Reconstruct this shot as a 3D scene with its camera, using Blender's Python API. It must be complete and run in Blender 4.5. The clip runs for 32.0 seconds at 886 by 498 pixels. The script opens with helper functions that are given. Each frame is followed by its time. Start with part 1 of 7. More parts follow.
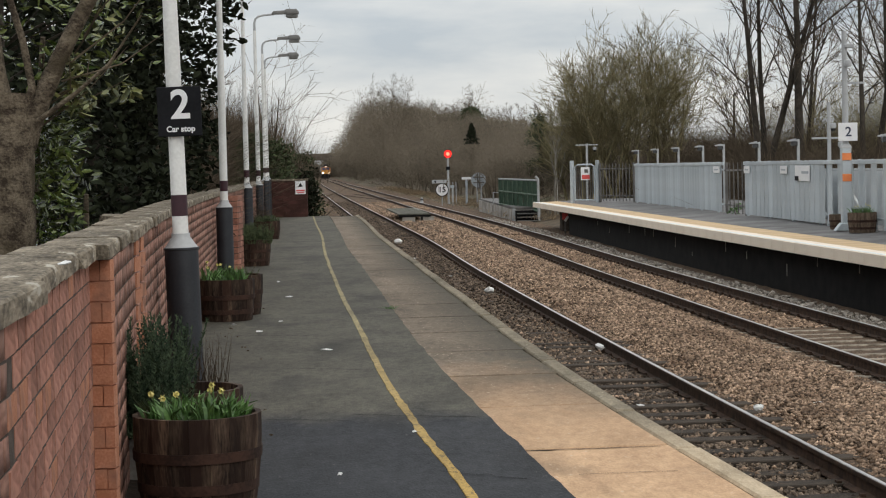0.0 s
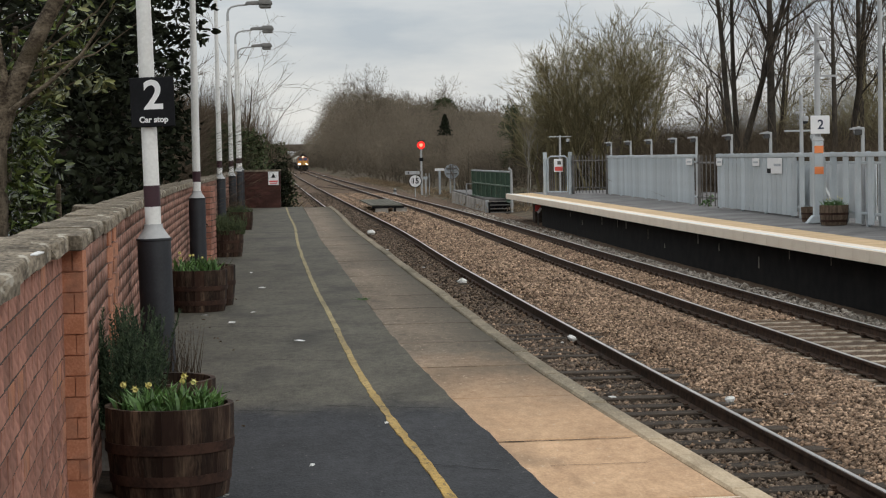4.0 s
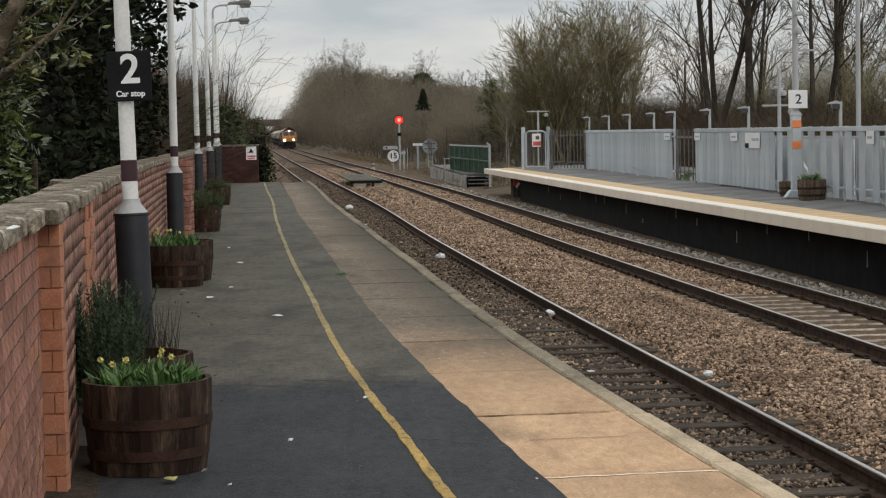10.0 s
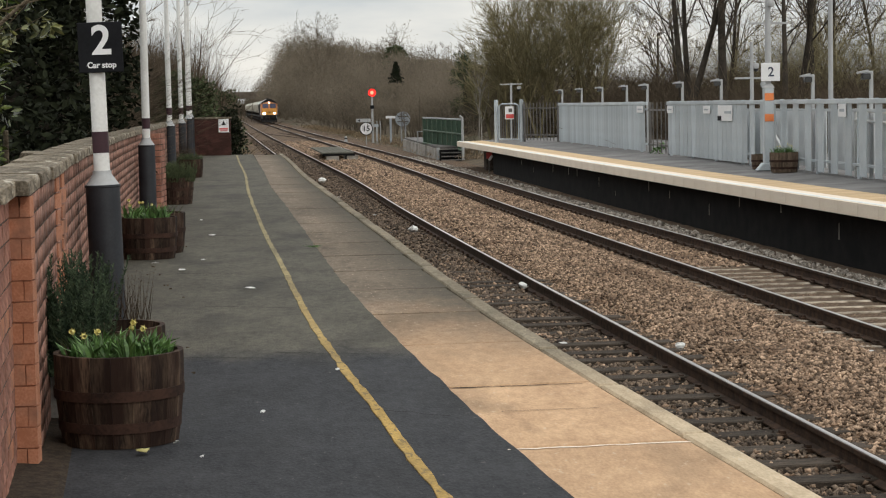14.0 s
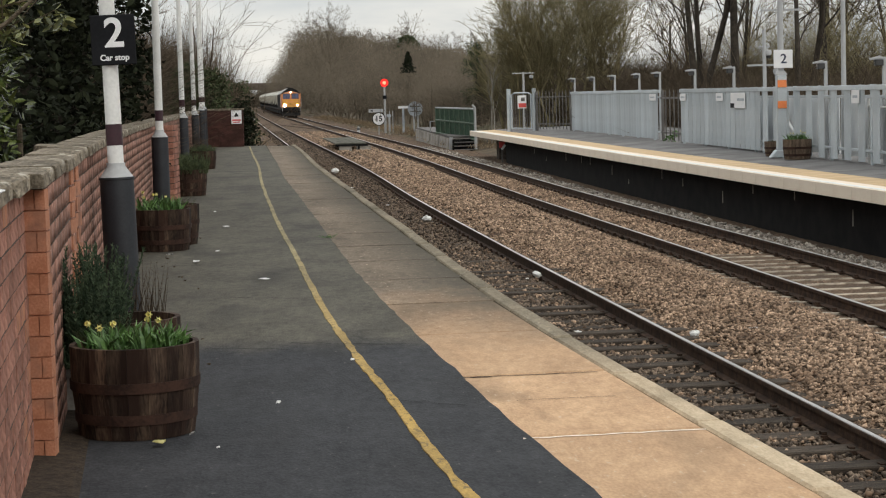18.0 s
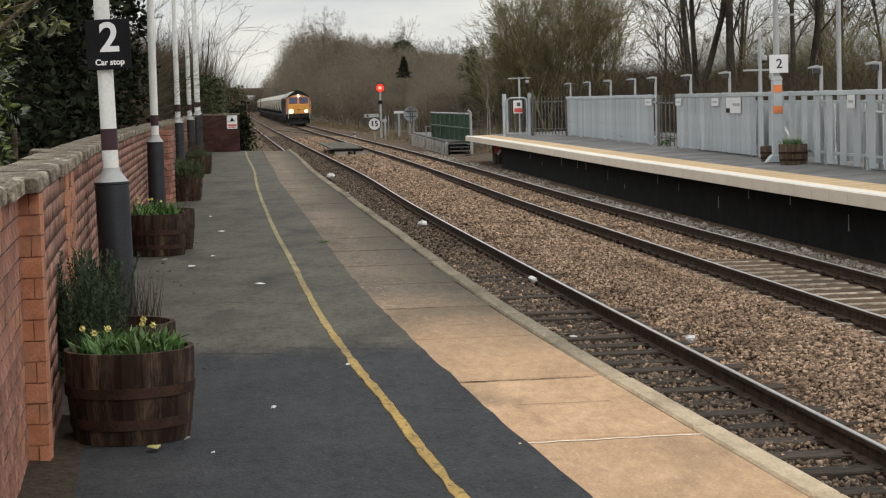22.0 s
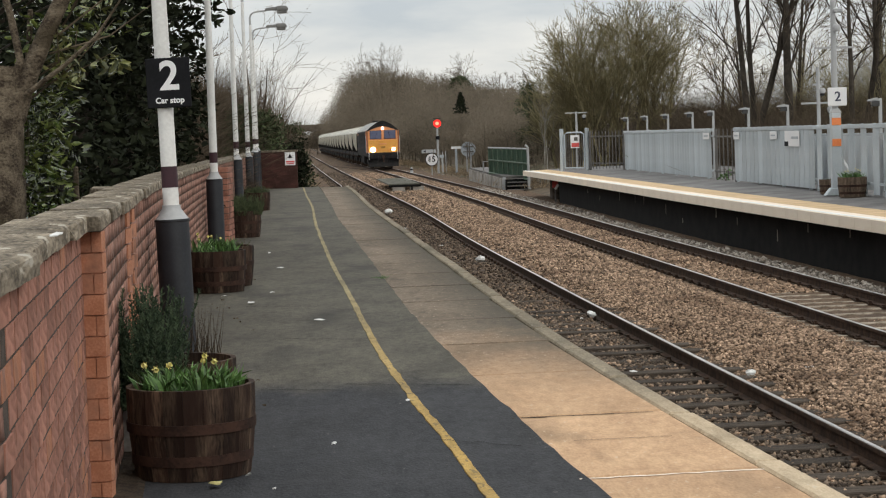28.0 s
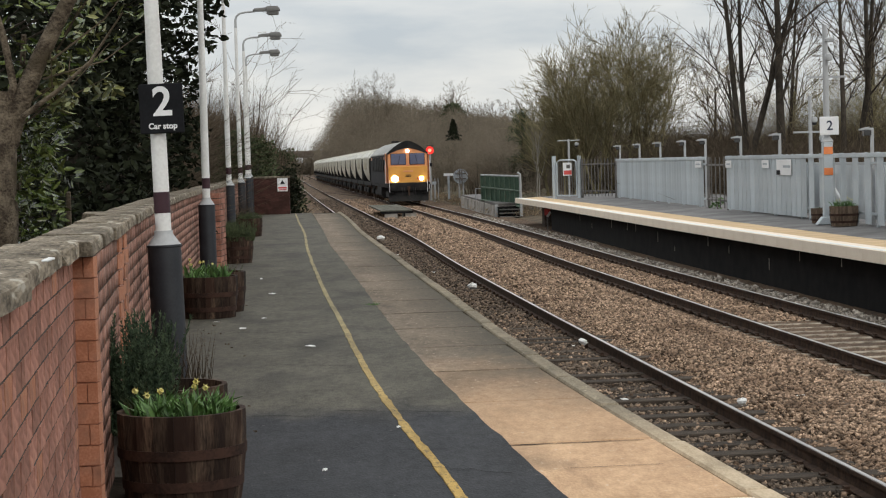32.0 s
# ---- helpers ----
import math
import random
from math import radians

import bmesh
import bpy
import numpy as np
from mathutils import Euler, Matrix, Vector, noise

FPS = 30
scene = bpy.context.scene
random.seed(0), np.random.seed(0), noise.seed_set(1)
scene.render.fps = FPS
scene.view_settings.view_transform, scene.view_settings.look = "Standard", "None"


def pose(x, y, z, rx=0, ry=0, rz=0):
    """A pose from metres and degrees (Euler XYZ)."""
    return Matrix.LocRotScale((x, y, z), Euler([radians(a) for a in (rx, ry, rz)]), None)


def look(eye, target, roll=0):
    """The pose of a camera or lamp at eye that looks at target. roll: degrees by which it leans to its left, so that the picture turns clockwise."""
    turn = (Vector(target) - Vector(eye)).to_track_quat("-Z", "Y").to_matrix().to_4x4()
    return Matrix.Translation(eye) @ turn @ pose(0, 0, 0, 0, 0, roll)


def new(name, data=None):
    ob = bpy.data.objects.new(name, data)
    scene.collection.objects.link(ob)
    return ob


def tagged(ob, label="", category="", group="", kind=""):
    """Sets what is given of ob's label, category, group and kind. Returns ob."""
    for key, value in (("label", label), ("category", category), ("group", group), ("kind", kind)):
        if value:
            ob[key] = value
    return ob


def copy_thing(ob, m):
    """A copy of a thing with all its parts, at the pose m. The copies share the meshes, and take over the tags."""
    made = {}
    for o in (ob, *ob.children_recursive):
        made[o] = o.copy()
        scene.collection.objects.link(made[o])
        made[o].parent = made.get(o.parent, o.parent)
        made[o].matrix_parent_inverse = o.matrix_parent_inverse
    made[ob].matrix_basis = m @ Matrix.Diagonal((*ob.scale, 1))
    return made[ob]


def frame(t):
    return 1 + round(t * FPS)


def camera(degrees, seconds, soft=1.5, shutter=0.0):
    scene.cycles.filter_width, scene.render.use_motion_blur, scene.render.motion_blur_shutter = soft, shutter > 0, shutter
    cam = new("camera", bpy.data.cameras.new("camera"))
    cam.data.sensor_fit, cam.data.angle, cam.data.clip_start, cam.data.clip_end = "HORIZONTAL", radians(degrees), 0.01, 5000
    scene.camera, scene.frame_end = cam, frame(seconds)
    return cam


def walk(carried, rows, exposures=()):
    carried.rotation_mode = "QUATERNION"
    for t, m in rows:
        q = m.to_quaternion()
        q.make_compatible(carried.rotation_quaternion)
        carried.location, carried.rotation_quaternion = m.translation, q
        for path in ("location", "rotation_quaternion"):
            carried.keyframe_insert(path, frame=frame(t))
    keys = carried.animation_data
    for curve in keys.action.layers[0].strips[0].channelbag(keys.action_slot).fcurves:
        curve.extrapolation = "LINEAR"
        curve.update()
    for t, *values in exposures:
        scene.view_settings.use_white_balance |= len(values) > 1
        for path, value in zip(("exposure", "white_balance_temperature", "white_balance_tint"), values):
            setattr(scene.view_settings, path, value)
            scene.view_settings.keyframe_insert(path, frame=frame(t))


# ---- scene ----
cam = camera(25.25, 32.0, soft=1.15)
ROWS = [
    (0, 0, 0, 1.55, 87.628, 1.3, 0),
    (0.5, -0.001, -0.018, 1.556, 87.666, 1.151, -0.074),
    (1, -0.001, 0.003, 1.552, 87.643, 1.188, -0.23),
    (1.5, -0.004, -0.01, 1.554, 87.739, 1.177, -0.351),
    (2, -0.001, -0.008, 1.555, 87.649, 1.289, -0.507),
    (2.5, -0.001, -0.012, 1.552, 87.359, 1.244, -0.624),
    (3, 0.001, -0.009, 1.55, 87.134, 1.136, -0.672),
    (3.5, 0.001, -0.012, 1.551, 87.202, 1.1, -0.732),
    (5.5, 0.001, -0.02, 1.557, 87.754, 1.145, -0.855),
    (6, 0.001, -0.008, 1.553, 87.446, 1.148, -0.879),
    (6.5, -0.001, -0.012, 1.551, 87.014, 1.1, -0.865),
    (7, -0.001, -0.008, 1.552, 86.737, 1.191, -0.678),
    (7.5, 0, -0.011, 1.55, 86.676, 1.333, -0.581),
    (8, -0.001, -0.002, 1.552, 86.884, 1.424, -0.635),
    (8.5, -0.002, -0.013, 1.552, 87.102, 1.423, -0.668),
    (9, -0.001, -0.002, 1.55, 87.088, 1.397, -0.807),
    (9.5, 0.001, -0.003, 1.548, 86.915, 1.27, -1.146),
    (10, 0.001, 0.006, 1.547, 86.623, 1.123, -1.408),
    (10.5, -0.001, 0.005, 1.546, 86.439, 1.041, -1.404),
    (11, -0.003, -0.003, 1.548, 86.43, 1.158, -1.148),
    (11.5, -0.002, -0.007, 1.547, 86.502, 1.148, -1.149),
    (12, -0.002, 0.008, 1.547, 86.6, 1.131, -1.307),
    (12.5, -0.001, -0.003, 1.548, 86.743, 1.116, -1.502),
    (13, 0.003, -0.011, 1.548, 86.757, 1.076, -1.888),
    (13.5, 0.002, 0.007, 1.545, 86.423, 1.044, -2.198),
    (14, 0.004, 0.016, 1.54, 85.824, 1.074, -2.189),
    (14.5, 0, 0.014, 1.54, 85.412, 1.218, -1.912),
    (16.5, -0.001, -0.001, 1.543, 85.544, 1.395, -1.683),
    (17, 0.003, 0.005, 1.543, 85.554, 1.466, -1.829),
    (17.5, 0.001, 0.01, 1.541, 85.461, 1.46, -1.94),
    (18, 0.001, 0.004, 1.541, 85.533, 1.541, -1.832),
    (18.5, -0.002, 0.012, 1.541, 85.731, 1.542, -1.714),
    (19, 0.001, 0.018, 1.543, 85.867, 1.534, -1.734),
    (19.5, -0, 0.005, 1.542, 85.907, 1.594, -1.79),
    (20, 0.001, 0.009, 1.544, 85.886, 1.647, -1.856),
    (20.5, 0.001, 0.007, 1.542, 85.733, 1.603, -1.983),
    (21, -0, 0.013, 1.54, 85.583, 1.645, -2.01),
    (21.5, 0.001, 0.006, 1.541, 85.633, 1.651, -1.988),
    (22, 0.003, 0.018, 1.538, 85.675, 1.541, -1.954),
    (22.5, 0.004, 0.011, 1.537, 85.596, 1.358, -1.956),
    (23, 0.006, 0.017, 1.537, 85.619, 1.203, -2.197),
    (23.5, 0.004, 0.007, 1.538, 85.781, 1.216, -2.208),
    (24, 0.001, 0.026, 1.542, 85.672, 1.449, -1.378),
    (24.5, -0.001, 0.009, 1.544, 85.919, 1.617, -0.847),
    (25, 0.003, 0.02, 1.54, 86.134, 1.772, -0.726),
    (25.5, -0.002, 0.024, 1.541, 86.166, 2.003, -0.461),
    (26, -0.002, 0.012, 1.543, 86.385, 2.259, -0.244),
    (26.5, -0.005, 0.012, 1.542, 86.688, 2.401, -0.257),
    (28.5, -0.006, 0.006, 1.541, 86.784, 1.576, -0.505),
    (29, -0.003, 0.011, 1.54, 87.157, 1.277, -0.712),
    (29.5, -0.005, -0.001, 1.544, 87.305, 1.316, -0.638),
    (30, -0.006, 0.005, 1.542, 87.253, 1.525, -0.437),
    (30.5, -0.007, 0.011, 1.539, 87.24, 1.578, -0.383),
    (31, -0.005, -0.001, 1.543, 87.276, 1.654, -0.416),
    (31.5, -0.007, 0.006, 1.541, 87.371, 1.729, -0.476),
    (32, -0.005, -0.005, 1.543, 87.513, 1.64, -0.523),
]
walk(cam, [(t, pose(x, y, z, rx, ry, rz)) for t, x, y, z, rx, ry, rz in ROWS],
     [(t, stops, kelvin, 10) for t, stops, kelvin in ((0, -0.08, 6800), (1, -0.10, 6800), (2, -0.12, 6600), (3, -0.16, 6850), (6, -0.18, 6600), (7, -0.18, 6850), (8, -0.12, 6900), (9, -0.13, 6850), (10, -0.20, 6900), (12, -0.20, 6900), (13, -0.15, 6950), (14, 0.0, 7000), (25, 0.0, 7000), (26, 0.04, 7000), (29, 0.0, 6900), (32, -0.02, 6850))])
# ---- overcast daylight ----
world = bpy.data.worlds.new("overcast_sky")
scene.world = world
world.use_nodes = True
wn, wl = world.node_tree.nodes, world.node_tree.links
wn.clear()


def wnode(kind, **values):
    n = wn.new(kind)
    for k, v in values.items():
        n.inputs[k.replace("_", " ")].default_value = v
    return n


sky = wn.new("ShaderNodeTexSky")
sky.sky_type, sky.sun_disc = "NISHITA", False
sky.sun_elevation, sky.sun_rotation = radians(38), radians(150)
coord = wn.new("ShaderNodeTexCoord")
sep = wn.new("ShaderNodeSeparateXYZ")
wl.new(coord.outputs["Generated"], sep.inputs[0])
stretch = wn.new("ShaderNodeMapping")
stretch.inputs["Scale"].default_value = (2.2, 2.2, 9.0)
wl.new(coord.outputs["Generated"], stretch.inputs["Vector"])
cloud = wnode("ShaderNodeTexNoise", Scale=2.3, Detail=6.0, Roughness=0.55)
wl.new(stretch.outputs[0], cloud.inputs["Vector"])
tone = wn.new("ShaderNodeValToRGB")
tone.color_ramp.elements[0].position, tone.color_ramp.elements[1].position = 0.36, 0.66
tone.color_ramp.elements[0].color = (0.52, 0.588, 0.668, 1)
tone.color_ramp.elements[1].color = (0.89, 0.905, 0.908, 1)
wl.new(cloud.outputs["Fac"], tone.inputs[0])
# luminance of an overcast sky: three times as bright overhead as at the horizon
lift = wn.new("ShaderNodeMath")
lift.operation, lift.inputs[1].default_value, lift.inputs[2].default_value = "MULTIPLY_ADD", 1.0, 0.97
up = wn.new("ShaderNodeMath")
up.operation, up.inputs[1].default_value = "MAXIMUM", 0.0
wl.new(sep.outputs["Z"], up.inputs[0])
wl.new(up.outputs[0], lift.inputs[0])
clouds = wn.new("ShaderNodeBackground")
wl.new(tone.outputs[0], clouds.inputs["Color"])
wl.new(lift.outputs[0], clouds.inputs["Strength"])
blue = wn.new("ShaderNodeBackground")
blue.inputs["Strength"].default_value = 0.1
wl.new(sky.outputs[0], blue.inputs["Color"])
both = wn.new("ShaderNodeMixShader")
both.inputs[0].default_value = 0.9
wl.new(blue.outputs[0], both.inputs[1])
wl.new(clouds.outputs[0], both.inputs[2])
wout = wn.new("ShaderNodeOutputWorld")
wl.new(both.outputs[0], wout.inputs[0])

sun = new("sun", bpy.data.lights.new("sun", "SUN"))
sun.data.energy, sun.data.angle, sun.data.color = 0.7, radians(25), (1.0, 0.96, 0.9)
sun.matrix_world = look((30, -40, 40), (0, 0, 0))
scene.view_settings.exposure = 0.0

# ---- building tools ----
class Shape:
    """Collects vertices and faces of one mesh."""

    def __init__(self):
        self.v, self.f = [], []

    def add(self, verts, faces, m=None):
        k = len(self.v)
        self.v += [tuple(m @ Vector(p)) for p in verts] if m else [tuple(p) for p in verts]
        self.f += [tuple(i + k for i in f) for f in faces]
        return self

    def box(self, c, s, m=None, taper=1.0):
        x, y, z = (a / 2 for a in s)
        vs = [(c[0] + i * x * (taper if k > 0 else 1), c[1] + j * y * (taper if k > 0 else 1), c[2] + k * z) for k in (-1, 1) for j in (-1, 1) for i in (-1, 1)]
        return self.add(vs, [(0, 2, 3, 1), (4, 5, 7, 6), (0, 1, 5, 4), (2, 6, 7, 3), (0, 4, 6, 2), (1, 3, 7, 5)], m)

    def tube(self, pts, radii, n=8, cap=True, m=None):
        vs, fs = [], []
        pts = [Vector(p) for p in pts]
        for i, p in enumerate(pts):
            d = (pts[min(i + 1, len(pts) - 1)] - pts[max(i - 1, 0)]).normalized()
            a = d.cross(Vector((0.13, 0.97, 0.2)) if abs(d.y) < 0.8 else Vector((1, 0, 0.1))).normalized()
            b = d.cross(a)
            r = radii[i] if hasattr(radii, "__len__") else radii
            vs += [p + (a * math.cos(2 * math.pi * k / n) + b * math.sin(2 * math.pi * k / n)) * r for k in range(n)]
        for i in range(len(pts) - 1):
            for k in range(n):
                fs.append((i * n + k, i * n + (k + 1) % n, (i + 1) * n + (k + 1) % n, (i + 1) * n + k))
        if cap:
            fs.append(tuple(reversed(range(n))))
            fs.append(tuple(range((len(pts) - 1) * n, len(pts) * n)))
        return self.add(vs, fs, m)

    def spike(self, p, q, r):
        """A thin three-sided twig that ends in a point."""
        d = Vector(q) - Vector(p)
        a = d.orthogonal().normalized() * r
        b = d.normalized().cross(a)
        p = Vector(p)
        return self.add([p + a, p - a * 0.5 + b * 0.87, p - a * 0.5 - b * 0.87, q], [(0, 1, 3), (1, 2, 3), (2, 0, 3)])

    def prism(self, profile, y0, y1, m=None):
        """A closed profile of (x, z), pulled from y0 to y1."""
        n = len(profile)
        vs = [(x, y0, z) for x, z in profile] + [(x, y1, z) for x, z in profile]
        fs = [(i, (i + 1) % n, n + (i + 1) % n, n + i) for i in range(n)] + [tuple(reversed(range(n))), tuple(range(n, 2 * n))]
        return self.add(vs, fs, m)

    def sweep(self, profile, path, ys):
        """A closed profile of (offset, z), carried along the line x = path(y)."""
        n = len(profile)
        vs = [(path(y) + o, y, z) for y in ys for o, z in profile]
        fs = [(i * n + k, i * n + (k + 1) % n, (i + 1) * n + (k + 1) % n, (i + 1) * n + k) for i in range(len(ys) - 1) for k in range(n)]
        fs += [tuple(reversed(range(n))), tuple(range((len(ys) - 1) * n, len(ys) * n))]
        return self.add(vs, fs)

    def lathe(self, profile, n=24, c=(0, 0, 0), m=None):
        """A closed loop of (radius, z), turned about the upright through c."""
        k = len(profile)
        vs = [(c[0] + r * math.cos(2 * math.pi * i / n), c[1] + r * math.sin(2 * math.pi * i / n), c[2] + z) for i in range(n) for r, z in profile]
        fs = [(i * k + j, ((i + 1) % n) * k + j, ((i + 1) % n) * k + (j + 1) % k, i * k + (j + 1) % k) for i in range(n) for j in range(k)]
        return self.add(vs, fs, m)

    def mesh(self, name, mat, bevel=0.0, smooth=False):
        me = bpy.data.meshes.new(name)
        me.from_pydata(self.v, [], self.f)
        if bevel:
            bm = bmesh.new()
            bm.from_mesh(me)
            bmesh.ops.recalc_face_normals(bm, faces=bm.faces)
            sharp = [e for e in bm.edges if len(e.link_faces) == 2 and e.calc_face_angle(0) > 0.5]
            bmesh.ops.bevel(bm, geom=sharp, offset=bevel, segments=1, affect="EDGES", clamp_overlap=True)
            bm.to_mesh(me)
            bm.free()
        elif len(self.f) < 60000:
            bm = bmesh.new()
            bm.from_mesh(me)
            bmesh.ops.recalc_face_normals(bm, faces=bm.faces)
            bm.to_mesh(me)
            bm.free()
        me.materials.append(mat)
        if smooth:
            me.shade_smooth()
            me.set_sharp_from_angle(angle=radians(38))
        return me


def part(name, shape, mat, parent=None, label="", bevel=0.0, smooth=False):
    """One mesh object, under a thing or under a part."""
    me = shape if isinstance(shape, bpy.types.Mesh) else shape.mesh(name, mat, bevel, smooth)
    ob = new(name, me)
    if parent is not None:
        ob.parent = parent
    return tagged(ob, label)


def thing(name, label, category, m=None, group="", kind=""):
    ob = new(name)
    if m is not None:
        ob.matrix_basis = m
    return tagged(ob, label, category, group, kind)


def bulk(name, verts, faces, mat, parent=None, label=""):
    """A large mesh from arrays; every face has the same number of corners."""
    verts, faces = np.asarray(verts, np.float32), np.asarray(faces, np.int32)
    me = bpy.data.meshes.new(name)
    me.vertices.add(len(verts))
    me.vertices.foreach_set("co", verts.ravel())
    k = faces.shape[1]
    me.loops.add(faces.size)
    me.loops.foreach_set("vertex_index", faces.ravel())
    me.polygons.add(len(faces))
    me.polygons.foreach_set("loop_start", np.arange(0, faces.size, k, dtype=np.int32))
    me.update(calc_edges=True)
    me.validate()
    me.materials.append(mat)
    ob = new(name, me)
    if parent is not None:
        ob.parent = parent
    return tagged(ob, label)


# ---- materials ----
def material(name, dark, light, scale=6.0, rough=0.85, bump=0.25, fine=60.0, metal=0.0, vary=0.0, island=0.0, stain=None, stain_scale=1.2, stain_at=(0.55, 0.7), coat=0.0, stretch=None, bump_distance=0.01):
    """A surface with variation at two scales, stains and fine relief, in metres of object space."""
    mt = bpy.data.materials.new(name)
    mt.use_nodes = True
    nt = mt.node_tree
    b = nt.nodes["Principled BSDF"]
    tc = nt.nodes.new("ShaderNodeTexCoord")
    src = tc.outputs["Object"]
    if stretch:
        mp = nt.nodes.new("ShaderNodeMapping")
        mp.inputs["Scale"].default_value = stretch
        nt.links.new(src, mp.inputs["Vector"])
        src = mp.outputs[0]
    n1, n2 = nt.nodes.new("ShaderNodeTexNoise"), nt.nodes.new("ShaderNodeTexNoise")
    n1.inputs["Scale"].default_value, n1.inputs["Detail"].default_value = scale, 5.0
    n2.inputs["Scale"].default_value, n2.inputs["Detail"].default_value = fine, 3.0
    for n in (n1, n2):
        nt.links.new(src, n.inputs["Vector"])
    blend = nt.nodes.new("ShaderNodeMath")
    blend.operation, blend.inputs[1].default_value = "MULTIPLY_ADD", 0.6
    half = nt.nodes.new("ShaderNodeMath")
    half.operation, half.inputs[1].default_value = "MULTIPLY", 0.4
    nt.links.new(n2.outputs["Fac"], half.inputs[0])
    nt.links.new(n1.outputs["Fac"], blend.inputs[0])
    nt.links.new(half.outputs[0], blend.inputs[2])
    ramp = nt.nodes.new("ShaderNodeValToRGB")
    ramp.color_ramp.elements[0].position, ramp.color_ramp.elements[1].position = 0.40, 0.60
    ramp.color_ramp.elements[0].color, ramp.color_ramp.elements[1].color = (*dark, 1), (*light, 1)
    nt.links.new(blend.outputs[0], ramp.inputs[0])
    col = ramp.outputs[0]
    if stain:
        n3 = nt.nodes.new("ShaderNodeTexNoise")
        n3.inputs["Scale"].default_value, n3.inputs["Detail"].default_value = stain_scale, 6.0
        nt.links.new(src, n3.inputs["Vector"])
        r3 = nt.nodes.new("ShaderNodeValToRGB")
        r3.color_ramp.elements[0].position, r3.color_ramp.elements[1].position = stain_at
        nt.links.new(n3.outputs["Fac"], r3.inputs[0])
        mx = nt.nodes.new("ShaderNodeMix")
        mx.data_type = "RGBA"
        nt.links.new(r3.outputs[0], mx.inputs["Factor"])
        nt.links.new(col, mx.inputs[6])
        mx.inputs[7].default_value = (*stain, 1)
        col = mx.outputs[2]
    if vary or island:
        hsv = nt.nodes.new("ShaderNodeHueSaturation")
        rnd = nt.nodes.new("ShaderNodeObjectInfo" if vary else "ShaderNodeNewGeometry").outputs["Random" if vary else "Random Per Island"]
        ma = nt.nodes.new("ShaderNodeMapRange")
        ma.inputs["To Min"].default_value, ma.inputs["To Max"].default_value = 1 - (vary or island), 1 + (vary or island)
        nt.links.new(rnd, ma.inputs["Value"])
        nt.links.new(ma.outputs[0], hsv.inputs["Value"])
        nt.links.new(col, hsv.inputs["Color"])
        col = hsv.outputs[0]
    nt.links.new(col, b.inputs["Base Color"])
    b.inputs["Roughness"].default_value, b.inputs["Metallic"].default_value = rough, metal
    b.inputs["Coat Weight"].default_value = coat
    if rough >= 0.75 and not metal:
        b.inputs["Specular IOR Level"].default_value = 0.2
    if bump:
        bp = nt.nodes.new("ShaderNodeBump")
        bp.inputs["Strength"].default_value, bp.inputs["Distance"].default_value = bump, bump_distance
        nt.links.new(blend.outputs[0], bp.inputs["Height"])
        nt.links.new(bp.outputs[0], b.inputs["Normal"])
    return mt


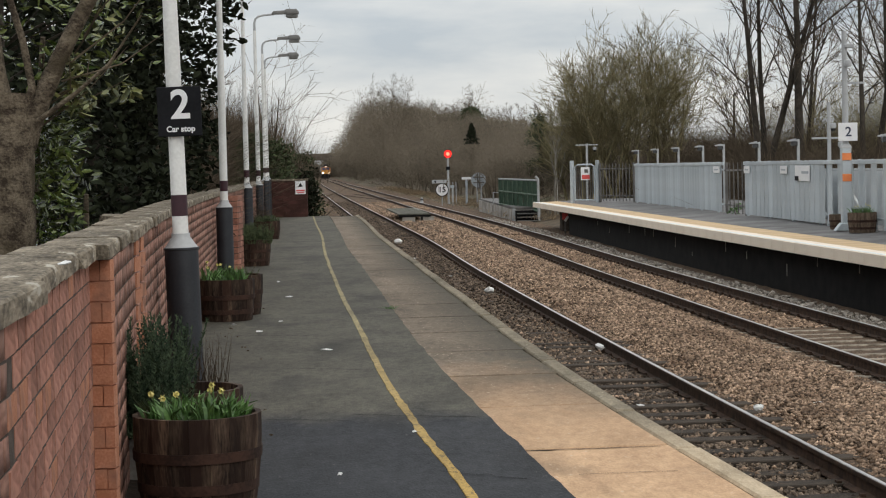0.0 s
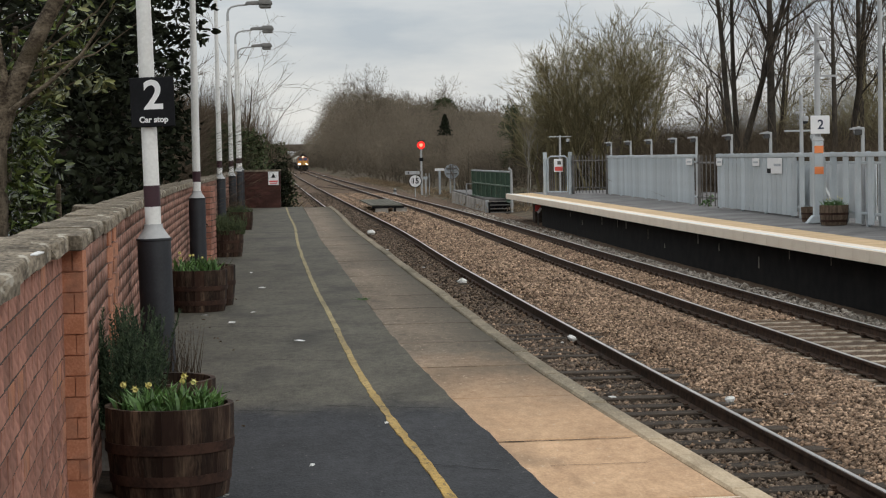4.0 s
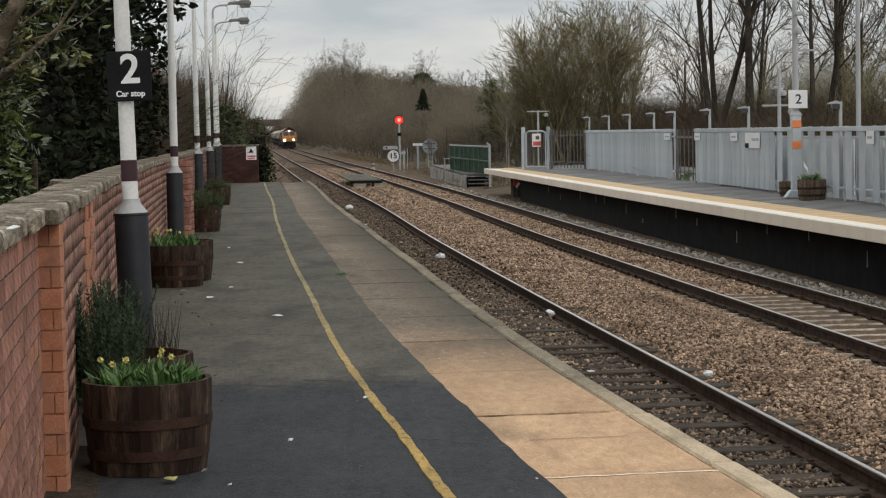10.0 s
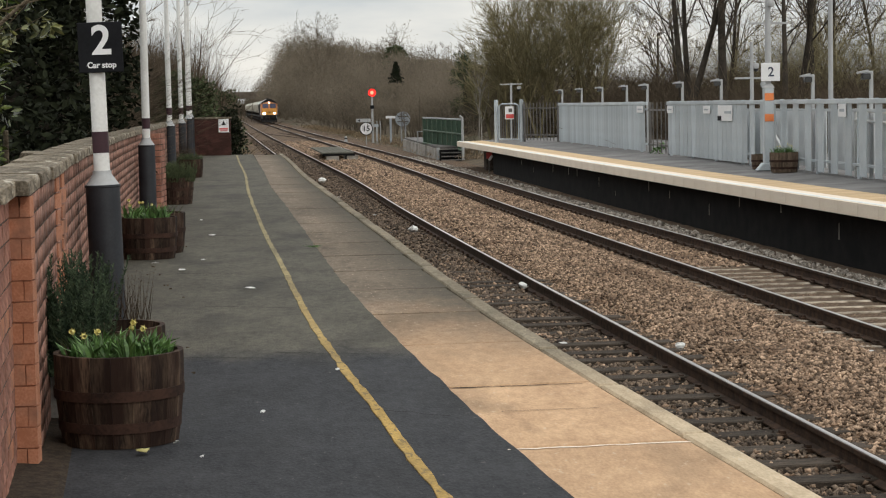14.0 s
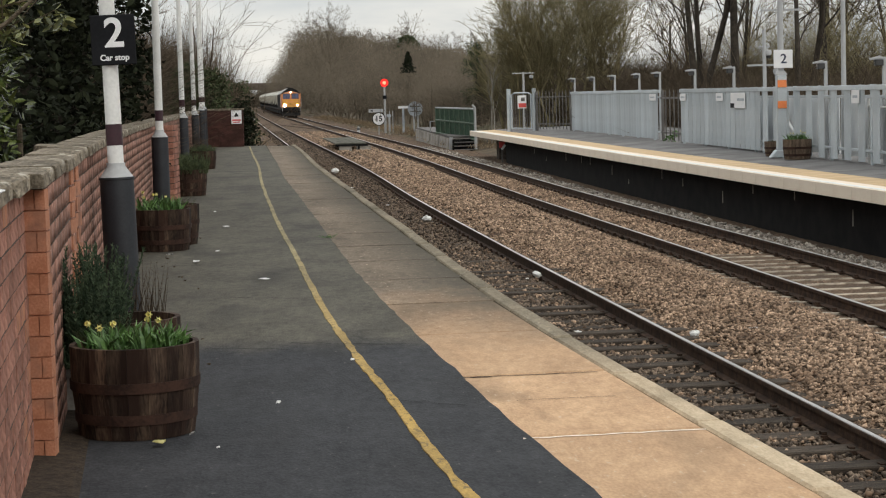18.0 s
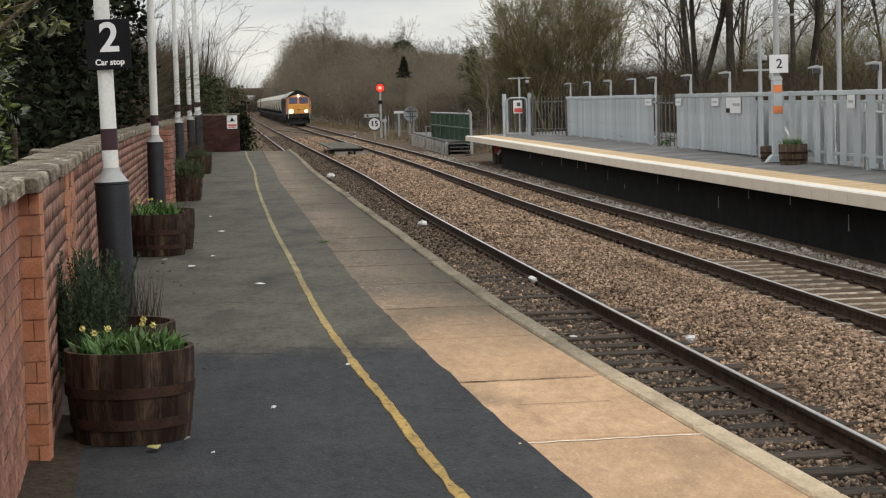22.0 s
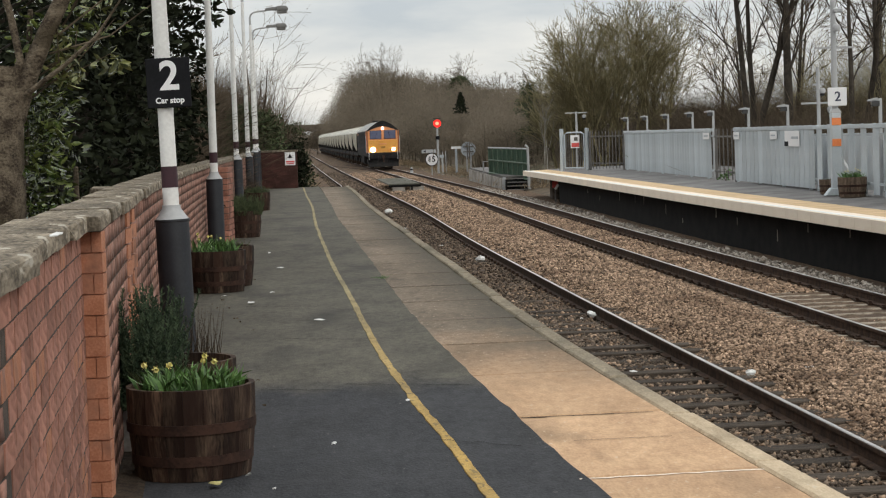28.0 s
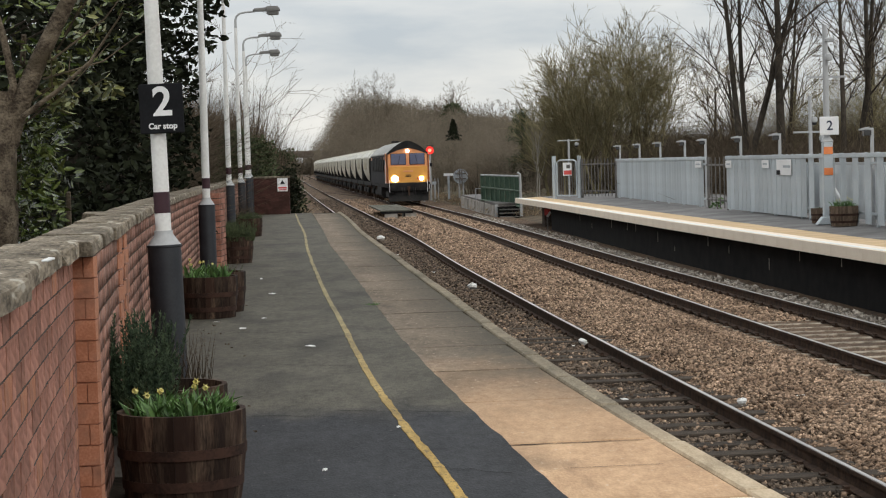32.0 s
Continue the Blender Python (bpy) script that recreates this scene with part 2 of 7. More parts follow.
def aged(name, near, far, y0, y1, wander, rough, vary=0.0, grime=(0.03, 0.028, 0.024), fleck=(0.3, 0.28, 0.24), fleck_at=0.66, mossy=False):
    """Paving of two ages: the newer stretch gives way to the older over y0 to y1, with a wandering border, grime and pale flecks."""
    mt = bpy.data.materials.new(name)
    mt.use_nodes = True
    nt = mt.node_tree
    b = nt.nodes["Principled BSDF"]
    geo, sp = nt.nodes.new("ShaderNodeNewGeometry"), nt.nodes.new("ShaderNodeSeparateXYZ")
    nt.links.new(geo.outputs["Position"], sp.inputs[0])

    mp = nt.nodes.new("ShaderNodeMapping")
    mp.inputs["Scale"].default_value = (1.0, 0.38, 1.0)
    nt.links.new(geo.outputs["Position"], mp.inputs["Vector"])

    def grain(scale, detail, warp=0.0):
        n = nt.nodes.new("ShaderNodeTexNoise")
        n.inputs["Scale"].default_value, n.inputs["Detail"].default_value, n.inputs["Distortion"].default_value = scale, detail, warp
        nt.links.new(mp.outputs[0], n.inputs["Vector"])
        return n.outputs["Fac"]

    def sums(a, b_, k, c=None):
        m = nt.nodes.new("ShaderNodeMath")
        m.operation, m.inputs[1].default_value = "MULTIPLY_ADD", k
        nt.links.new(a, m.inputs[0])
        if b_ is None:
            m.inputs[2].default_value = c
        else:
            nt.links.new(b_, m.inputs[2])
        return m.outputs[0]

    def ramp(fac, lo, hi, c0, c1):
        r = nt.nodes.new("ShaderNodeValToRGB")
        r.color_ramp.elements[0].position, r.color_ramp.elements[1].position = lo, hi
        r.color_ramp.elements[0].color, r.color_ramp.elements[1].color = (*c0, 1), (*c1, 1)
        nt.links.new(fac, r.inputs[0])
        return r.outputs[0]

    def mix(fac, a, b_):
        m = nt.nodes.new("ShaderNodeMix")
        m.data_type = "RGBA"
        nt.links.new(fac, m.inputs["Factor"])
        nt.links.new(a, m.inputs[6])
        if hasattr(b_, "default_value"):
            nt.links.new(b_, m.inputs[7])
        else:
            m.inputs[7].default_value = (*b_, 1)
        return m.outputs[2]

    big, mid, small, fine = grain(0.7, 3.0), grain(3.6, 4.0), grain(17.0, 3.0), grain(75.0, 2.0)
    tone = sums(big, sums(mid, sums(small, sums(fine, None, 0.28, 0.0), 0.27), 0.25), 0.20)
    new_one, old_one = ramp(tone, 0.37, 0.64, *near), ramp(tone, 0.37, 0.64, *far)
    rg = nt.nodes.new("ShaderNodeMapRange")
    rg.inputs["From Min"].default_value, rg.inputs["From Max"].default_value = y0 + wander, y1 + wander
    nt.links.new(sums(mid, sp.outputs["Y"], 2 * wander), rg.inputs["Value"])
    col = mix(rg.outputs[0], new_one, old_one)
    dirty = grain(1.5, 9.0, 0.5)
    col = mix(ramp(dirty, 0.52, 0.70, (0, 0, 0), (0.55, 0.55, 0.55)), col, grime)
    col = mix(ramp(grain(34.0, 2.0), fleck_at, fleck_at + 0.06, (0, 0, 0), (0.6, 0.6, 0.6)), col, fleck)
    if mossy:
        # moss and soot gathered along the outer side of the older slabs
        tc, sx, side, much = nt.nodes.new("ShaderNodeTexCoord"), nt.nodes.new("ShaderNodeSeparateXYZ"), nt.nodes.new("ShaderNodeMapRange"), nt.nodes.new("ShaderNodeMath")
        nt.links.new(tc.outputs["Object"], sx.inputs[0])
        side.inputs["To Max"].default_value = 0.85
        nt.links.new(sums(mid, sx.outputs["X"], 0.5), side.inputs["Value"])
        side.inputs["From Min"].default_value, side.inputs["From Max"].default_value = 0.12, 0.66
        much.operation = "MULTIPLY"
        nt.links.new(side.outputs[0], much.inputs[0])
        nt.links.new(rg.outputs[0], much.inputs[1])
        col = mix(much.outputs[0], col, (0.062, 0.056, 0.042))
    if vary:
        hsv, oi, ma = nt.nodes.new("ShaderNodeHueSaturation"), nt.nodes.new("ShaderNodeObjectInfo"), nt.nodes.new("ShaderNodeMapRange")
        ma.inputs["To Min"].default_value, ma.inputs["To Max"].default_value = 1 - vary, 1 + vary
        nt.links.new(oi.outputs["Random"], ma.inputs["Value"])
        nt.links.new(ma.outputs[0], hsv.inputs["Value"])
        nt.links.new(col, hsv.inputs["Color"])
        col = hsv.outputs[0]
    nt.links.new(col, b.inputs["Base Color"])
    b.inputs["Roughness"].default_value, b.inputs["Specular IOR Level"].default_value = rough, 0.25
    bp = nt.nodes.new("ShaderNodeBump")
    bp.inputs["Strength"].default_value, bp.inputs["Distance"].default_value = 0.5, 0.008
    nt.links.new(sums(small, fine, 0.8), bp.inputs["Height"])
    nt.links.new(bp.outputs[0], b.inputs["Normal"])
    return mt


def brush(name, dark, light, scale, even):
    """Leafless twigs seen from afar: thin enough that light passes round them, so both sides are lit alike."""
    mt = material(name, dark, light, scale, 0.95, 0.0, 1.0, island=even)
    nt = mt.node_tree
    col = nt.nodes["Principled BSDF"].inputs["Base Color"].links[0].from_socket
    d, t, m = nt.nodes.new("ShaderNodeBsdfDiffuse"), nt.nodes.new("ShaderNodeBsdfTranslucent"), nt.nodes.new("ShaderNodeMixShader")
    for n in (d, t):
        nt.links.new(col, n.inputs["Color"])
    m.inputs[0].default_value = 0.5
    nt.links.new(d.outputs[0], m.inputs[1])
    nt.links.new(t.outputs[0], m.inputs[2])
    out = [n for n in nt.nodes if n.type == "OUTPUT_MATERIAL"][0]
    nt.links.new(m.outputs[0], out.inputs["Surface"])
    return mt


def glow(name, colour, strength):
    mt = bpy.data.materials.new(name)
    mt.use_nodes = True
    b = mt.node_tree.nodes["Principled BSDF"]
    b.inputs["Base Color"].default_value = (*colour, 1)
    b.inputs["Emission Color"].default_value, b.inputs["Emission Strength"].default_value = (*colour, 1), strength
    return mt


ORANGE_MORTAR = material("orange_mortar", (0.33, 0.145, 0.09), (0.42, 0.20, 0.13), 12, 0.95, 0.4, 160)
BRICK = material("brick_face", (0.255, 0.118, 0.086), (0.43, 0.208, 0.152), 10, 0.9, 0.15, 50, vary=0.30, stretch=(1, 0.3, 1), stain=(0.20, 0.112, 0.088), stain_scale=3.0, stain_at=(0.50, 0.75))
BRICKS = material("brick_run", (0.215, 0.112, 0.084), (0.375, 0.205, 0.157), 10, 0.9, 0.15, 50, island=0.28, stretch=(1, 0.3, 1), stain=(0.175, 0.118, 0.095), stain_scale=2.0, stain_at=(0.50, 0.75))
ORANGE_BRICK = material("orange_brick_face", (0.38, 0.160, 0.092), (0.54, 0.255, 0.160), 7, 0.9, 0.4, 90, vary=0.08, stain=(0.27, 0.135, 0.092), stain_scale=7.0, stain_at=(0.50, 0.68))
MORTAR = material("mortar_sand", (0.050, 0.040, 0.033), (0.110, 0.088, 0.074), 12, 0.95, 0.4, 160)
COPING = material("coping_stone", (0.075, 0.062, 0.046), (0.285, 0.240, 0.180), 9, 0.95, 0.5, 60, vary=0.16, stretch=(1, 0.3, 1), stain=(0.40, 0.37, 0.31), stain_scale=15.0, stain_at=(0.62, 0.68))
TARMAC = aged("tarmac_surface", ((0.016, 0.0175, 0.0205), (0.056, 0.058, 0.062)), ((0.046, 0.043, 0.034), (0.138, 0.127, 0.100)), 11.9, 12.7, 0.45, 0.85, 0.0, (0.020, 0.020, 0.020), (0.115, 0.112, 0.10), 0.70)
FAR_TARMAC = material("grey_tarmac", (0.138, 0.133, 0.130), (0.225, 0.218, 0.212), 0.8, 0.85, 0.4, 120, stain=(0.11, 0.106, 0.102), stain_scale=1.2, stain_at=(0.5, 0.72))
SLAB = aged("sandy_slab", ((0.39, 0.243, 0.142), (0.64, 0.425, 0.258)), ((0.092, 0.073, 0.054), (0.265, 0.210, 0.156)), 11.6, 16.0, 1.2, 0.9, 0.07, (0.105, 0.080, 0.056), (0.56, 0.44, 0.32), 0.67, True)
NOSING = aged("nosing_concrete", ((0.36, 0.275, 0.180), (0.62, 0.500, 0.350)), ((0.115, 0.098, 0.070), (0.330, 0.275, 0.195)), 10.4, 12.2, 0.8, 0.9, 0.12, (0.090, 0.082, 0.055), (0.50, 0.44, 0.34), 0.68)
YELLOW = aged("yellow_line_paint", ((0.26, 0.175, 0.060), (0.62, 0.400, 0.115)), ((0.17, 0.148, 0.085), (0.44, 0.365, 0.190)), 10.0, 20.0, 2.0, 0.8, 0.0, (0.075, 0.068, 0.050), (0.090, 0.080, 0.056), 0.575)
EARTH = material("earth_and_leaf_litter", (0.070, 0.054, 0.038), (0.160, 0.124, 0.086), 0.6, 0.95, 0.5, 14, stain=(0.07, 0.07, 0.036), stain_scale=0.12, stain_at=(0.5, 0.7))
BALLAST_BED = material("ballast_bed", (0.055, 0.036, 0.024), (0.195, 0.132, 0.086), 22, 0.95, 0.9, 60, stain=(0.075, 0.056, 0.044), stain_scale=0.9, stain_at=(0.5, 0.75), bump_distance=0.03)
STONE = material("ballast_stone", (0.120, 0.078, 0.052), (0.440, 0.310, 0.215), 12, 0.92, 0.3, 60, island=0.75, stain=(0.175, 0.116, 0.078), stain_scale=0.9, stain_at=(0.48, 0.66))
STONE_DARK = material("oily_ballast_stone", (0.046, 0.034, 0.026), (0.190, 0.142, 0.104), 12, 0.9, 0.3, 60, island=0.75)
PALE_STONE = material("pale_ballast_stone", (0.150, 0.122, 0.096), (0.44, 0.395, 0.34), 12, 0.92, 0.3, 60, island=0.5)
TIMBER = material("sleeper_timber", (0.024, 0.019, 0.015), (0.085, 0.066, 0.050), 5, 0.9, 0.5, 50, vary=0.3, stretch=(1, 6, 6))
CONCRETE = material("sleeper_concrete", (0.30, 0.250, 0.195), (0.50, 0.43, 0.345), 5, 0.9, 0.4, 60, vary=0.25, stain=(0.17, 0.135, 0.10), stain_scale=4, stain_at=(0.5, 0.65))
RUST = material("rail_rust", (0.030, 0.0185, 0.0125), (0.080, 0.047, 0.031), 9, 0.85, 0.3, 80)
STEEL = material("polished_railhead", (0.52, 0.50, 0.48), (0.68, 0.66, 0.63), 4, 0.3, 0.05, 60, metal=0.9, stretch=(1, 0.2, 1))
WHITE = material("white_paint", (0.66, 0.66, 0.64), (0.80, 0.80, 0.78), 3, 0.45, 0.08, 40, stain=(0.52, 0.50, 0.45), stain_scale=4, stain_at=(0.6, 0.8))
PALE_GREY = material("pale_grey_paint", (0.36, 0.37, 0.375), (0.44, 0.45, 0.455), 2, 0.55, 0.08, 40)
MAROON = material("maroon_band", (0.030, 0.008, 0.014), (0.045, 0.012, 0.020), 4, 0.5, 0.08, 40)
SLEEVE = material("slate_grey_sleeve", (0.013, 0.015, 0.020), (0.024, 0.027, 0.033), 5, 0.5, 0.12, 60)
BLACK = material("black_sign_enamel", (0.006, 0.0065, 0.008), (0.011, 0.0115, 0.014), 5, 0.8, 0.05, 50)
SIGN_WHITE = material("white_sign_face", (0.74, 0.75, 0.76), (0.82, 0.82, 0.82), 4, 0.5, 0.03, 40)
SIGN_RED = material("red_sign_ink", (0.55, 0.06, 0.05), (0.66, 0.09, 0.08), 4, 0.5, 0.03, 40)
SIGN_GREY = material("grey_sign_back", (0.30, 0.34, 0.37), (0.42, 0.46, 0.50), 4, 0.5, 0.05, 40)
NAVY = material("navy_ink", (0.028, 0.036, 0.065), (0.042, 0.052, 0.09), 4, 0.6, 0.0, 40)
BARREL = material("barrel_oak", (0.018, 0.011, 0.008), (0.112, 0.074, 0.050), 6, 0.8, 0.5, 40, vary=0.45, stretch=(3, 3, 0.5), stain=(0.030, 0.015, 0.010), stain_scale=4, stain_at=(0.44, 0.62))
FAR_BARREL = material("grey_barrel_oak", (0.07, 0.048, 0.034), (0.17, 0.125, 0.09), 6, 0.85, 0.4, 40, vary=0.25, stretch=(3, 3, 0.5))
HOOP = material("hoop_iron", (0.022, 0.012, 0.009), (0.056, 0.028, 0.019), 8, 0.75, 0.3, 60)
SOIL = material("potting_soil", (0.025, 0.019, 0.014), (0.06, 0.045, 0.032), 20, 0.95, 0.8, 80)
BLADE = material("daffodil_leaf", (0.040, 0.096, 0.022), (0.105, 0.205, 0.055), 12, 0.5, 0.1, 60, island=0.45)
PETAL = material("daffodil_petal", (0.60, 0.54, 0.17), (0.78, 0.72, 0.34), 12, 0.6, 0.1, 60, island=0.2)
ROSEMARY = material("rosemary_needle", (0.015, 0.029, 0.015), (0.062, 0.088, 0.048), 14, 0.75, 0.1, 60, island=0.5)
HERB = material("shrub_leaf", (0.032, 0.045, 0.020), (0.085, 0.105, 0.048), 8, 0.8, 0.1, 60, island=0.35)
LAUREL = material("laurel_leaf", (0.024, 0.045, 0.009), (0.128, 0.155, 0.044), 6, 0.22, 0.15, 50, island=0.75)
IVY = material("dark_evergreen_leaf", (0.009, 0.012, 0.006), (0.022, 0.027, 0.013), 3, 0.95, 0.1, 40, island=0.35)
DRY_LEAF = material("olive_brown_leaf", (0.045, 0.062, 0.016), (0.20, 0.20, 0.068), 6, 0.32, 0.1, 40, island=0.6)
BARK = material("ridged_bark", (0.042, 0.031, 0.022), (0.175, 0.142, 0.102), 6, 0.95, 1.0, 34, stretch=(1.4, 1.4, 1.8), stain=(0.070, 0.055, 0.036), stain_scale=2.5, bump_distance=0.035)
DARK_BARK = material("dark_wet_bark", (0.028, 0.024, 0.019), (0.070, 0.058, 0.046), 3, 0.95, 0.5, 20)
TWIG = brush("brown_twig", (0.086, 0.067, 0.050), (0.180, 0.143, 0.104), 2, 0.4)
OLIVE_TWIG = brush("olive_twig", (0.235, 0.205, 0.118), (0.405, 0.358, 0.225), 0.8, 0.35)
WOOD_TWIG = brush("grey_brown_twig", (0.135, 0.114, 0.087), (0.265, 0.224, 0.172), 0.10, 0.12)
DRY_GRASS = brush("dry_grass", (0.24, 0.182, 0.118), (0.40, 0.31, 0.21), 3, 0.35)
GALV = material("galvanised_steel", (0.40, 0.448, 0.475), (0.54, 0.585, 0.61), 1.2, 0.55, 0.1, 40, metal=0.15, vary=0.14)
RAMP = material("pale_ramp_panel", (0.60, 0.625, 0.64), (0.74, 0.76, 0.77), 1.0, 0.6, 0.05, 40, stain=(0.42, 0.44, 0.44), stain_scale=1.0, stain_at=(0.5, 0.7))
OLD_STEEL = material("weathered_steel", (0.09, 0.085, 0.08), (0.17, 0.16, 0.15), 2, 0.7, 0.15, 40, metal=0.2)
ORANGE = material("orange_reflector", (0.75, 0.20, 0.06), (0.85, 0.27, 0.09), 4, 0.5, 0.0, 40)
EDGE_WHITE = material("pale_platform_edge", (0.80, 0.69, 0.56), (0.88, 0.775, 0.645), 2, 0.85, 0.2, 60, vary=0.025, stain=(0.62, 0.52, 0.41), stain_scale=1.6, stain_at=(0.6, 0.8))
LINE_WHITE = material("white_line_paint", (0.72, 0.72, 0.70), (0.80, 0.80, 0.78), 2, 0.7, 0.1, 60)
BUFF = material("buff_tactile_paving", (0.50, 0.355, 0.205), (0.64, 0.47, 0.29), 2, 0.9, 0.3, 60, vary=0.05)
# near-black: on the far riser it holds the overhang's shade; also dark cracks
SHADE_BLACK = material("shade_black", (0.005, 0.005, 0.0055), (0.014, 0.0135, 0.013), 3, 0.95, 0.3, 40)
GREEN_STEEL = material("dark_green_paint", (0.024, 0.054, 0.034), (0.048, 0.090, 0.056), 3, 0.75, 0.1, 40, stain=(0.075, 0.07, 0.045), stain_scale=2, stain_at=(0.58, 0.75))
GREEN_RAIL = material("faded_green_rail", (0.070, 0.110, 0.075), (0.125, 0.175, 0.125), 3, 0.6, 0.1, 40)
PLINTH = material("weathered_concrete", (0.30, 0.28, 0.25), (0.46, 0.43, 0.39), 2, 0.9, 0.3, 40, stain=(0.17, 0.15, 0.12), stain_scale=1.5, stain_at=(0.52, 0.72))
RED_WALL = material("end_wall_brick", (0.046, 0.022, 0.018), (0.084, 0.038, 0.031), 4, 0.9, 0.3, 60, vary=0.2)
BOARD = material("dark_boarding", (0.066, 0.066, 0.052), (0.145, 0.14, 0.115), 3, 0.95, 0.3, 40, vary=0.25)
LANTERN = material("lantern_grey", (0.085, 0.083, 0.078), (0.14, 0.135, 0.125), 3, 0.7, 0.1, 40)
BRIDGE = material("old_bridge_brick", (0.10, 0.082, 0.066), (0.165, 0.138, 0.112), 0.6, 0.95, 0.2, 8)
LITTER = material("pale_litter", (0.62, 0.62, 0.60), (0.78, 0.78, 0.76), 8, 0.7, 0.0, 40)
DEAD_LEAF = material("dead_leaf", (0.38, 0.34, 0.12), (0.55, 0.50, 0.22), 8, 0.7, 0.1, 40)
LOCO_ORANGE = material("loco_orange_paint", (0.72, 0.29, 0.120), (0.79, 0.355, 0.165), 1.5, 0.45, 0.03, 30, stain=(0.55, 0.25, 0.09), stain_scale=1, stain_at=(0.6, 0.8))
LOCO_YELLOW = material("loco_yellow_paint", (0.72, 0.325, 0.060), (0.79, 0.39, 0.090), 1.5, 0.45, 0.03, 30, stain=(0.50, 0.28, 0.07), stain_scale=1.4, stain_at=(0.6, 0.8))
# weathered roof grey, lightened to include the sky's reflection on it
LOCO_ROOF = material("loco_roof_grey", (0.26, 0.255, 0.24), (0.42, 0.41, 0.385), 1.5, 0.6, 0.05, 30, stain=(0.12, 0.115, 0.105), stain_scale=1.1, stain_at=(0.5, 0.7))
LOCO_BLUE = material("loco_dark_blue_paint", (0.018, 0.018, 0.021), (0.036, 0.035, 0.036), 1.5, 0.85, 0.03, 30)
LOCO_BLACK = material("loco_grimy_black", (0.012, 0.012, 0.013), (0.032, 0.030, 0.028), 2, 0.8, 0.1, 30)
CREAM = material("cream_hopper_paint", (0.44, 0.41, 0.33), (0.62, 0.585, 0.49), 0.9, 0.55, 0.05, 20, vary=0.06, stain=(0.24, 0.21, 0.16), stain_scale=0.9, stain_at=(0.52, 0.72))
ROOF_GREY = material("pale_hood_paint", (0.52, 0.51, 0.46), (0.70, 0.69, 0.63), 0.8, 0.5, 0.05, 20, vary=0.08, stain=(0.36, 0.34, 0.29), stain_scale=0.7, stain_at=(0.55, 0.75))
PANE = material("tinted_windscreen", (0.10, 0.115, 0.19), (0.13, 0.145, 0.23), 2, 0.12, 0.0, 20)
SMOKE = material("dark_lens", (0.03, 0.03, 0.03), (0.05, 0.05, 0.05), 2, 0.2, 0.0, 20)
LAMP_GLASS = material("lamp_glass", (0.16, 0.16, 0.155), (0.24, 0.24, 0.23), 3, 0.3, 0.0, 20)
HEADLIGHT = glow("lit_headlight", (1.0, 0.96, 0.86), 14.0)
MARKER = glow("lit_marker_light", (1.0, 0.95, 0.88), 5.0)
RED_LIGHT = glow("lit_red_aspect", (1.0, 0.025, 0.02), 1.3)
RED_CORE = glow("lit_red_core", (1.0, 0.22, 0.13), 2.2)


# ---- lines of the plan: x over y ----
def smooth(a, b, y):
    u = min(1.0, max(0.0, (y - a) / (b - a)))
    return u * u * (3 - 2 * u)


def rail_one(y):
    """Right-hand rail of the near track."""
    if y < 12:
        return rail_one(12) - 0.0874 * (y - 12)
    k = smooth(45, 75, y)
    near = 4.637161 + y * (-0.097752 + y * (0.000486 - 3e-06 * y)) if k < 1 else 0
    return near * (1 - k) + (4.762 - 0.0784 * y + 8e-6 * y * y) * k


def rail_two(y):
    """Left-hand rail of the far track."""
    return rail_one(y) + 2.62 + 0.26 * smooth(55, 100, y)


def near_track(y):
    return rail_one(y) - 0.752


def far_track(y):
    return rail_two(y) + 0.752


def edge(y):
    """Edge of the near platform."""
    if y < 6:
        return edge(6) - 0.125 * (y - 6)
    return 2.742658 + y * (-0.144682 + y * (0.001783 - 1.3e-05 * y))


def nose(y):
    """Outer edge of the slabs, which wander a little about the platform's line."""
    return edge(y) - 0.04 + 0.13 * smooth(12, 24, y) - 0.16 * smooth(30, 48, y)


def tarmac_rim(y):
    """Distance of the tarmac's ragged rim from the platform's edge."""
    return -0.985 + 0.105 * smooth(12, 26, y) - 0.10 * smooth(30, 40, y) - 0.09 * smooth(42, 60, y)


def wall_face(y):
    """Front of the coping on the brick wall."""
    if y < 5:
        return wall_face(5) - 0.075 * (y - 5)
    return edge(y) - 3.06


def far_edge(y):
    return rail_two(y) + 1.505 + 0.78 + 0.005 * max(0, y - 33)


def fence_line(y):
    return 10.3 - 0.0435 * y


def span(a, b, step):
    n = max(1, round((b - a) / step))
    return [a + (b - a) * i / n for i in range(n + 1)]


RAIL, SLEEPER, BED = -0.915, -1.075, -1.10

# ---- ground, track bed and platforms ----
def ground_height(x, y):
    d, e = x - rail_two(min(y, 900)) - 1.5, rail_one(min(y, 900)) - 1.5 - x
    h = -1.22
    if d > 1.6:
        h += 0.5 * smooth(1.6, 5, d) + 0.6 * smooth(4, 9, d) + 1.0 * smooth(10, 40, d) * smooth(20, 60, y) + max(0.0, 0.5 * wood_top(min(y, 640), d) - 0.6) * smooth(3.5, 15, d) * smooth(105, 165, y)
    if e > 1.6:
        h += 0.9 * smooth(2.2, 6, e) + 1.0 * smooth(8, 40, e)
    return h + 0.12 * noise.noise((x * 0.13, y * 0.13, 0)) * smooth(1.6, 6, max(d, e))


def wood_top(y, o):
    """Height of the wood's tops beside the line, o metres from the far track: the bank rises away and falls to the side."""
    return min(16.5, 1.0 + 0.036 * y) - 0.18 * max(0.0, o - 0.03 * y)


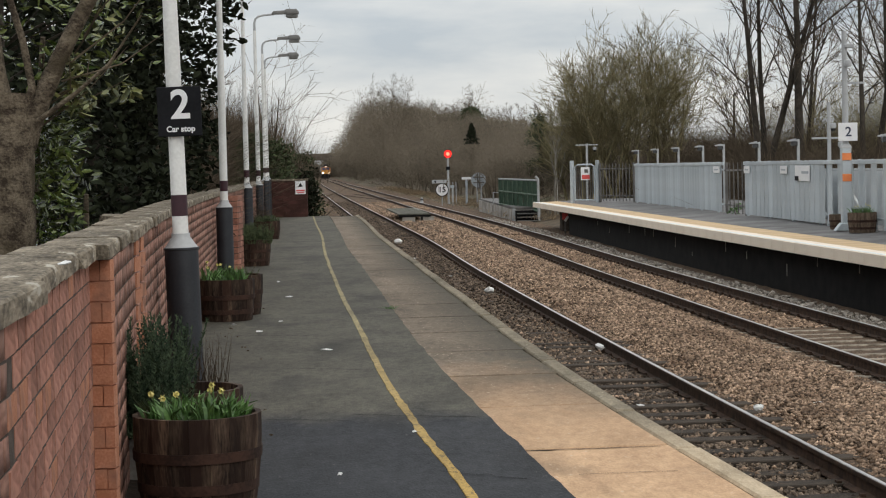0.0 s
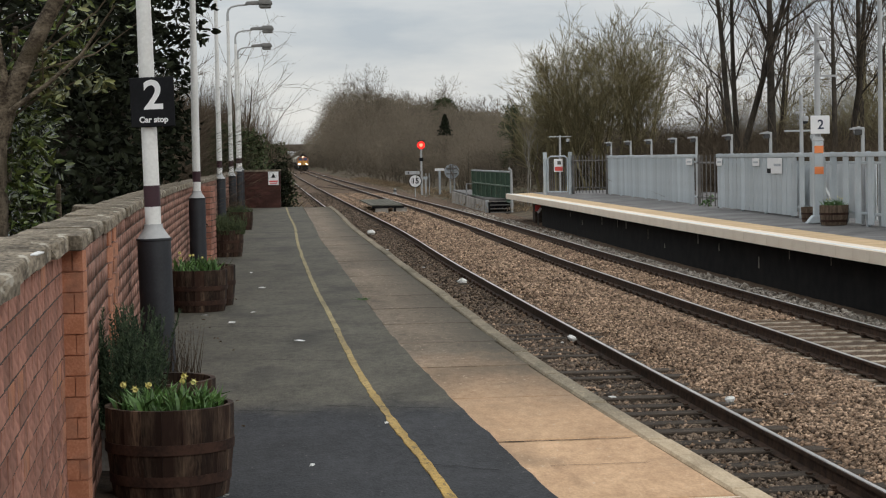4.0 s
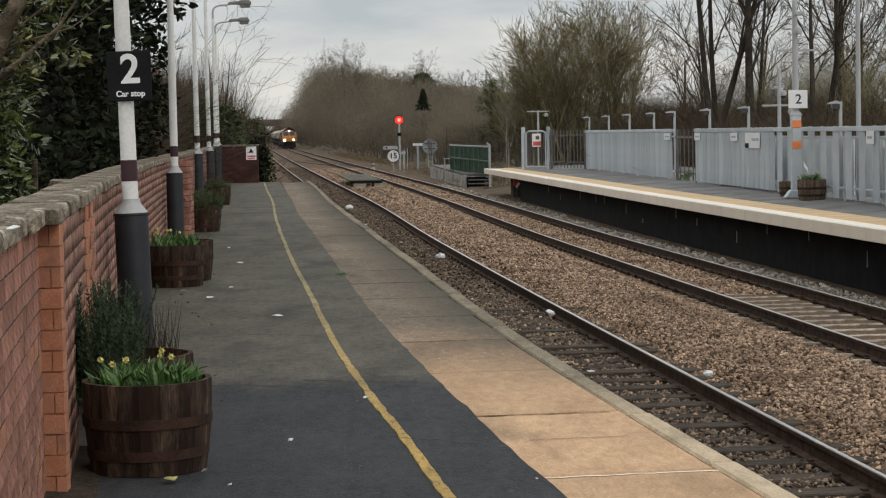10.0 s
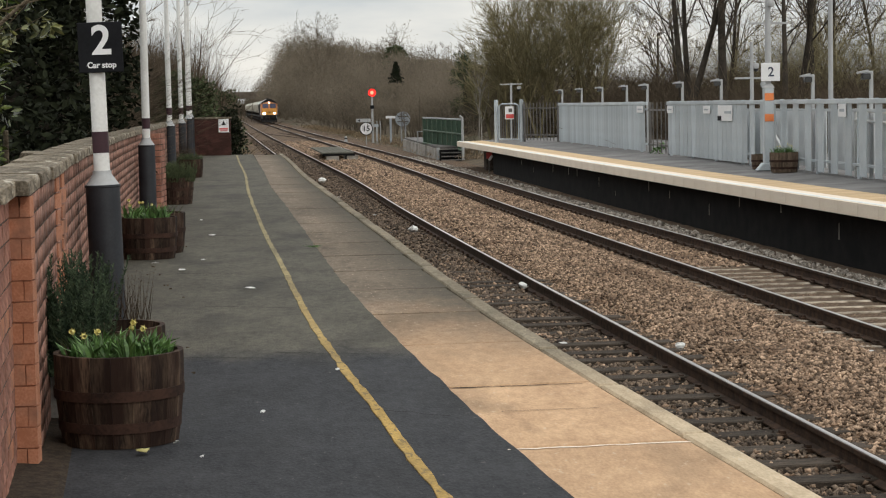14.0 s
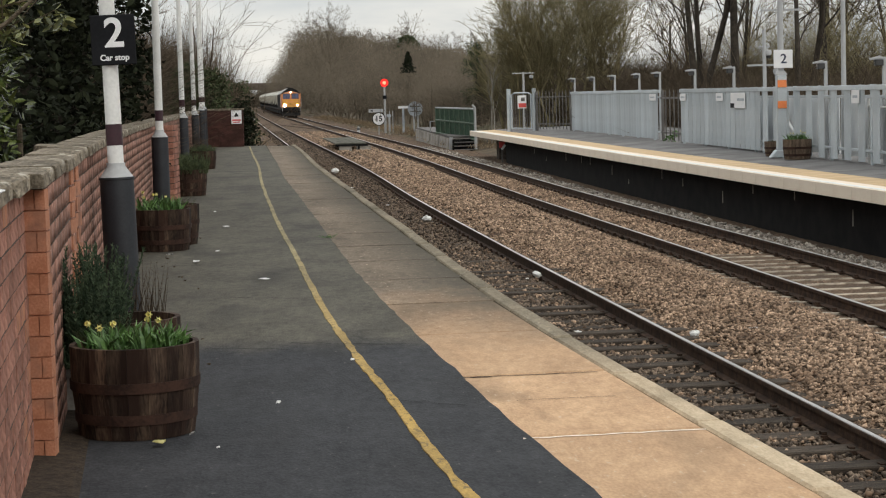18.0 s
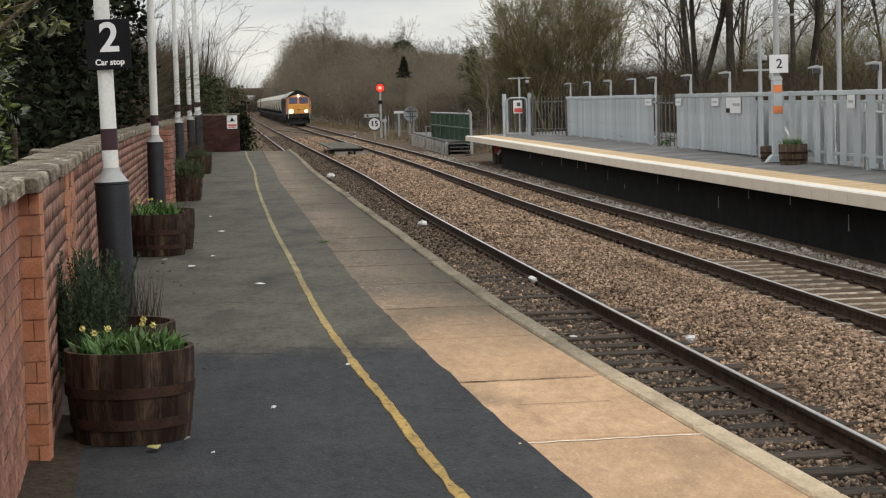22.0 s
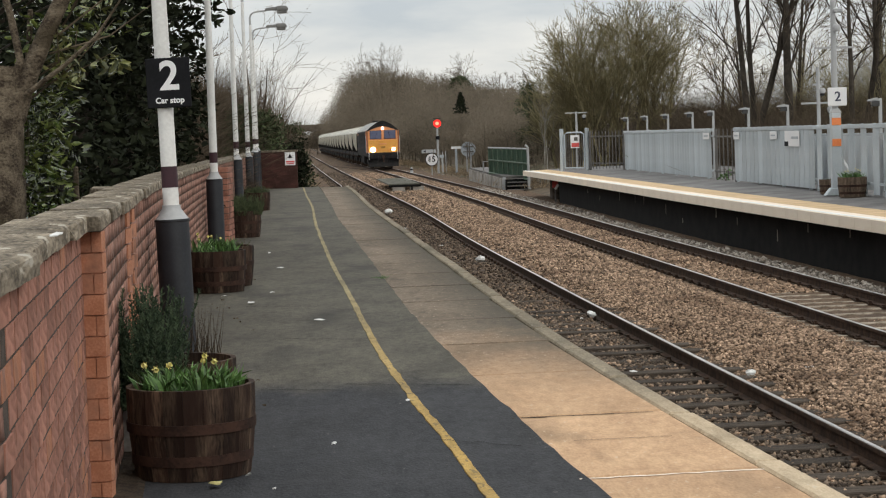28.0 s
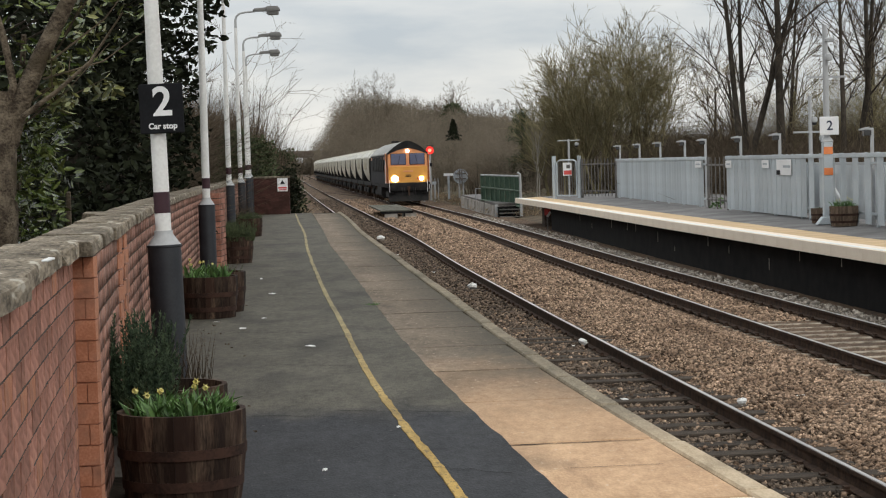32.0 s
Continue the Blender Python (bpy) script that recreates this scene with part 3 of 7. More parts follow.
def build_ground():
    ys = span(-60, 0, 15) + span(2, 200, 3)[0:] + span(206, 420, 7) + span(440, 900, 22) + [1100, 1500, 2200, 3200]
    offs = [-2500, -900, -300, -120, -60, -40, -28, -20, -15, -11, -8, -6, -4.5, -3.2, -2, -1, 0, 1.5, 3, 4.2, 5, 5.6, 6.2, 7, 8, 9.5, 11, 13, 16, 20, 26, 34, 44, 58, 75, 95, 130, 200, 400, 1000, 2500]
    vs = [(o + rail_one(min(y, 900)), y, ground_height(o + rail_one(min(y, 900)), y)) for y in ys for o in offs]
    n = len(offs)
    fs = [(j * n + i, j * n + i + 1, (j + 1) * n + i + 1, (j + 1) * n + i) for j in range(len(ys) - 1) for i in range(n - 1)]
    tagged(bulk("ground", vs, fs, EARTH), "brown earth and leaf litter beside the railway", "ground", kind="structure")


build_ground()


def bed_height(o, y):
    """Height of the ballast at the offset o from the near track's right-hand rail."""
    h = BED
    if 0.25 < o < 2.4:
        h += 0.085 * smooth(0.25, 0.7, o) * (1 - smooth(1.9, 2.4, o))
    return h - 0.02 * smooth(4.6, 5.3, o) + 0.05 * smooth(4.2, 4.5, o) - 0.16 * (1 - smooth(-2.6, -2.0, o))


def build_bed():
    ys = span(-12, 0, 2)[:-1] + span(0, 60, 0.5) + span(61, 140, 1.5) + span(146, 880, 9)
    offs = [-3.4, -2.6, -2.2, -1.5, -0.75, -0.1, 0.25, 0.5, 0.8, 1.3, 1.8, 2.2, 2.5, 2.8, 3.4, 4.0, 4.5, 5.0, 5.6, 6.2]
    vs = []
    for y in ys:
        g = rail_two(y) - rail_one(y) - 2.62
        for o in offs:
            x = rail_one(y) + o + (g if o > 1 else 0)
            vs.append((x, y, bed_height(o, y) + 0.02 * noise.noise((x * 2, y * 2, 3))))
    n = len(offs)
    fs = [(j * n + i, j * n + i + 1, (j + 1) * n + i + 1, (j + 1) * n + i) for j in range(len(ys) - 1) for i in range(n - 1)]
    bed = bulk("track_bed", vs, fs, BALLAST_BED)
    return tagged(bed, "brown stone ballast under the two tracks", "track bed", kind="structure")


track_bed = build_bed()

RAIL_FOOT = [(-0.07, -0.159), (0.07, -0.159), (0.07, -0.148), (0.012, -0.13), (0.010, -0.045), (0.034, -0.036), (0.035, -0.004), (-0.035, -0.004), (-0.034, -0.036), (-0.010, -0.045), (-0.012, -0.13), (-0.07, -0.148)]


def build_rail(line, label):
    ys = span(-12, 130, 2.0) + span(136, 880, 8.0)
    r = thing("rail", label, "rail", kind="structure")
    part("rail_web", Shape().sweep([(o, z + RAIL) for o, z in RAIL_FOOT], line, ys), RUST, r, "rust-brown rail foot and web")
    part("railhead", Shape().sweep([(-0.024, RAIL - 0.004), (0.018, RAIL - 0.004), (0.016, RAIL + 0.001), (-0.022, RAIL + 0.001)], line, ys), STEEL, r, "polished running surface")
    return r


build_rail(lambda y: rail_one(y) - 1.505, "rusty steel rail with a bright top beside the platform")
build_rail(rail_one, "rusty steel rail with a bright top in brown ballast")
build_rail(rail_two, "rusty steel rail with a bright top in brown ballast")
build_rail(lambda y: rail_two(y) + 1.505, "rusty steel rail with a bright top in brown ballast")

# crossover between the tracks, past the platform end
cross_a = lambda y: rail_two(y) - smooth(146, 206, y) * (rail_two(y) - rail_one(y))
cross_b = lambda y: rail_two(y) + 1.505 - smooth(146, 206, y) * (rail_two(y) - rail_one(y))
for line in (cross_a, cross_b):
    r = thing("crossover_rail", "rusty rail of the crossover between the two tracks", "rail", kind="structure")
    part("rail_web", Shape().sweep([(-0.035, RAIL - 0.09), (0.035, RAIL - 0.09), (0.035, RAIL - 0.05), (-0.035, RAIL - 0.05)], line, span(152, 200, 2)), RUST, r)

# ---- near platform ----
PLAT_END, WALL_END = 66.2, 65.6
plat_ys = span(-6, PLAT_END, 0.25)
near_platform = tagged(part("near_platform", Shape().sweep([(-3.5, -1.6), (-0.16, -1.6), (-0.16, -0.10), (-3.5, -0.10)], edge, plat_ys), PLINTH), "solid platform body of weathered concrete", "platform", kind="structure")
vs, fs = [], []
for j, y in enumerate(plat_ys):
    jag = tarmac_rim(y) + 0.010 * noise.noise((y * 2.2, 1.7, 0)) + 0.018 * noise.noise((y * 7, 4.7, 0))
    for k, (o, z) in enumerate(((-3.35, 0.004), (-2.6, 0.004), (-1.9, 0.004), (-1.4, 0.004), (-1.07, 0.008), (jag, 0.016), (0.01 + jag, -0.02))):
        vs.append((edge(y) + o, y, z + 0.003 * noise.noise((o * 0.9, y * 0.5, 9)) * (k in (1, 2, 3))))
fs = [(j * 7 + i, j * 7 + i + 1, (j + 1) * 7 + i + 1, (j + 1) * 7 + i) for j in range(len(plat_ys) - 1) for i in range(6)]
tarmac = Shape()
tarmac.add(vs, fs)
tarmac.sweep([(-3.35, -0.1), (-0.99, -0.1), (-0.99, -0.012), (-3.35, -0.012)], edge, plat_ys)
part("tarmac", tarmac, TARMAC, near_platform, "patched dark grey tarmac", smooth=True)


def yellow_strip():
    s = Shape()
    ys = span(-6, PLAT_END - 0.3, 0.12)
    vs = []
    for y in ys:
        c = edge(y) - 1.452 + 0.075 * smooth(13, 20, y) - 0.05 * smooth(28, 40, y) - 0.17 * smooth(42, 60, y) + 0.014 * noise.noise((y * 0.55, 4.0, 0)) + 0.006 * noise.noise((y * 2.5, 1.0, 0))
        w = 0.025 * (1 + 0.30 * noise.noise((y * 1.7, 8.0, 0)) + 0.30 * noise.noise((y * 4.1, 2.0, 0)) + 0.35 * noise.noise((y * 9.3, 6.0, 0)))
        vs += [(c - w - 0.002, y, -0.004), (c - w, y, 0.0085), (c + w, y, 0.0085), (c + w + 0.002, y, -0.004)]
    return s.add(vs, [(4 * i + k, 4 * i + k + 1, 4 * i + k + 5, 4 * i + k + 4) for i in range(len(ys) - 1) for k in range(3)])


part("yellow_line", yellow_strip(), YELLOW, near_platform, "worn yellow safety line")
# a drain edge at the foot of the wall
part("wall_gutter", Shape().sweep([(-3.22, 0.004), (-2.95, 0.004), (-2.98, 0.014), (-3.22, 0.03)], edge, span(4, 60, 0.8)), SOIL, near_platform, "strip of dirt and dead leaves at the foot of the wall")

rng = random.Random(19)
for y, x0, x1 in ((9.97, -0.05, 0.38), (12.36, -1.55, -0.6), (12.40, -0.6, 0.22), (15.4, -1.3, -0.5), (18.6, -2.0, -1.1), (24.05, -1.95, -0.55)):
    n = 9
    pts = [(x0 + (x1 - x0) * i / n, y + rng.uniform(-0.04, 0.04) - 0.03 * i) for i in range(n + 1)]
    vs = []
    for i, (px, py) in enumerate(pts):
        w = rng.uniform(0.002, 0.006) + 0.0002 * y
        vs += [(px, py - w, 0.0092), (px, py + w, 0.0092)]
    part("tarmac_crack", Shape().add(vs, [(2 * i, 2 * i + 2, 2 * i + 3, 2 * i + 1) for i in range(n)]), SHADE_BLACK, near_platform)

# ---- far platform ----
FAR_END = 82.5
far_ys = span(-10, FAR_END, 1.5)
# the wall's colour carries the deep shade under the overhanging edge
far_platform = tagged(part("far_platform", Shape().sweep([(0.42, -1.6), (6.5, -1.6), (6.5, -0.2), (0.42, -0.2)], far_edge, span(-10, FAR_END - 8.8, 1.5)), SHADE_BLACK), "dark recessed platform wall under a pale edge", "platform", kind="structure")
part("far_tarmac", Shape().sweep([(1.05, -0.2), (6.5, -0.2), (6.5, 0.10), (2.2, 0.066), (1.05, 0.02)], far_edge, far_ys), FAR_TARMAC, far_platform, "grey tarmac")
part("white_line", Shape().sweep([(0.05, 0.0), (0.17, 0.0), (0.17, 0.009), (0.05, 0.009)], far_edge, far_ys), LINE_WHITE, far_platform, "white edge line")

# ---- freight train ----
def bogie(parent, y, half=1.0, r=0.46, wheelbase=2.0, frame_mat=None):
    b = part("bogie", Shape().box((-0.98, y, 0.55), (0.14, wheelbase + 0.9, 0.34)).box((0.98, y, 0.55), (0.14, wheelbase + 0.9, 0.34)).box((0, y, 0.62), (1.9, 0.4, 0.3)), LOCO_BLACK, parent, "grimy black bogie frame", bevel=0.02)
    axles = [-wheelbase / 2, wheelbase / 2] if wheelbase < 3 else [-wheelbase / 2, 0, wheelbase / 2]
    for a in axles:
        w = Shape()
        w.tube([(-0.95, y + a, r), (0.95, y + a, r)], 0.08, 8)
        for sx in (-1, 1):
            w.tube([(sx * 0.70, y + a, r), (sx * 0.83, y + a, r)], r, 20)
        part("wheelset", w, RUST, b, smooth=True)
    return b


def roof_arc(w, low, rise, n=12):
    """Points over the roof from right to left, low at the eaves and peaked in the middle."""
    return [(w * (1 - 2 * i / n), low + rise * (1 - abs(1 - 2 * i / n) ** 1.6)) for i in range(n + 1)]


def build_loco():
    t = thing("diesel_locomotive", "orange-fronted diesel freight locomotive with lit headlights", "locomotive")
    half = 10.5
    part("body", Shape().prism([(-1.28, 1.2), (1.28, 1.2), (1.28, 3.08), (-1.28, 3.08)], -half + 2.4, half - 0.4), LOCO_BLUE, t, "dark blue body sides", bevel=0.03)
    part("side_stripe", Shape().box((0, 0.6, 2.86), (2.59, 2 * half - 4.4, 0.16)), LOCO_ORANGE, t, "orange stripe under the eaves")
    roof = roof_arc(1.27, 3.13, 0.76)
    part("roof", Shape().prism(roof + [(-1.27, 3.05), (1.27, 3.05)], -half + 0.45, half - 0.4), LOCO_ROOF, t, "weathered grey roof, paler for the sky's reflection", smooth=True)
    part("roof_visor", Shape().prism(roof_arc(1.285, 3.13, 0.78) + [(x, z) for x, z in reversed(roof_arc(1.18, 3.09, 0.36))], -half - 0.03, -half + 0.46), LOCO_BLACK, t, "black front rim of the roof")
    # cab: two flat faces that meet at the waist, narrower than the body behind
    cab = Shape()
    face = [(-1.24, 1.30), (1.24, 1.30), (1.24, 2.36), (1.22, 3.06)] + roof_arc(1.17, 3.10, 0.34) + [(-1.22, 3.06), (-1.24, 2.36)]
    front = [(x * 0.985, -half, z) for x, z in face]
    back = [(x * 1.045, -half + 2.5, z) for x, z in face]
    n = len(face)
    cab.add(front + back, [(0, n - 1, 2, 1), tuple([2] + [n - 1] + list(range(n - 2, 2, -1))), tuple(range(n, 2 * n))] + [(i, (i + 1) % n, n + (i + 1) % n, n + i) for i in range(n)])
    part("cab", cab, LOCO_ORANGE, t, "bright orange cab")
    part("lower_front", Shape().add([(-1.20, -half - 0.112, 1.31), (1.20, -half - 0.112, 1.31), (1.20, -half - 0.142, 2.32), (-1.20, -half - 0.142, 2.32), (-1.20, -half + 0.02, 1.31), (1.20, -half + 0.02, 1.31), (1.20, -half + 0.02, 2.34), (-1.20, -half + 0.02, 2.34)],
         [(0, 1, 2, 3), (7, 6, 5, 4), (3, 2, 6, 7), (0, 4, 5, 1), (0, 3, 7, 4), (1, 5, 6, 2)]), LOCO_YELLOW, t, "yellow lower front panel", bevel=0.02)
    for z in (1.78, 1.70):
        part("number_bar", Shape().box((0, -half - 0.14, z), (0.34, 0.02, 0.035)), LOCO_BLACK, t)
    part("centre_hatch", Shape().box((0, -half - 0.145, 2.02), (0.62, 0.02, 0.10)), LOCO_ORANGE, t, bevel=0.008)
    for x in (-0.42, -0.28, 0.28, 0.42):
        part("air_pipe", Shape().tube([(x, -half - 0.17, 1.02), (x, -half - 0.34, 0.86), (x, -half - 0.32, 0.52)], 0.03, 6), LOCO_BLACK, t)
    for sx in (-1, 1):
        part("front_step", Shape().box((sx * 1.02, -half - 0.22, 0.70), (0.36, 0.30, 0.05)), LOCO_BLACK, t)
        part("front_handrail", Shape().tube([(sx * 1.17, -half - 0.17, 0.75), (sx * 1.17, -half - 0.21, 1.5)], 0.022, 6), SIGN_WHITE, t, "white handrail")
    for sx in (-1, 1):
        win = Shape().box((sx * 0.58, -half - 0.02, 2.77), (0.92, 0.06, 0.68))
        w = part("windscreen", win, PANE, t, "dark tinted windscreen", bevel=0.03)
        part("window_frame", Shape().box((sx * 0.58, -half - 0.005, 2.77), (0.95, 0.05, 0.71)), LOCO_BLACK, w, "black rubber frame", bevel=0.02)
        part("wiper", Shape().tube([(sx * 0.60, -half - 0.075, 2.45), (sx * 0.45, -half - 0.075, 3.1)], 0.012, 5), LOCO_BLACK, w)
        # disc radius includes the headlight's bloom, so it exceeds the lamp itself
        part("headlight", Shape().tube([(sx * 0.83, -half - 0.10, 1.57), (sx * 0.83, -half - 0.19, 1.57)], 0.20 if sx < 0 else 0.125, 16), HEADLIGHT, t, "lit round headlight, widened by its bloom")
        part("tail_light", Shape().tube([(sx * 0.60, -half - 0.10, 1.57), (sx * 0.60, -half - 0.165, 1.57)], 0.06, 10), SIGN_RED, t)
        b = part("buffer", Shape().tube([(sx * 0.87, -half - 0.1, 1.05), (sx * 0.87, -half - 0.5, 1.05)], 0.10, 12), LOCO_BLACK, t, "black sprung buffer", smooth=True)
        part("buffer_head", Shape().tube([(sx * 0.87, -half - 0.5, 1.05), (sx * 0.87, -half - 0.55, 1.05)], 0.24, 16), LOCO_BLACK, b)
        part("cab_side_window", Shape().box((sx * 1.315, -half + 1.5, 2.8), (0.05, 0.7, 0.75)), PANE, t, bevel=0.02)
        part("cab_door", Shape().box((sx * 1.325, -half + 0.75, 2.25), (0.04, 0.6, 1.8)), LOCO_ORANGE, t, bevel=0.02)
        part("handrail", Shape().tube([(sx * 1.37, -half + 0.35, 1.3), (sx * 1.37, -half + 0.35, 2.7)], 0.02, 6), SIGN_WHITE, t)
        for k in range(7):
            part("side_grille", Shape().box((sx * 1.325, -half + 4.0 + k * 2.1, 2.5), (0.03, 1.5, 0.9)), LOCO_BLACK, t, bevel=0.01)
    part("marker_light", Shape().tube([(0, -half - 0.02, 3.28), (0, -half - 0.09, 3.28)], 0.11, 14), MARKER, t, "lit marker light above the windscreens")
    part("waist_moulding", Shape().box((0, -half - 0.01, 2.37), (2.42, 0.05, 0.04)), LOCO_ORANGE, t)
    part("buffer_beam", Shape().box((0, -half - 0.04, 1.05), (2.55, 0.24, 0.55)), LOCO_BLACK, t, "black buffer beam", bevel=0.04)
    part("coupling", Shape().box((0, -half - 0.3, 0.98), (0.16, 0.4, 0.22)).tube([(0, -half - 0.45, 0.95), (0, -half - 0.5, 0.55)], 0.05, 6), RUST, t)
    part("snow_plough", Shape().add([(-1.25, -half - 0.05, 0.8), (1.25, -half - 0.05, 0.8), (1.2, -half - 0.3, 0.18), (0, -half - 0.5, 0.18), (-1.2, -half - 0.3, 0.18), (-1.2, -half + 0.1, 0.18), (1.2, -half + 0.1, 0.18), (1.25, -half + 0.1, 0.8), (-1.25, -half + 0.1, 0.8)],
         [(0, 1, 2, 3, 4), (4, 3, 2, 6, 5), (5, 6, 7, 8), (0, 8, 7, 1), (1, 7, 6, 2), (0, 4, 5, 8)]), LOCO_BLACK, t, "black obstacle deflector")
    part("solebar", Shape().box((0, 0.2, 1.12), (2.5, 2 * half - 0.9, 0.22)), LOCO_BLACK, t, bevel=0.02)
    part("fuel_tank", Shape().prism([(-1.25, 1.0), (1.25, 1.0), (1.25, 0.5), (1.05, 0.28), (-1.05, 0.28), (-1.25, 0.5)], -2.6, 2.6), LOCO_BLACK, t, bevel=0.03)
    part("exhaust", Shape().box((0, 1.5, 3.98), (0.5, 1.2, 0.10)), LOCO_BLACK, t, bevel=0.02)
    for y in (-6.6, 6.6):
        bogie(t, y, r=0.53, wheelbase=4.1)
    return t


def build_wagon():
    """A covered hopper, 12.0 m over its body."""
    t = thing("hopper_wagon", "cream covered hopper wagon with rounded hood and grimy bogies", "wagon", group="train of hopper wagons")
    half = 5.75
    hood = [(-1.33, 2.98), (1.33, 2.98), (1.33, 3.06), (1.05, 3.40), (0.55, 3.62), (0, 3.68), (-0.55, 3.62), (-1.05, 3.40), (-1.33, 3.06)]
    ends = [(-half + 0.70, 0.25), (-half + 1.05, 0.70), (-half + 1.7, 1.0), (half - 1.7, 1.0), (half - 1.05, 0.70), (half - 0.70, 0.25)]
    m = len(hood)
    vs = [(x * (0.86 + 0.14 * k), y, 2.98 + (z - 2.98) * k) for y, k in ends for x, z in hood]
    fs = [(j * m + i, j * m + (i + 1) % m, (j + 1) * m + (i + 1) % m, (j + 1) * m + i) for j in range(5) for i in range(m)] + [tuple(reversed(range(m))), tuple(range(5 * m, 6 * m))]
    part("hood", Shape().add(vs, fs), ROOF_GREY, t, "pale rounded hood", bevel=0.03)
    for y in (-half + 1.5, -1.5, 1.5, half - 1.5):
        part("hood_rib", Shape().prism([(x * 1.012, 2.74 + (z - 2.74) * 1.03) for x, z in hood], y - 0.05, y + 0.05), ROOF_GREY, t)
    # hopper: ends slope in towards the discharge doors, sides bulge
    body = Shape()
    rows = [(3.0, 1.31, half - 0.85), (2.72, 1.33, half - 0.90), (2.42, 1.33, half - 1.10), (2.10, 1.30, half - 1.45), (1.80, 1.24, half - 2.15), (1.52, 1.14, half - 2.95), (1.30, 1.02, half - 3.5)]
    vs = [(sx * w, sy * l, z) for z, w, l in rows for sx, sy in ((-1, -1), (1, -1), (1, 1), (-1, 1))]
    fs = [(4 * i + k, 4 * i + (k + 1) % 4, 4 * i + 4 + (k + 1) % 4, 4 * i + 4 + k) for i in range(len(rows) - 1) for k in range(4)] + [(0, 1, 2, 3), (27, 26, 25, 24)]
    body.add(vs, fs)
    part("hopper_body", body, CREAM, t, "cream painted hopper with curving sides and sloping ends", smooth=True)
    low = [(1.31, 1.0, half - 3.52), (1.1, 0.9, half - 3.8), (0.8, 0.75, half - 4.0)]
    vs = [(sx * w, sy * l, z) for z, w, l in low for sx, sy in ((-1, -1), (1, -1), (1, 1), (-1, 1))]
    part("hopper_chute", Shape().add(vs, [(4 * i + k, 4 * i + (k + 1) % 4, 4 * i + 4 + (k + 1) % 4, 4 * i + 4 + k) for i in range(2) for k in range(4)] + [(0, 1, 2, 3), (11, 10, 9, 8)]), LOCO_BLACK, t, "grimy black discharge chute")
    for sx in (-1, 1):
        for k in range(5):
            y = -1.6 + 0.8 * k
            part("side_rib", Shape().add([(sx * 1.33, y - 0.05, 2.95), (sx * 1.33, y + 0.05, 2.95), (sx * 1.385, y + 0.05, 2.3), (sx * 1.385, y - 0.05, 2.3), (sx * 1.02, y - 0.05, 1.32), (sx * 1.02, y + 0.05, 1.32)], [(0, 1, 2, 3), (3, 2, 5, 4), (0, 3, 4), (1, 5, 2)]), CREAM, t)
    for sy in (-1, 1):
        part("end_ladder", Shape().tube([(-0.9, sy * (half - 0.02), 1.1), (-0.9, sy * (half - 0.02), 3.1)], 0.025, 5).tube([(-0.55, sy * (half - 0.02), 1.1), (-0.55, sy * (half - 0.02), 3.1)], 0.025, 5), LOCO_BLACK, t)
        for ex in (0.9, -1.15):
            part("end_post", Shape().box((ex, sy * (half - 0.15), 1.95), (0.10, 0.10, 1.6)), LOCO_BLACK, t)
        bogie(t, sy * 4.0)
        for sx in (-1, 1):
            part("buffer", Shape().tube([(sx * 0.87, sy * (half), 1.05), (sx * 0.87, sy * (half + 0.42), 1.05)], 0.12, 10), LOCO_BLACK, t)
    part("underframe", Shape().box((-1.15, 0, 1.08), (0.16, 2 * half - 0.1, 0.28)).box((1.15, 0, 1.08), (0.16, 2 * half - 0.1, 0.28)).box((0, -half + 0.1, 1.08), (2.4, 0.2, 0.3)).box((0, half - 0.1, 1.08), (2.4, 0.2, 0.3)), LOCO_BLACK, t, "grimy steel underframe", bevel=0.02)
    # added black panels that stand in for the shaded gaps between wagons
    for sy in (-1, 1):
        part("end_bulkhead", Shape().box((0, sy * (half - 0.80), 2.12), (2.56, 0.06, 1.66)), LOCO_BLACK, t, "black panel standing in for the shade under the hood end", bevel=0.01)
    part("discharge_gear", Shape().box((0, 0, 0.62), (1.5, 4.2, 0.45)).tube([(-1.2, -2.4, 0.75), (-1.2, 2.4, 0.75)], 0.05, 6), LOCO_BLACK, t)
    return t


PITCH, WAGONS = 12.45, 18
locomotive = build_loco()
wagons = [build_wagon()]
for _ in range(WAGONS - 1):
    wagons.append(copy_thing(wagons[0], pose(0, 0, 0)))


def train_front(t):
    """Metres ahead of the camera at which the locomotive's face stands."""
    return 573.7063 + t * (-24.57216 + t * (0.524367 - 0.00617080 * t))


def on_far_track(y):
    slope = (far_track(y + 2) - far_track(y - 2)) / 4
    return pose(far_track(y), y, RAIL, 0, 0, -math.degrees(math.atan(slope)))



# ---- things on the near platform ----
def lettering(name, text, size, mat, parent, m, label="", weight=0.0):
    """Raised letters, facing -y, centred on m."""
    cu = bpy.data.curves.new(name, "FONT")
    cu.body, cu.size, cu.align_x, cu.align_y, cu.extrude, cu.offset = text, size, "CENTER", "CENTER", 0.002, weight
    tmp = new("lettering_curve", cu)
    me = bpy.data.meshes.new_from_object(tmp)
    bpy.data.objects.remove(tmp)
    me.materials.append(mat)
    ob = new(name, me)
    ob.parent = parent
    ob.matrix_basis = m @ pose(0, 0, 0, 90, 0, 0)
    return tagged(ob, label)


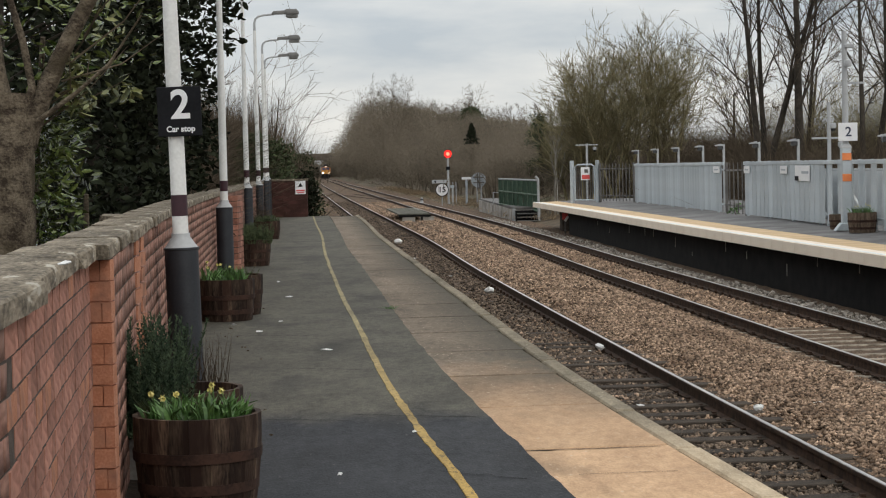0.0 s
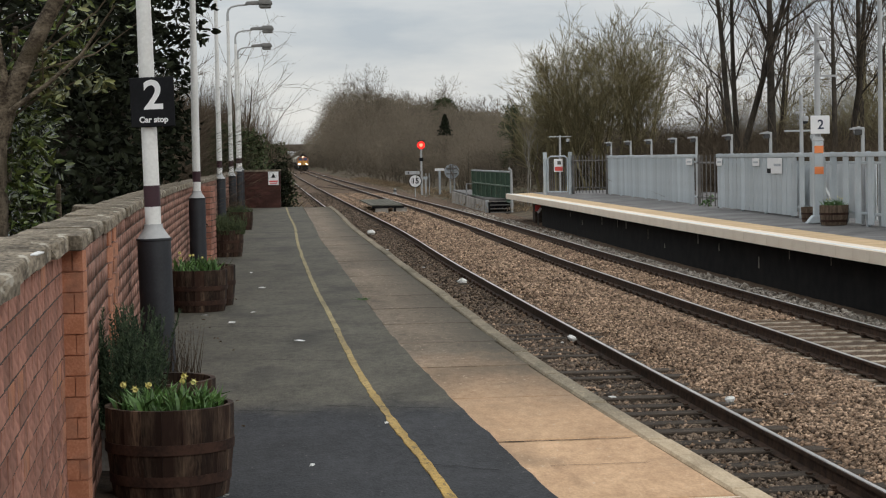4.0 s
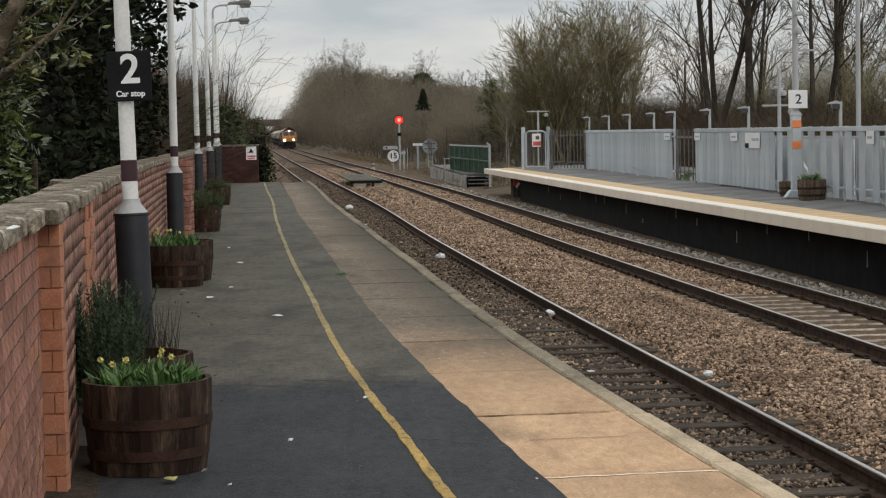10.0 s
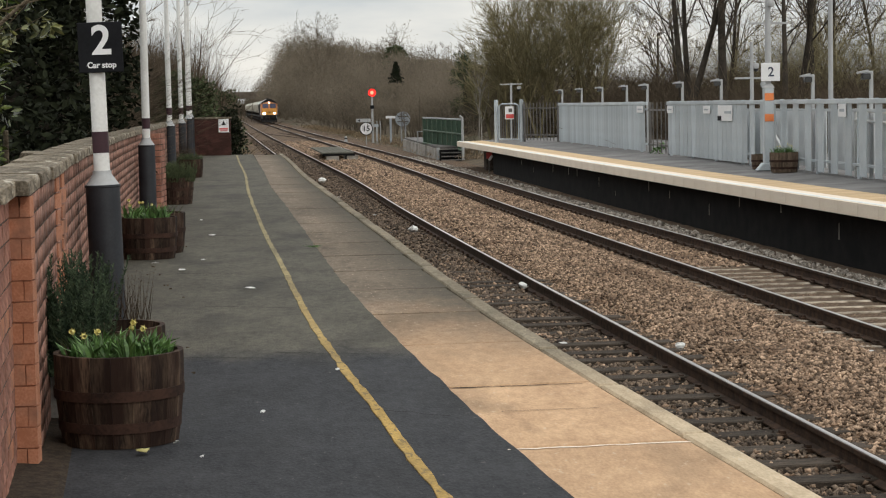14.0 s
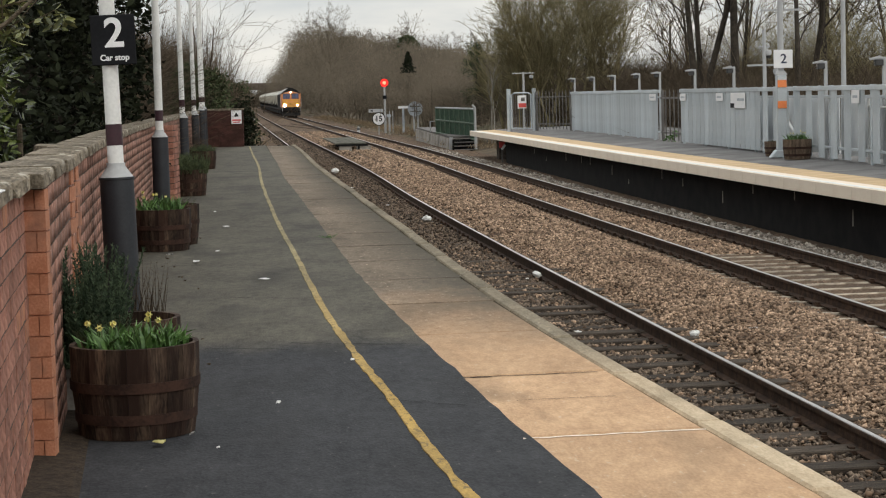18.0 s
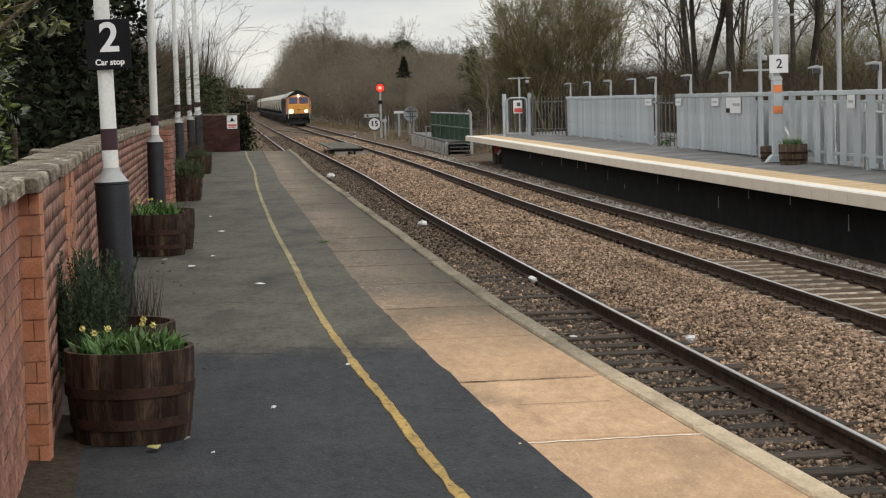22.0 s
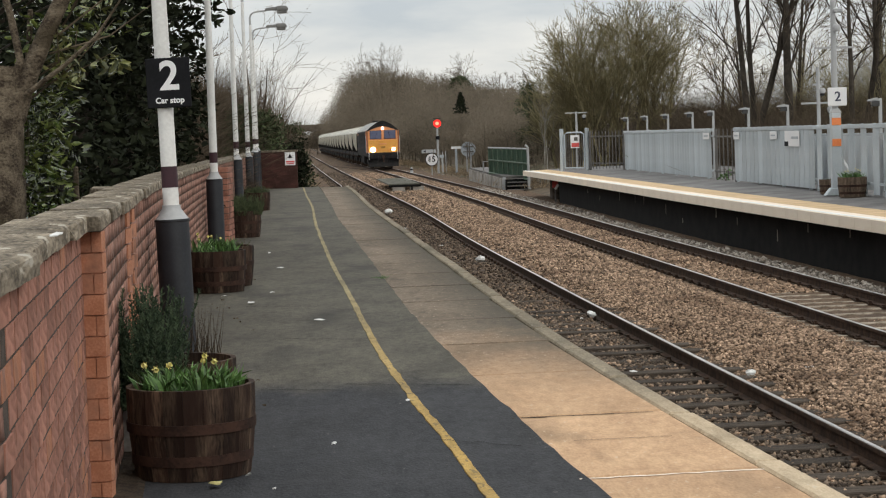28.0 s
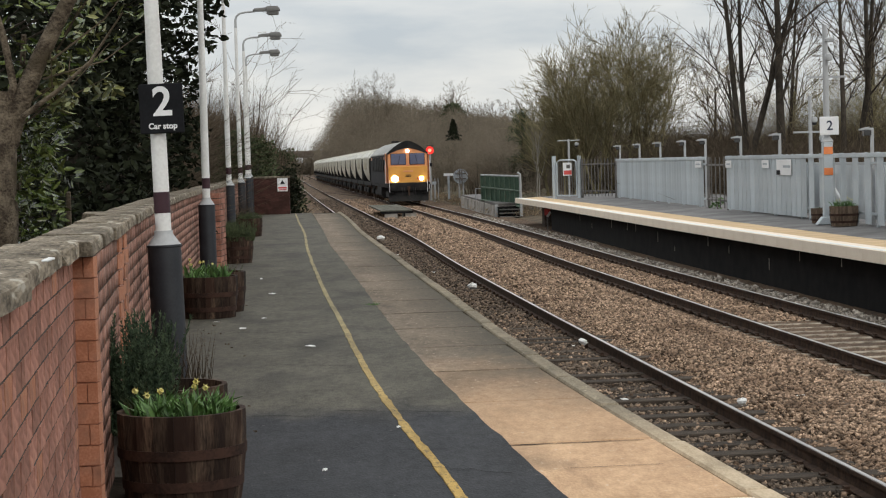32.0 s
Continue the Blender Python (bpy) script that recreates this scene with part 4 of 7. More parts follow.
def lamp_post(x, y, sleeve, lamp_z, lean=0.0, reach=0.95, label="", band=0.15, gap=0.13):
    t = thing("lamp_post", label or "white platform lamp post with a dark grey sleeve and maroon band", "lamp post", pose(x, y, 0, 0, lean, 0), "lamp posts along the platform")
    k = sleeve
    part("sleeve", Shape().lathe([(0.0, 0), (0.15, 0), (0.15, 0.03), (0.122, 0.05), (0.120, k - 0.02), (0.126, k - 0.015), (0.126, k), (0.0, k)], 28), SLEEVE, t, "slate-grey steel sleeve", smooth=True)
    part("collar", Shape().lathe([(0.0, k), (0.118, k), (0.066, k + 0.075), (0.066, k + 0.10), (0.0, k + 0.10)], 28), PALE_GREY, t, "pale grey cone collar", smooth=True)
    z = k + 0.10
    part("lower_pole", Shape().lathe([(0, z), (0.057, z), (0.057, z + gap), (0, z + gap)], 24), WHITE, t, smooth=True)
    z += gap
    part("band", Shape().lathe([(0, z), (0.0585, z), (0.0585, z + band), (0, z + band)], 24), MAROON, t, "dark maroon band", smooth=True)
    z += band
    part("pole", Shape().lathe([(0, z), (0.057, z), (0.055, 2.4), (0.045, 3.4), (0.038, lamp_z - 0.35), (0, lamp_z - 0.35)], 24), WHITE, t, "white painted pole", smooth=True)
    arc = [(0, 0, lamp_z - 0.36), (0.0, 0, lamp_z - 0.16), (0.03, 0, lamp_z - 0.06), (0.10, 0, lamp_z), (0.25, 0, lamp_z + 0.035), (reach - 0.45, 0, lamp_z + 0.05)]
    part("bracket_arm", Shape().tube(arc, [0.034, 0.03, 0.028, 0.026, 0.025, 0.025], 10), PALE_GREY, t, "curved grey bracket arm", smooth=True)
    h = Shape()
    xs = [(reach - 0.50, 0.04, 0.05), (reach - 0.46, 0.07, 0.085), (reach - 0.18, 0.08, 0.10), (reach - 0.14, 0.14, 0.13), (reach + 0.12, 0.15, 0.13), (reach + 0.17, 0.12, 0.07)]
    vs = [(px, w * math.cos(math.pi * i / 8), lamp_z + 0.045 + hh * math.sin(math.pi * i / 8)) for px, w, hh in xs for i in range(9)]
    h.add(vs, [(9 * j + i, 9 * j + i + 1, 9 * j + 10 + i, 9 * j + 9 + i) for j in range(5) for i in range(8)] + [(9 * j, 9 * j + 9, 9 * j + 17, 9 * j + 8) for j in range(5)])
    head = part("lamp_head", h, LANTERN, t, "grey lantern head, unlit", smooth=True)
    part("lamp_bowl", Shape().box((reach, 0, lamp_z + 0.005), (0.28, 0.22, 0.11), taper=1.1), LAMP_GLASS, head, "clouded bowl", bevel=0.02)
    return t


post_one = lamp_post(-1.86, 14.1, 1.02, 5.45, lean=-1.1, label="white lamp post leaning slightly, carrying a black car stop sign", band=0.15, gap=0.125)
for x, y, k, z, lean in ((-3.155, 28.4, 1.045, 5.45, 0.1), (-4.17, 42.0, 1.20, 5.5, 0.0), (-4.67, 50.0, 1.20, 5.44, 0.0), (-5.21, 58.0, 1.27, 5.33, 0.0), (-5.77, 65.0, 1.28, 5.24, 0.0)):
    lamp_post(x, y, k, z, lean)


def car_stop_sign():
    t = thing("car_stop_sign", "square black sign on the post reading 2 Car stop", "sign", pose(-1.855, 14.02, 1.985, 0, -1.1, 0))
    part("plate", Shape().box((0, 0, 0), (0.312, 0.012, 0.352)), BLACK, t, "black enamel plate", bevel=0.006)
    lettering("numeral", "2", 0.285, SIGN_WHITE, t, pose(0.008, -0.008, 0.040), "white numeral 2", 0.006)
    lettering("caption", "Car stop", 0.057, SIGN_WHITE, t, pose(0.005, -0.008, -0.125), "white words Car stop", 0.0018)
    part("clamp", Shape().lathe([(0.058, -0.02), (0.064, -0.02), (0.064, 0.02), (0.058, 0.02)], 20, (-0.03, 0.08, 0.1)), GALV, t)
    part("clamp", Shape().lathe([(0.058, -0.02), (0.064, -0.02), (0.064, 0.02), (0.058, 0.02)], 20, (-0.03, 0.08, -0.1)), GALV, t)


car_stop_sign()


def stave_mesh(a0, a1, mat, top=0.308, low=0.268, h=0.43):
    s = Shape()
    vs = []
    for i in range(5):
        z = h * i / 4
        r = low + (top - low) * math.sin(math.pi / 2 * min(1, (i + 0.4) / 3.9))
        for a in (a0 + 0.0025, a1 - 0.0025):
            vs += [(r * math.cos(a), r * math.sin(a), z), ((r - 0.026) * math.cos(a), (r - 0.026) * math.sin(a), z)]
    fs = []
    for i in range(4):
        k = 4 * i
        fs += [(k, k + 2, k + 6, k + 4), (k + 1, k + 5, k + 7, k + 3), (k, k + 4, k + 5, k + 1), (k + 2, k + 3, k + 7, k + 6)]
    fs += [(0, 1, 3, 2), (16, 18, 19, 17)]
    return s.add(vs, fs).mesh("stave", mat)


STAVES = {m.name: [stave_mesh(2 * math.pi * i / 20, 2 * math.pi * (i + 1) / 20, m) for i in range(20)] for m in (BARREL, FAR_BARREL)}


def daffodils(parent, rng, n_blades, n_flowers, r=0.24, base=0.37, tall=0.20):
    b = Shape()
    for _ in range(n_blades):
        a, d = rng.uniform(0, 2 * math.pi), r * math.sqrt(rng.random())
        p = Vector((d * math.cos(a), d * math.sin(a), base))
        h, w = tall * rng.uniform(0.45, 1.15), rng.uniform(0.005, 0.011)
        out = Vector((rng.gauss(0, 0.35), rng.gauss(0, 0.35), 1)).normalized()
        side = out.cross(Vector((rng.gauss(0, 1), rng.gauss(0, 1), 0.1))).normalized() * w
        mid, tip = p + out * h * 0.65, p + out * h + Vector((out.x, out.y, -0.35 * rng.random())) * h * 0.35
        b.add([p - side, p + side, mid + side, mid - side, tip], [(0, 1, 2, 3), (3, 2, 4)])
    part("daffodil_leaves", b, BLADE, parent, "green strap leaves")
    for _ in range(n_flowers):
        a, d = rng.uniform(0, 2 * math.pi), r * math.sqrt(rng.random())
        p = Vector((d * math.cos(a), d * math.sin(a), base))
        q = p + Vector((rng.gauss(0, 0.02), rng.gauss(0, 0.02), tall * rng.uniform(0.85, 1.2)))
        f = Shape()
        tilt = pose(q.x, q.y, q.z, rng.uniform(50, 120), 0, rng.uniform(-80, 80))
        for k in range(6):
            an = math.pi * k / 3
            f.add([(0, 0, 0), (0.010 * math.cos(an - 0.5), 0.010 * math.sin(an - 0.5), 0.004), (0.022 * math.cos(an), 0.022 * math.sin(an), 0.009), (0.010 * math.cos(an + 0.5), 0.010 * math.sin(an + 0.5), 0.004)], [(0, 1, 2, 3)], tilt)
        f.lathe([(0.006, 0), (0.008, 0), (0.012, 0.022), (0.010, 0.022)], 8, (0, 0, 0), tilt)
        fl = part("daffodil_flower", f, PETAL, parent, "pale yellow flower")
        part("flower_stem", Shape().tube([p, (p + q) / 2, q], 0.003, 4), BLADE, fl)


def sprigs(rng, n, spread, tall, needle=0.02, per=26, base=0.36, lean=(0, 0), wide=0.0035):
    """Upright sprigs covered in short needles."""
    s = Shape()
    for _ in range(n):
        a, d = rng.uniform(0, 2 * math.pi), spread * math.sqrt(rng.random())
        p = Vector((d * math.cos(a), d * math.sin(a), base))
        q = p + Vector((lean[0] + rng.gauss(0, 0.07), lean[1] + rng.gauss(0, 0.07), tall * rng.uniform(0.45, 1.0)))
        for k in range(per):
            u = (k + rng.random()) / per
            c = p.lerp(q, u)
            dr = Vector((rng.gauss(0, 1), rng.gauss(0, 1), 0.7 + rng.random())).normalized() * needle * (1.25 - 0.6 * u)
            sd = dr.orthogonal().normalized() * wide
            s.add([c - sd, c + sd, c + dr], [(0, 1, 2)])
        s.spike(p, q, 0.004)
    return s


def barrel(x, y, seed, label, size=1.0, turn=0, group="half-barrel planters", mat=None, z=0.006):
    rng = random.Random(seed)
    t = thing("barrel_planter", label, "planter", pose(x, y, z, 0, 0, turn) @ Matrix.Scale(size, 4), group)
    for me in STAVES[(mat or BARREL).name]:
        part("stave", me, mat or BARREL, t)
    for z, r in ((0.072, 0.285), (0.222, 0.3035)):
        part("hoop", Shape().lathe([(r - 0.002, z), (r + 0.004, z), (r + 0.006, z + 0.048), (r, z + 0.048)], 40), HOOP, t, "rusty iron hoop", smooth=True)
    part("soil", Shape().lathe([(0.0, 0.30), (0.29, 0.30), (0.285, 0.365), (0.0, 0.39)], 24), SOIL, t, "dark soil")
    return t, rng


b, rng = barrel(-1.178, 9.22, 1, "weathered half-barrel planter of daffodils beside the brick wall", 0.98)
daffodils(b, rng, 430, 6, tall=0.155)
tagged(part("dry_growth", sprigs(rng, 10, 0.2, 0.22, 0.015, 6), TWIG, b, "dry brown stalks"), kind="stuff")
b, rng = barrel(-1.37, 10.22, 2, "weathered half-barrel planter of rosemary against the brick wall")
bush = part("rosemary", sprigs(rng, 96, 0.16, 0.60, 0.032, 120, base=0.24, lean=(-0.01, -0.04), wide=0.0042), ROSEMARY, b, "bushy grey-green rosemary")
bush.location = (-0.09, -0.44, 0)
bush = part("rosemary", sprigs(rng, 60, 0.14, 0.50, 0.032, 110, base=0.33, lean=(0.03, -0.05), wide=0.0042), ROSEMARY, b, "bushy grey-green rosemary")
bush.location = (-0.10, -0.17, 0)
b, rng = barrel(-2.30, 20.62, 3, "half-barrel planter of daffodils beside the lamp post")
daffodils(b, rng, 300, 5)
tagged(part("dry_growth", sprigs(rng, 16, 0.25, 0.25, 0.02, 6), TWIG, b, "dry brown stalks"), kind="stuff")
b, rng = barrel(-2.29, 21.42, 4, "half-barrel planter behind another planter")
part("shrub", sprigs(rng, 40, 0.22, 0.16, 0.03, 16), HERB, b)
b, rng = barrel(-3.16, 32.4, 5, "half-barrel planter with a rounded green shrub")
part("shrub", sprigs(rng, 260, 0.34, 0.36, 0.05, 26), HERB, b, "bushy rounded shrub")
b, rng = barrel(-3.42, 33.3, 6, "half-barrel planter with a rounded green shrub")
part("shrub", sprigs(rng, 200, 0.30, 0.30, 0.05, 26), HERB, b, "bushy rounded shrub")
b, rng = barrel(-4.02, 44.9, 7, "half-barrel planter with low shrubs near the platform end", 0.95)
part("shrub", sprigs(rng, 130, 0.28, 0.22, 0.06, 20), HERB, b, "low green shrub")
b, rng = barrel(-4.25, 46.2, 8, "half-barrel planter with dry stalks near the platform end", 0.95)
tagged(part("dry_growth", sprigs(rng, 80, 0.25, 0.55, 0.05, 14), TWIG, b, "dry brown stalks"), kind="stuff")


def end_wall():
    w = tagged(part("wall_end", Shape().box((-5.15, 65.75, 0.6), (1.25, 0.24, 1.2)), RED_WALL), "low dark red brick wall at the platform end", "wall", kind="structure")
    part("wall_cap", Shape().box((-5.15, 65.75, 1.235), (1.31, 0.30, 0.065)), COPING, w, bevel=0.01)
    for i in range(13):
        for k in range(5):
            part("brick", Shape().box((-5.77 + 0.24 * k + (0.12 if i % 2 else 0) + 0.07, 65.622, 0.05 + 0.088 * i), (0.228, 0.02, 0.078)), RED_WALL, w)
    s = thing("warning_sign", "white and red trespass warning sign on the end wall", "sign", pose(-4.74, 65.585, 0.98))
    part("plate", Shape().box((0, 0, 0), (0.34, 0.012, 0.44)), SIGN_WHITE, s, "white plate", bevel=0.004)
    part("pictogram", Shape().prism([(-0.08, 0.02), (0.08, 0.02), (0.0, 0.16)], -0.012, -0.006), BLACK, s, "black warning shape")
    part("red_bar", Shape().box((0, -0.008, -0.10), (0.28, 0.006, 0.05)), SIGN_RED, s)
    part("red_bar", Shape().box((0, -0.008, -0.165), (0.24, 0.006, 0.03)), SIGN_RED, s)


end_wall()


def litter(name, x, y, z, size, mat, label, category, seed):
    rng = random.Random(seed)
    s = Shape()
    n = 7
    vs = [(0, 0, 0.012)] + [(size * rng.uniform(0.6, 1.1) * math.cos(2 * math.pi * i / n), size * 0.6 * rng.uniform(0.6, 1.1) * math.sin(2 * math.pi * i / n), rng.uniform(0, 0.012)) for i in range(n)]
    s.add(vs + [(a, b_, c - 0.003) for a, b_, c in vs], [(0, 1 + i, 1 + (i + 1) % n) for i in range(n)] + [(n + 1, n + 2 + (i + 1) % n, n + 2 + i) for i in range(n)])
    ob = part(name, s, mat)
    ob.matrix_basis = pose(x, y, z, 0, 0, rng.uniform(0, 360))
    tagged(ob, label, category)


for i, (x, y, r) in enumerate(((-1.78, 18.8, 0.06), (-1.90, 23.9, 0.06), (-1.03, 16.75, 0.055), (-2.13, 19.7, 0.05), (-1.68, 20.0, 0.04), (-0.55, 9.85, 0.02), (-1.66, 9.9, 0.02), (-0.9, 9.0, 0.02), (-0.2, 11.4, 0.02), (-2.3, 27.2, 0.05), (-0.75, 8.6, 0.015))):
    litter("paper_scrap", x, y, 0.022, r, LITTER, "small scrap of pale litter on the tarmac", "litter", i)
litter("fallen_leaf", -1.03, 8.80, 0.022, 0.05, DEAD_LEAF, "curled yellow-green leaf lying on the tarmac", "leaf", 40)
litter("paper_scrap", -1.24, 6.45, 1.262, 0.045, LITTER, "scrap of pale paper lying on the stone coping", "litter", 41)
weed = thing("dry_weed", "dry brown weed stalks at the foot of the lamp post", "weed", pose(-1.66, 13.7, 0.0))
tagged(part("dry_growth", sprigs(random.Random(43), 46, 0.13, 0.50, 0.03, 9, base=0.0, wide=0.002), TWIG, weed), kind="stuff")
board = thing("timber_offcut", "short pale timber offcut leaning between the wall and a planter", "board", pose(-1.585, 9.86, 0.004, -4, 3, 12))
part("plank", Shape().box((0, 0, 0.17), (0.062, 0.022, 0.34)), PLINTH, board, bevel=0.003)
tuft = thing("grass_tuft", "small green tuft of grass growing at the tarmac's rim", "grass", pose(-0.60, 21.6, 0.012))
part("blade_growth", sprigs(random.Random(44), 12, 0.03, 0.04, 0.02, 4, base=0.0, wide=0.003), BLADE, tuft)
rng = random.Random(77)
for i in range(26):
    y = rng.uniform(11, 24)
    litter("dead_leaf", wall_face(y) + rng.uniform(0.12, 0.75), y, 0.022, rng.uniform(0.012, 0.025), TWIG, "dry brown leaf at the foot of the wall", "leaf", 100 + i)



# ---- far platform things ----
def palisade(name, a, b, label, pitch=0.155, width=0.07, height=1.52, rail=True, mat=None, posts=2.75, cap=True):
    """A steel fence from a to b, pale by pale."""
    mat = mat or GALV
    ax, bx = Vector((*a, 0)), Vector((*b, 0))
    length = (bx - ax).length
    ang = math.degrees(math.atan2(bx.y - ax.y, bx.x - ax.x))
    t = thing(name, label, "fence", pose(ax.x, ax.y, 0, 0, 0, ang))
    pale = Shape().add([(-width / 2, 0.0, 0.115), (-width / 5, -0.022, 0.115), (width / 5, -0.022, 0.115), (width / 2, 0.0, 0.115),
                        (-width / 2, 0.0, height - 0.04), (-width / 5, -0.022, height), (width / 5, -0.022, height), (width / 2, 0.0, height - 0.04),
                        (-width / 2, 0.004, 0.115), (width / 2, 0.004, 0.115), (-width / 2, 0.004, height - 0.04), (width / 2, 0.004, height - 0.04)],
                       [(0, 1, 5, 4), (1, 2, 6, 5), (2, 3, 7, 6), (8, 10, 11, 9), (0, 4, 10, 8), (3, 9, 11, 7), (4, 5, 6, 7, 11, 10)]).mesh("pale", mat)
    n = int(length / pitch)
    for i in range(n):
        o = part("pale", pale, mat, t)
        o.location = (pitch * (i + 0.5), 0, 0)
    for z in (0.32, height - 0.22):
        part("rail", Shape().box((length / 2, 0.03, z), (length, 0.05, 0.05)), mat, t, bevel=0.005)
    if cap:
        part("top_band", Shape().box((length / 2, -0.01, height - 0.055), (length, 0.06, 0.09)), mat, t, "pale grey capping band", bevel=0.006)
    for i in range(int(length / posts) + 1):
        part("fence_post", Shape().box((min(length, i * posts), 0.08, height / 2), (0.10, 0.06, height)), mat, t, bevel=0.006)
    return t


fa0, fa1 = (fence_line(73.4), 73.4), (fence_line(55.6), 55.6)
fb0, fb1 = (fence_line(52.6), 52.6), (fence_line(14.0), 14.0)
palisade("panel_fence", fa0, fa1, "grey galvanised sheet steel fence along the far platform", 0.46, 0.435)
palisade("palisade_fence", fa1, fb0, "dark weathered slats between two grey fences", 0.6, 0.06, 1.5, mat=OLD_STEEL, cap=False)
fb_mid = (fence_line(43.6), 43.6)
palisade("panel_fence", fb0, fb_mid, "grey galvanised sheet steel fence beside the dark slatted gap", 0.50, 0.465)
palisade("panel_fence", fb_mid, fb1, "grey galvanised steel fence with broad pales in front of a ramp", 0.92, 0.44)
palisade("palisade_fence", (5.98, 76.3), (fence_line(73.6), 73.6), "weathered grey palisade beside the gate", 0.27, 0.045, 1.56, mat=OLD_STEEL, cap=False)


def ramp_parapet():
    t = thing("ramp_parapet", "pale grey access ramp panels behind the fence", "ramp")
    for i in range(11):
        y = 51.0 - 3.14 * i
        a, b = Vector((fence_line(y) + 0.36, y, 0)), Vector((fence_line(y - 3.1) + 0.36, y - 3.1, 0))
        ang = math.degrees(math.atan2(b.y - a.y, b.x - a.x))
        o = part("ramp_panel", Shape().box((1.55, 0, 0.72), (3.0, 0.03, 1.16)), RAMP, t, bevel=0.008)
        o.matrix_basis = pose(a.x, a.y, 0.02, 0, 0, ang)
    for z0, z1, y0, y1 in ((1.30, 0.2, 43.2, 40.6), (1.35, 0.2, 47.2, 44.4), (1.30, 1.02, 36.0, 24.0), (1.12, 0.84, 36.0, 24.0)):
        part("ramp_handrail", Shape().tube([(fence_line(y0) + 0.20, y0, z0), (fence_line(y1) + 0.20, y1, z1)], 0.028, 8), WHITE, t, "white sloping handrail")
    for i in range(5):
        y = 36 - 3 * i
        part("ramp_post", Shape().tube([(fence_line(y) + 0.20, y, 0), (fence_line(y) + 0.20, y, 1.32)], 0.024, 8), WHITE, t)


ramp_parapet()


def platform_gate():
    a, b = Vector((5.03, 77.3, 0)), Vector((5.95, 76.4, 0))
    t = thing("platform_gate", "grey steel gate at the far platform end, shut", "gate", pose(a.x, a.y, 0, 0, 0, math.degrees(math.atan2(b.y - a.y, b.x - a.x))))
    n = (b - a).length
    part("gate_post", Shape().box((0, 0, 0.82), (0.12, 0.12, 1.72)), GALV, t, bevel=0.01)
    part("gate_post", Shape().box((n, 0, 0.82), (0.12, 0.12, 1.72)), GALV, t, bevel=0.01)
    part("gate_frame", Shape().tube([(0.15, 0, 0.15), (n - 0.15, 0, 0.15), (n - 0.15, 0, 1.45), (n - 0.3, 0, 1.52), (0.3, 0, 1.52), (0.15, 0, 1.45), (0.15, 0, 0.15)], 0.032, 8), GALV, t, "tubular frame")
    for i in range(8):
        part("gate_bar", Shape().box((0.25 + (n - 0.5) * i / 7, 0, 0.83), (0.025, 0.02, 1.32)), OLD_STEEL, t)
    s = thing("gate_sign", "white and red warning sign on the gate", "sign", pose(5.52, 76.70, 1.17))
    part("plate", Shape().box((0, 0, 0), (0.37, 0.012, 0.50)), SIGN_WHITE, s, bevel=0.004)
    part("red_block", Shape().box((0, -0.009, -0.13), (0.30, 0.006, 0.16)), SIGN_RED, s)
    part("pictogram", Shape().box((0.02, -0.009, 0.10), (0.14, 0.006, 0.14)), OLD_STEEL, s)


platform_gate()


def fence_light(px, y, off=0.25, top=2.02):
    t = thing("fence_floodlight", "small grey floodlight on a post behind the fence", "floodlight", pose(px + off, y, 0), "floodlights above the fence")
    part("light_post", Shape().box((0, 0, top / 2), (0.065, 0.065, top)), PALE_GREY, t, bevel=0.008)
    part("light_arm", Shape().box((-0.08, -0.02, top - 0.03), (0.20, 0.04, 0.04)), PALE_GREY, t, bevel=0.006)
    part("light_hood", Shape().add([(-0.25, -0.07, top - 0.05), (-0.06, -0.07, top - 0.02), (-0.06, 0.07, top - 0.02), (-0.25, 0.07, top - 0.05), (-0.25, -0.07, top - 0.02), (-0.06, -0.07, top + 0.02), (-0.06, 0.07, top + 0.02), (-0.25, 0.07, top - 0.02)],
         [(0, 3, 2, 1), (4, 5, 6, 7), (0, 1, 5, 4), (2, 3, 7, 6), (0, 4, 7, 3), (1, 2, 6, 5)]), PALE_GREY, t, "pale hood")
    part("light_lens", Shape().box((-0.10, -0.01, top - 0.10), (0.15, 0.15, 0.11)), SMOKE, t, "dark lamp underside", bevel=0.01)


for y in (74.2, 69.4, 64.9, 60.3, 56.9, 51.9, 47.3, 39.1, 35.2, 31.5):
    fence_light(fence_line(y), y, top=2.02 if y > 40 else 2.0)


def tall_mast(x, y, h, arms, label):
    t = thing("camera_mast", label, "mast", pose(x, y, 0))
    part("mast", Shape().lathe([(0, 0), (0.05, 0), (0.042, h), (0, h)], 14), PALE_GREY, t, smooth=True)
    for z, r in arms:
        part("cross_arm", Shape().box((0, 0, z), (2 * r, 0.05, 0.045)), PALE_GREY, t, bevel=0.006)
        d = part("camera_dome", Shape().lathe([(0, 0), (0.07, 0.02), (0.085, 0.08), (0.07, 0.13), (0, 0.14)], 14, (r * 0.7, 0, z - 0.22)), PALE_GREY, t, smooth=True)
        part("dome_glass", Shape().lathe([(0, -0.06), (0.05, -0.04), (0.068, 0.01), (0, 0.015)], 14, (r * 0.7, 0, z - 0.22)), SMOKE, d, smooth=True)
    return t


tall_mast(8.98, 46.0, 2.85, ((2.02, 0.40), (2.45, 0.13)), "pale grey mast with cross arms and domed cameras behind the fence")
tall_mast(8.95, 38.0, 5.5, ((5.4, 0.4),), "tall pale grey lighting mast behind the fence")
tall_mast(9.2, 34.4, 5.6, ((5.5, 0.4),), "tall pale grey lighting mast behind the fence")
tall_mast(5.75, 79.0, 2.35, ((2.30, 0.45),), "thin grey mast with a cross arm near the gate")


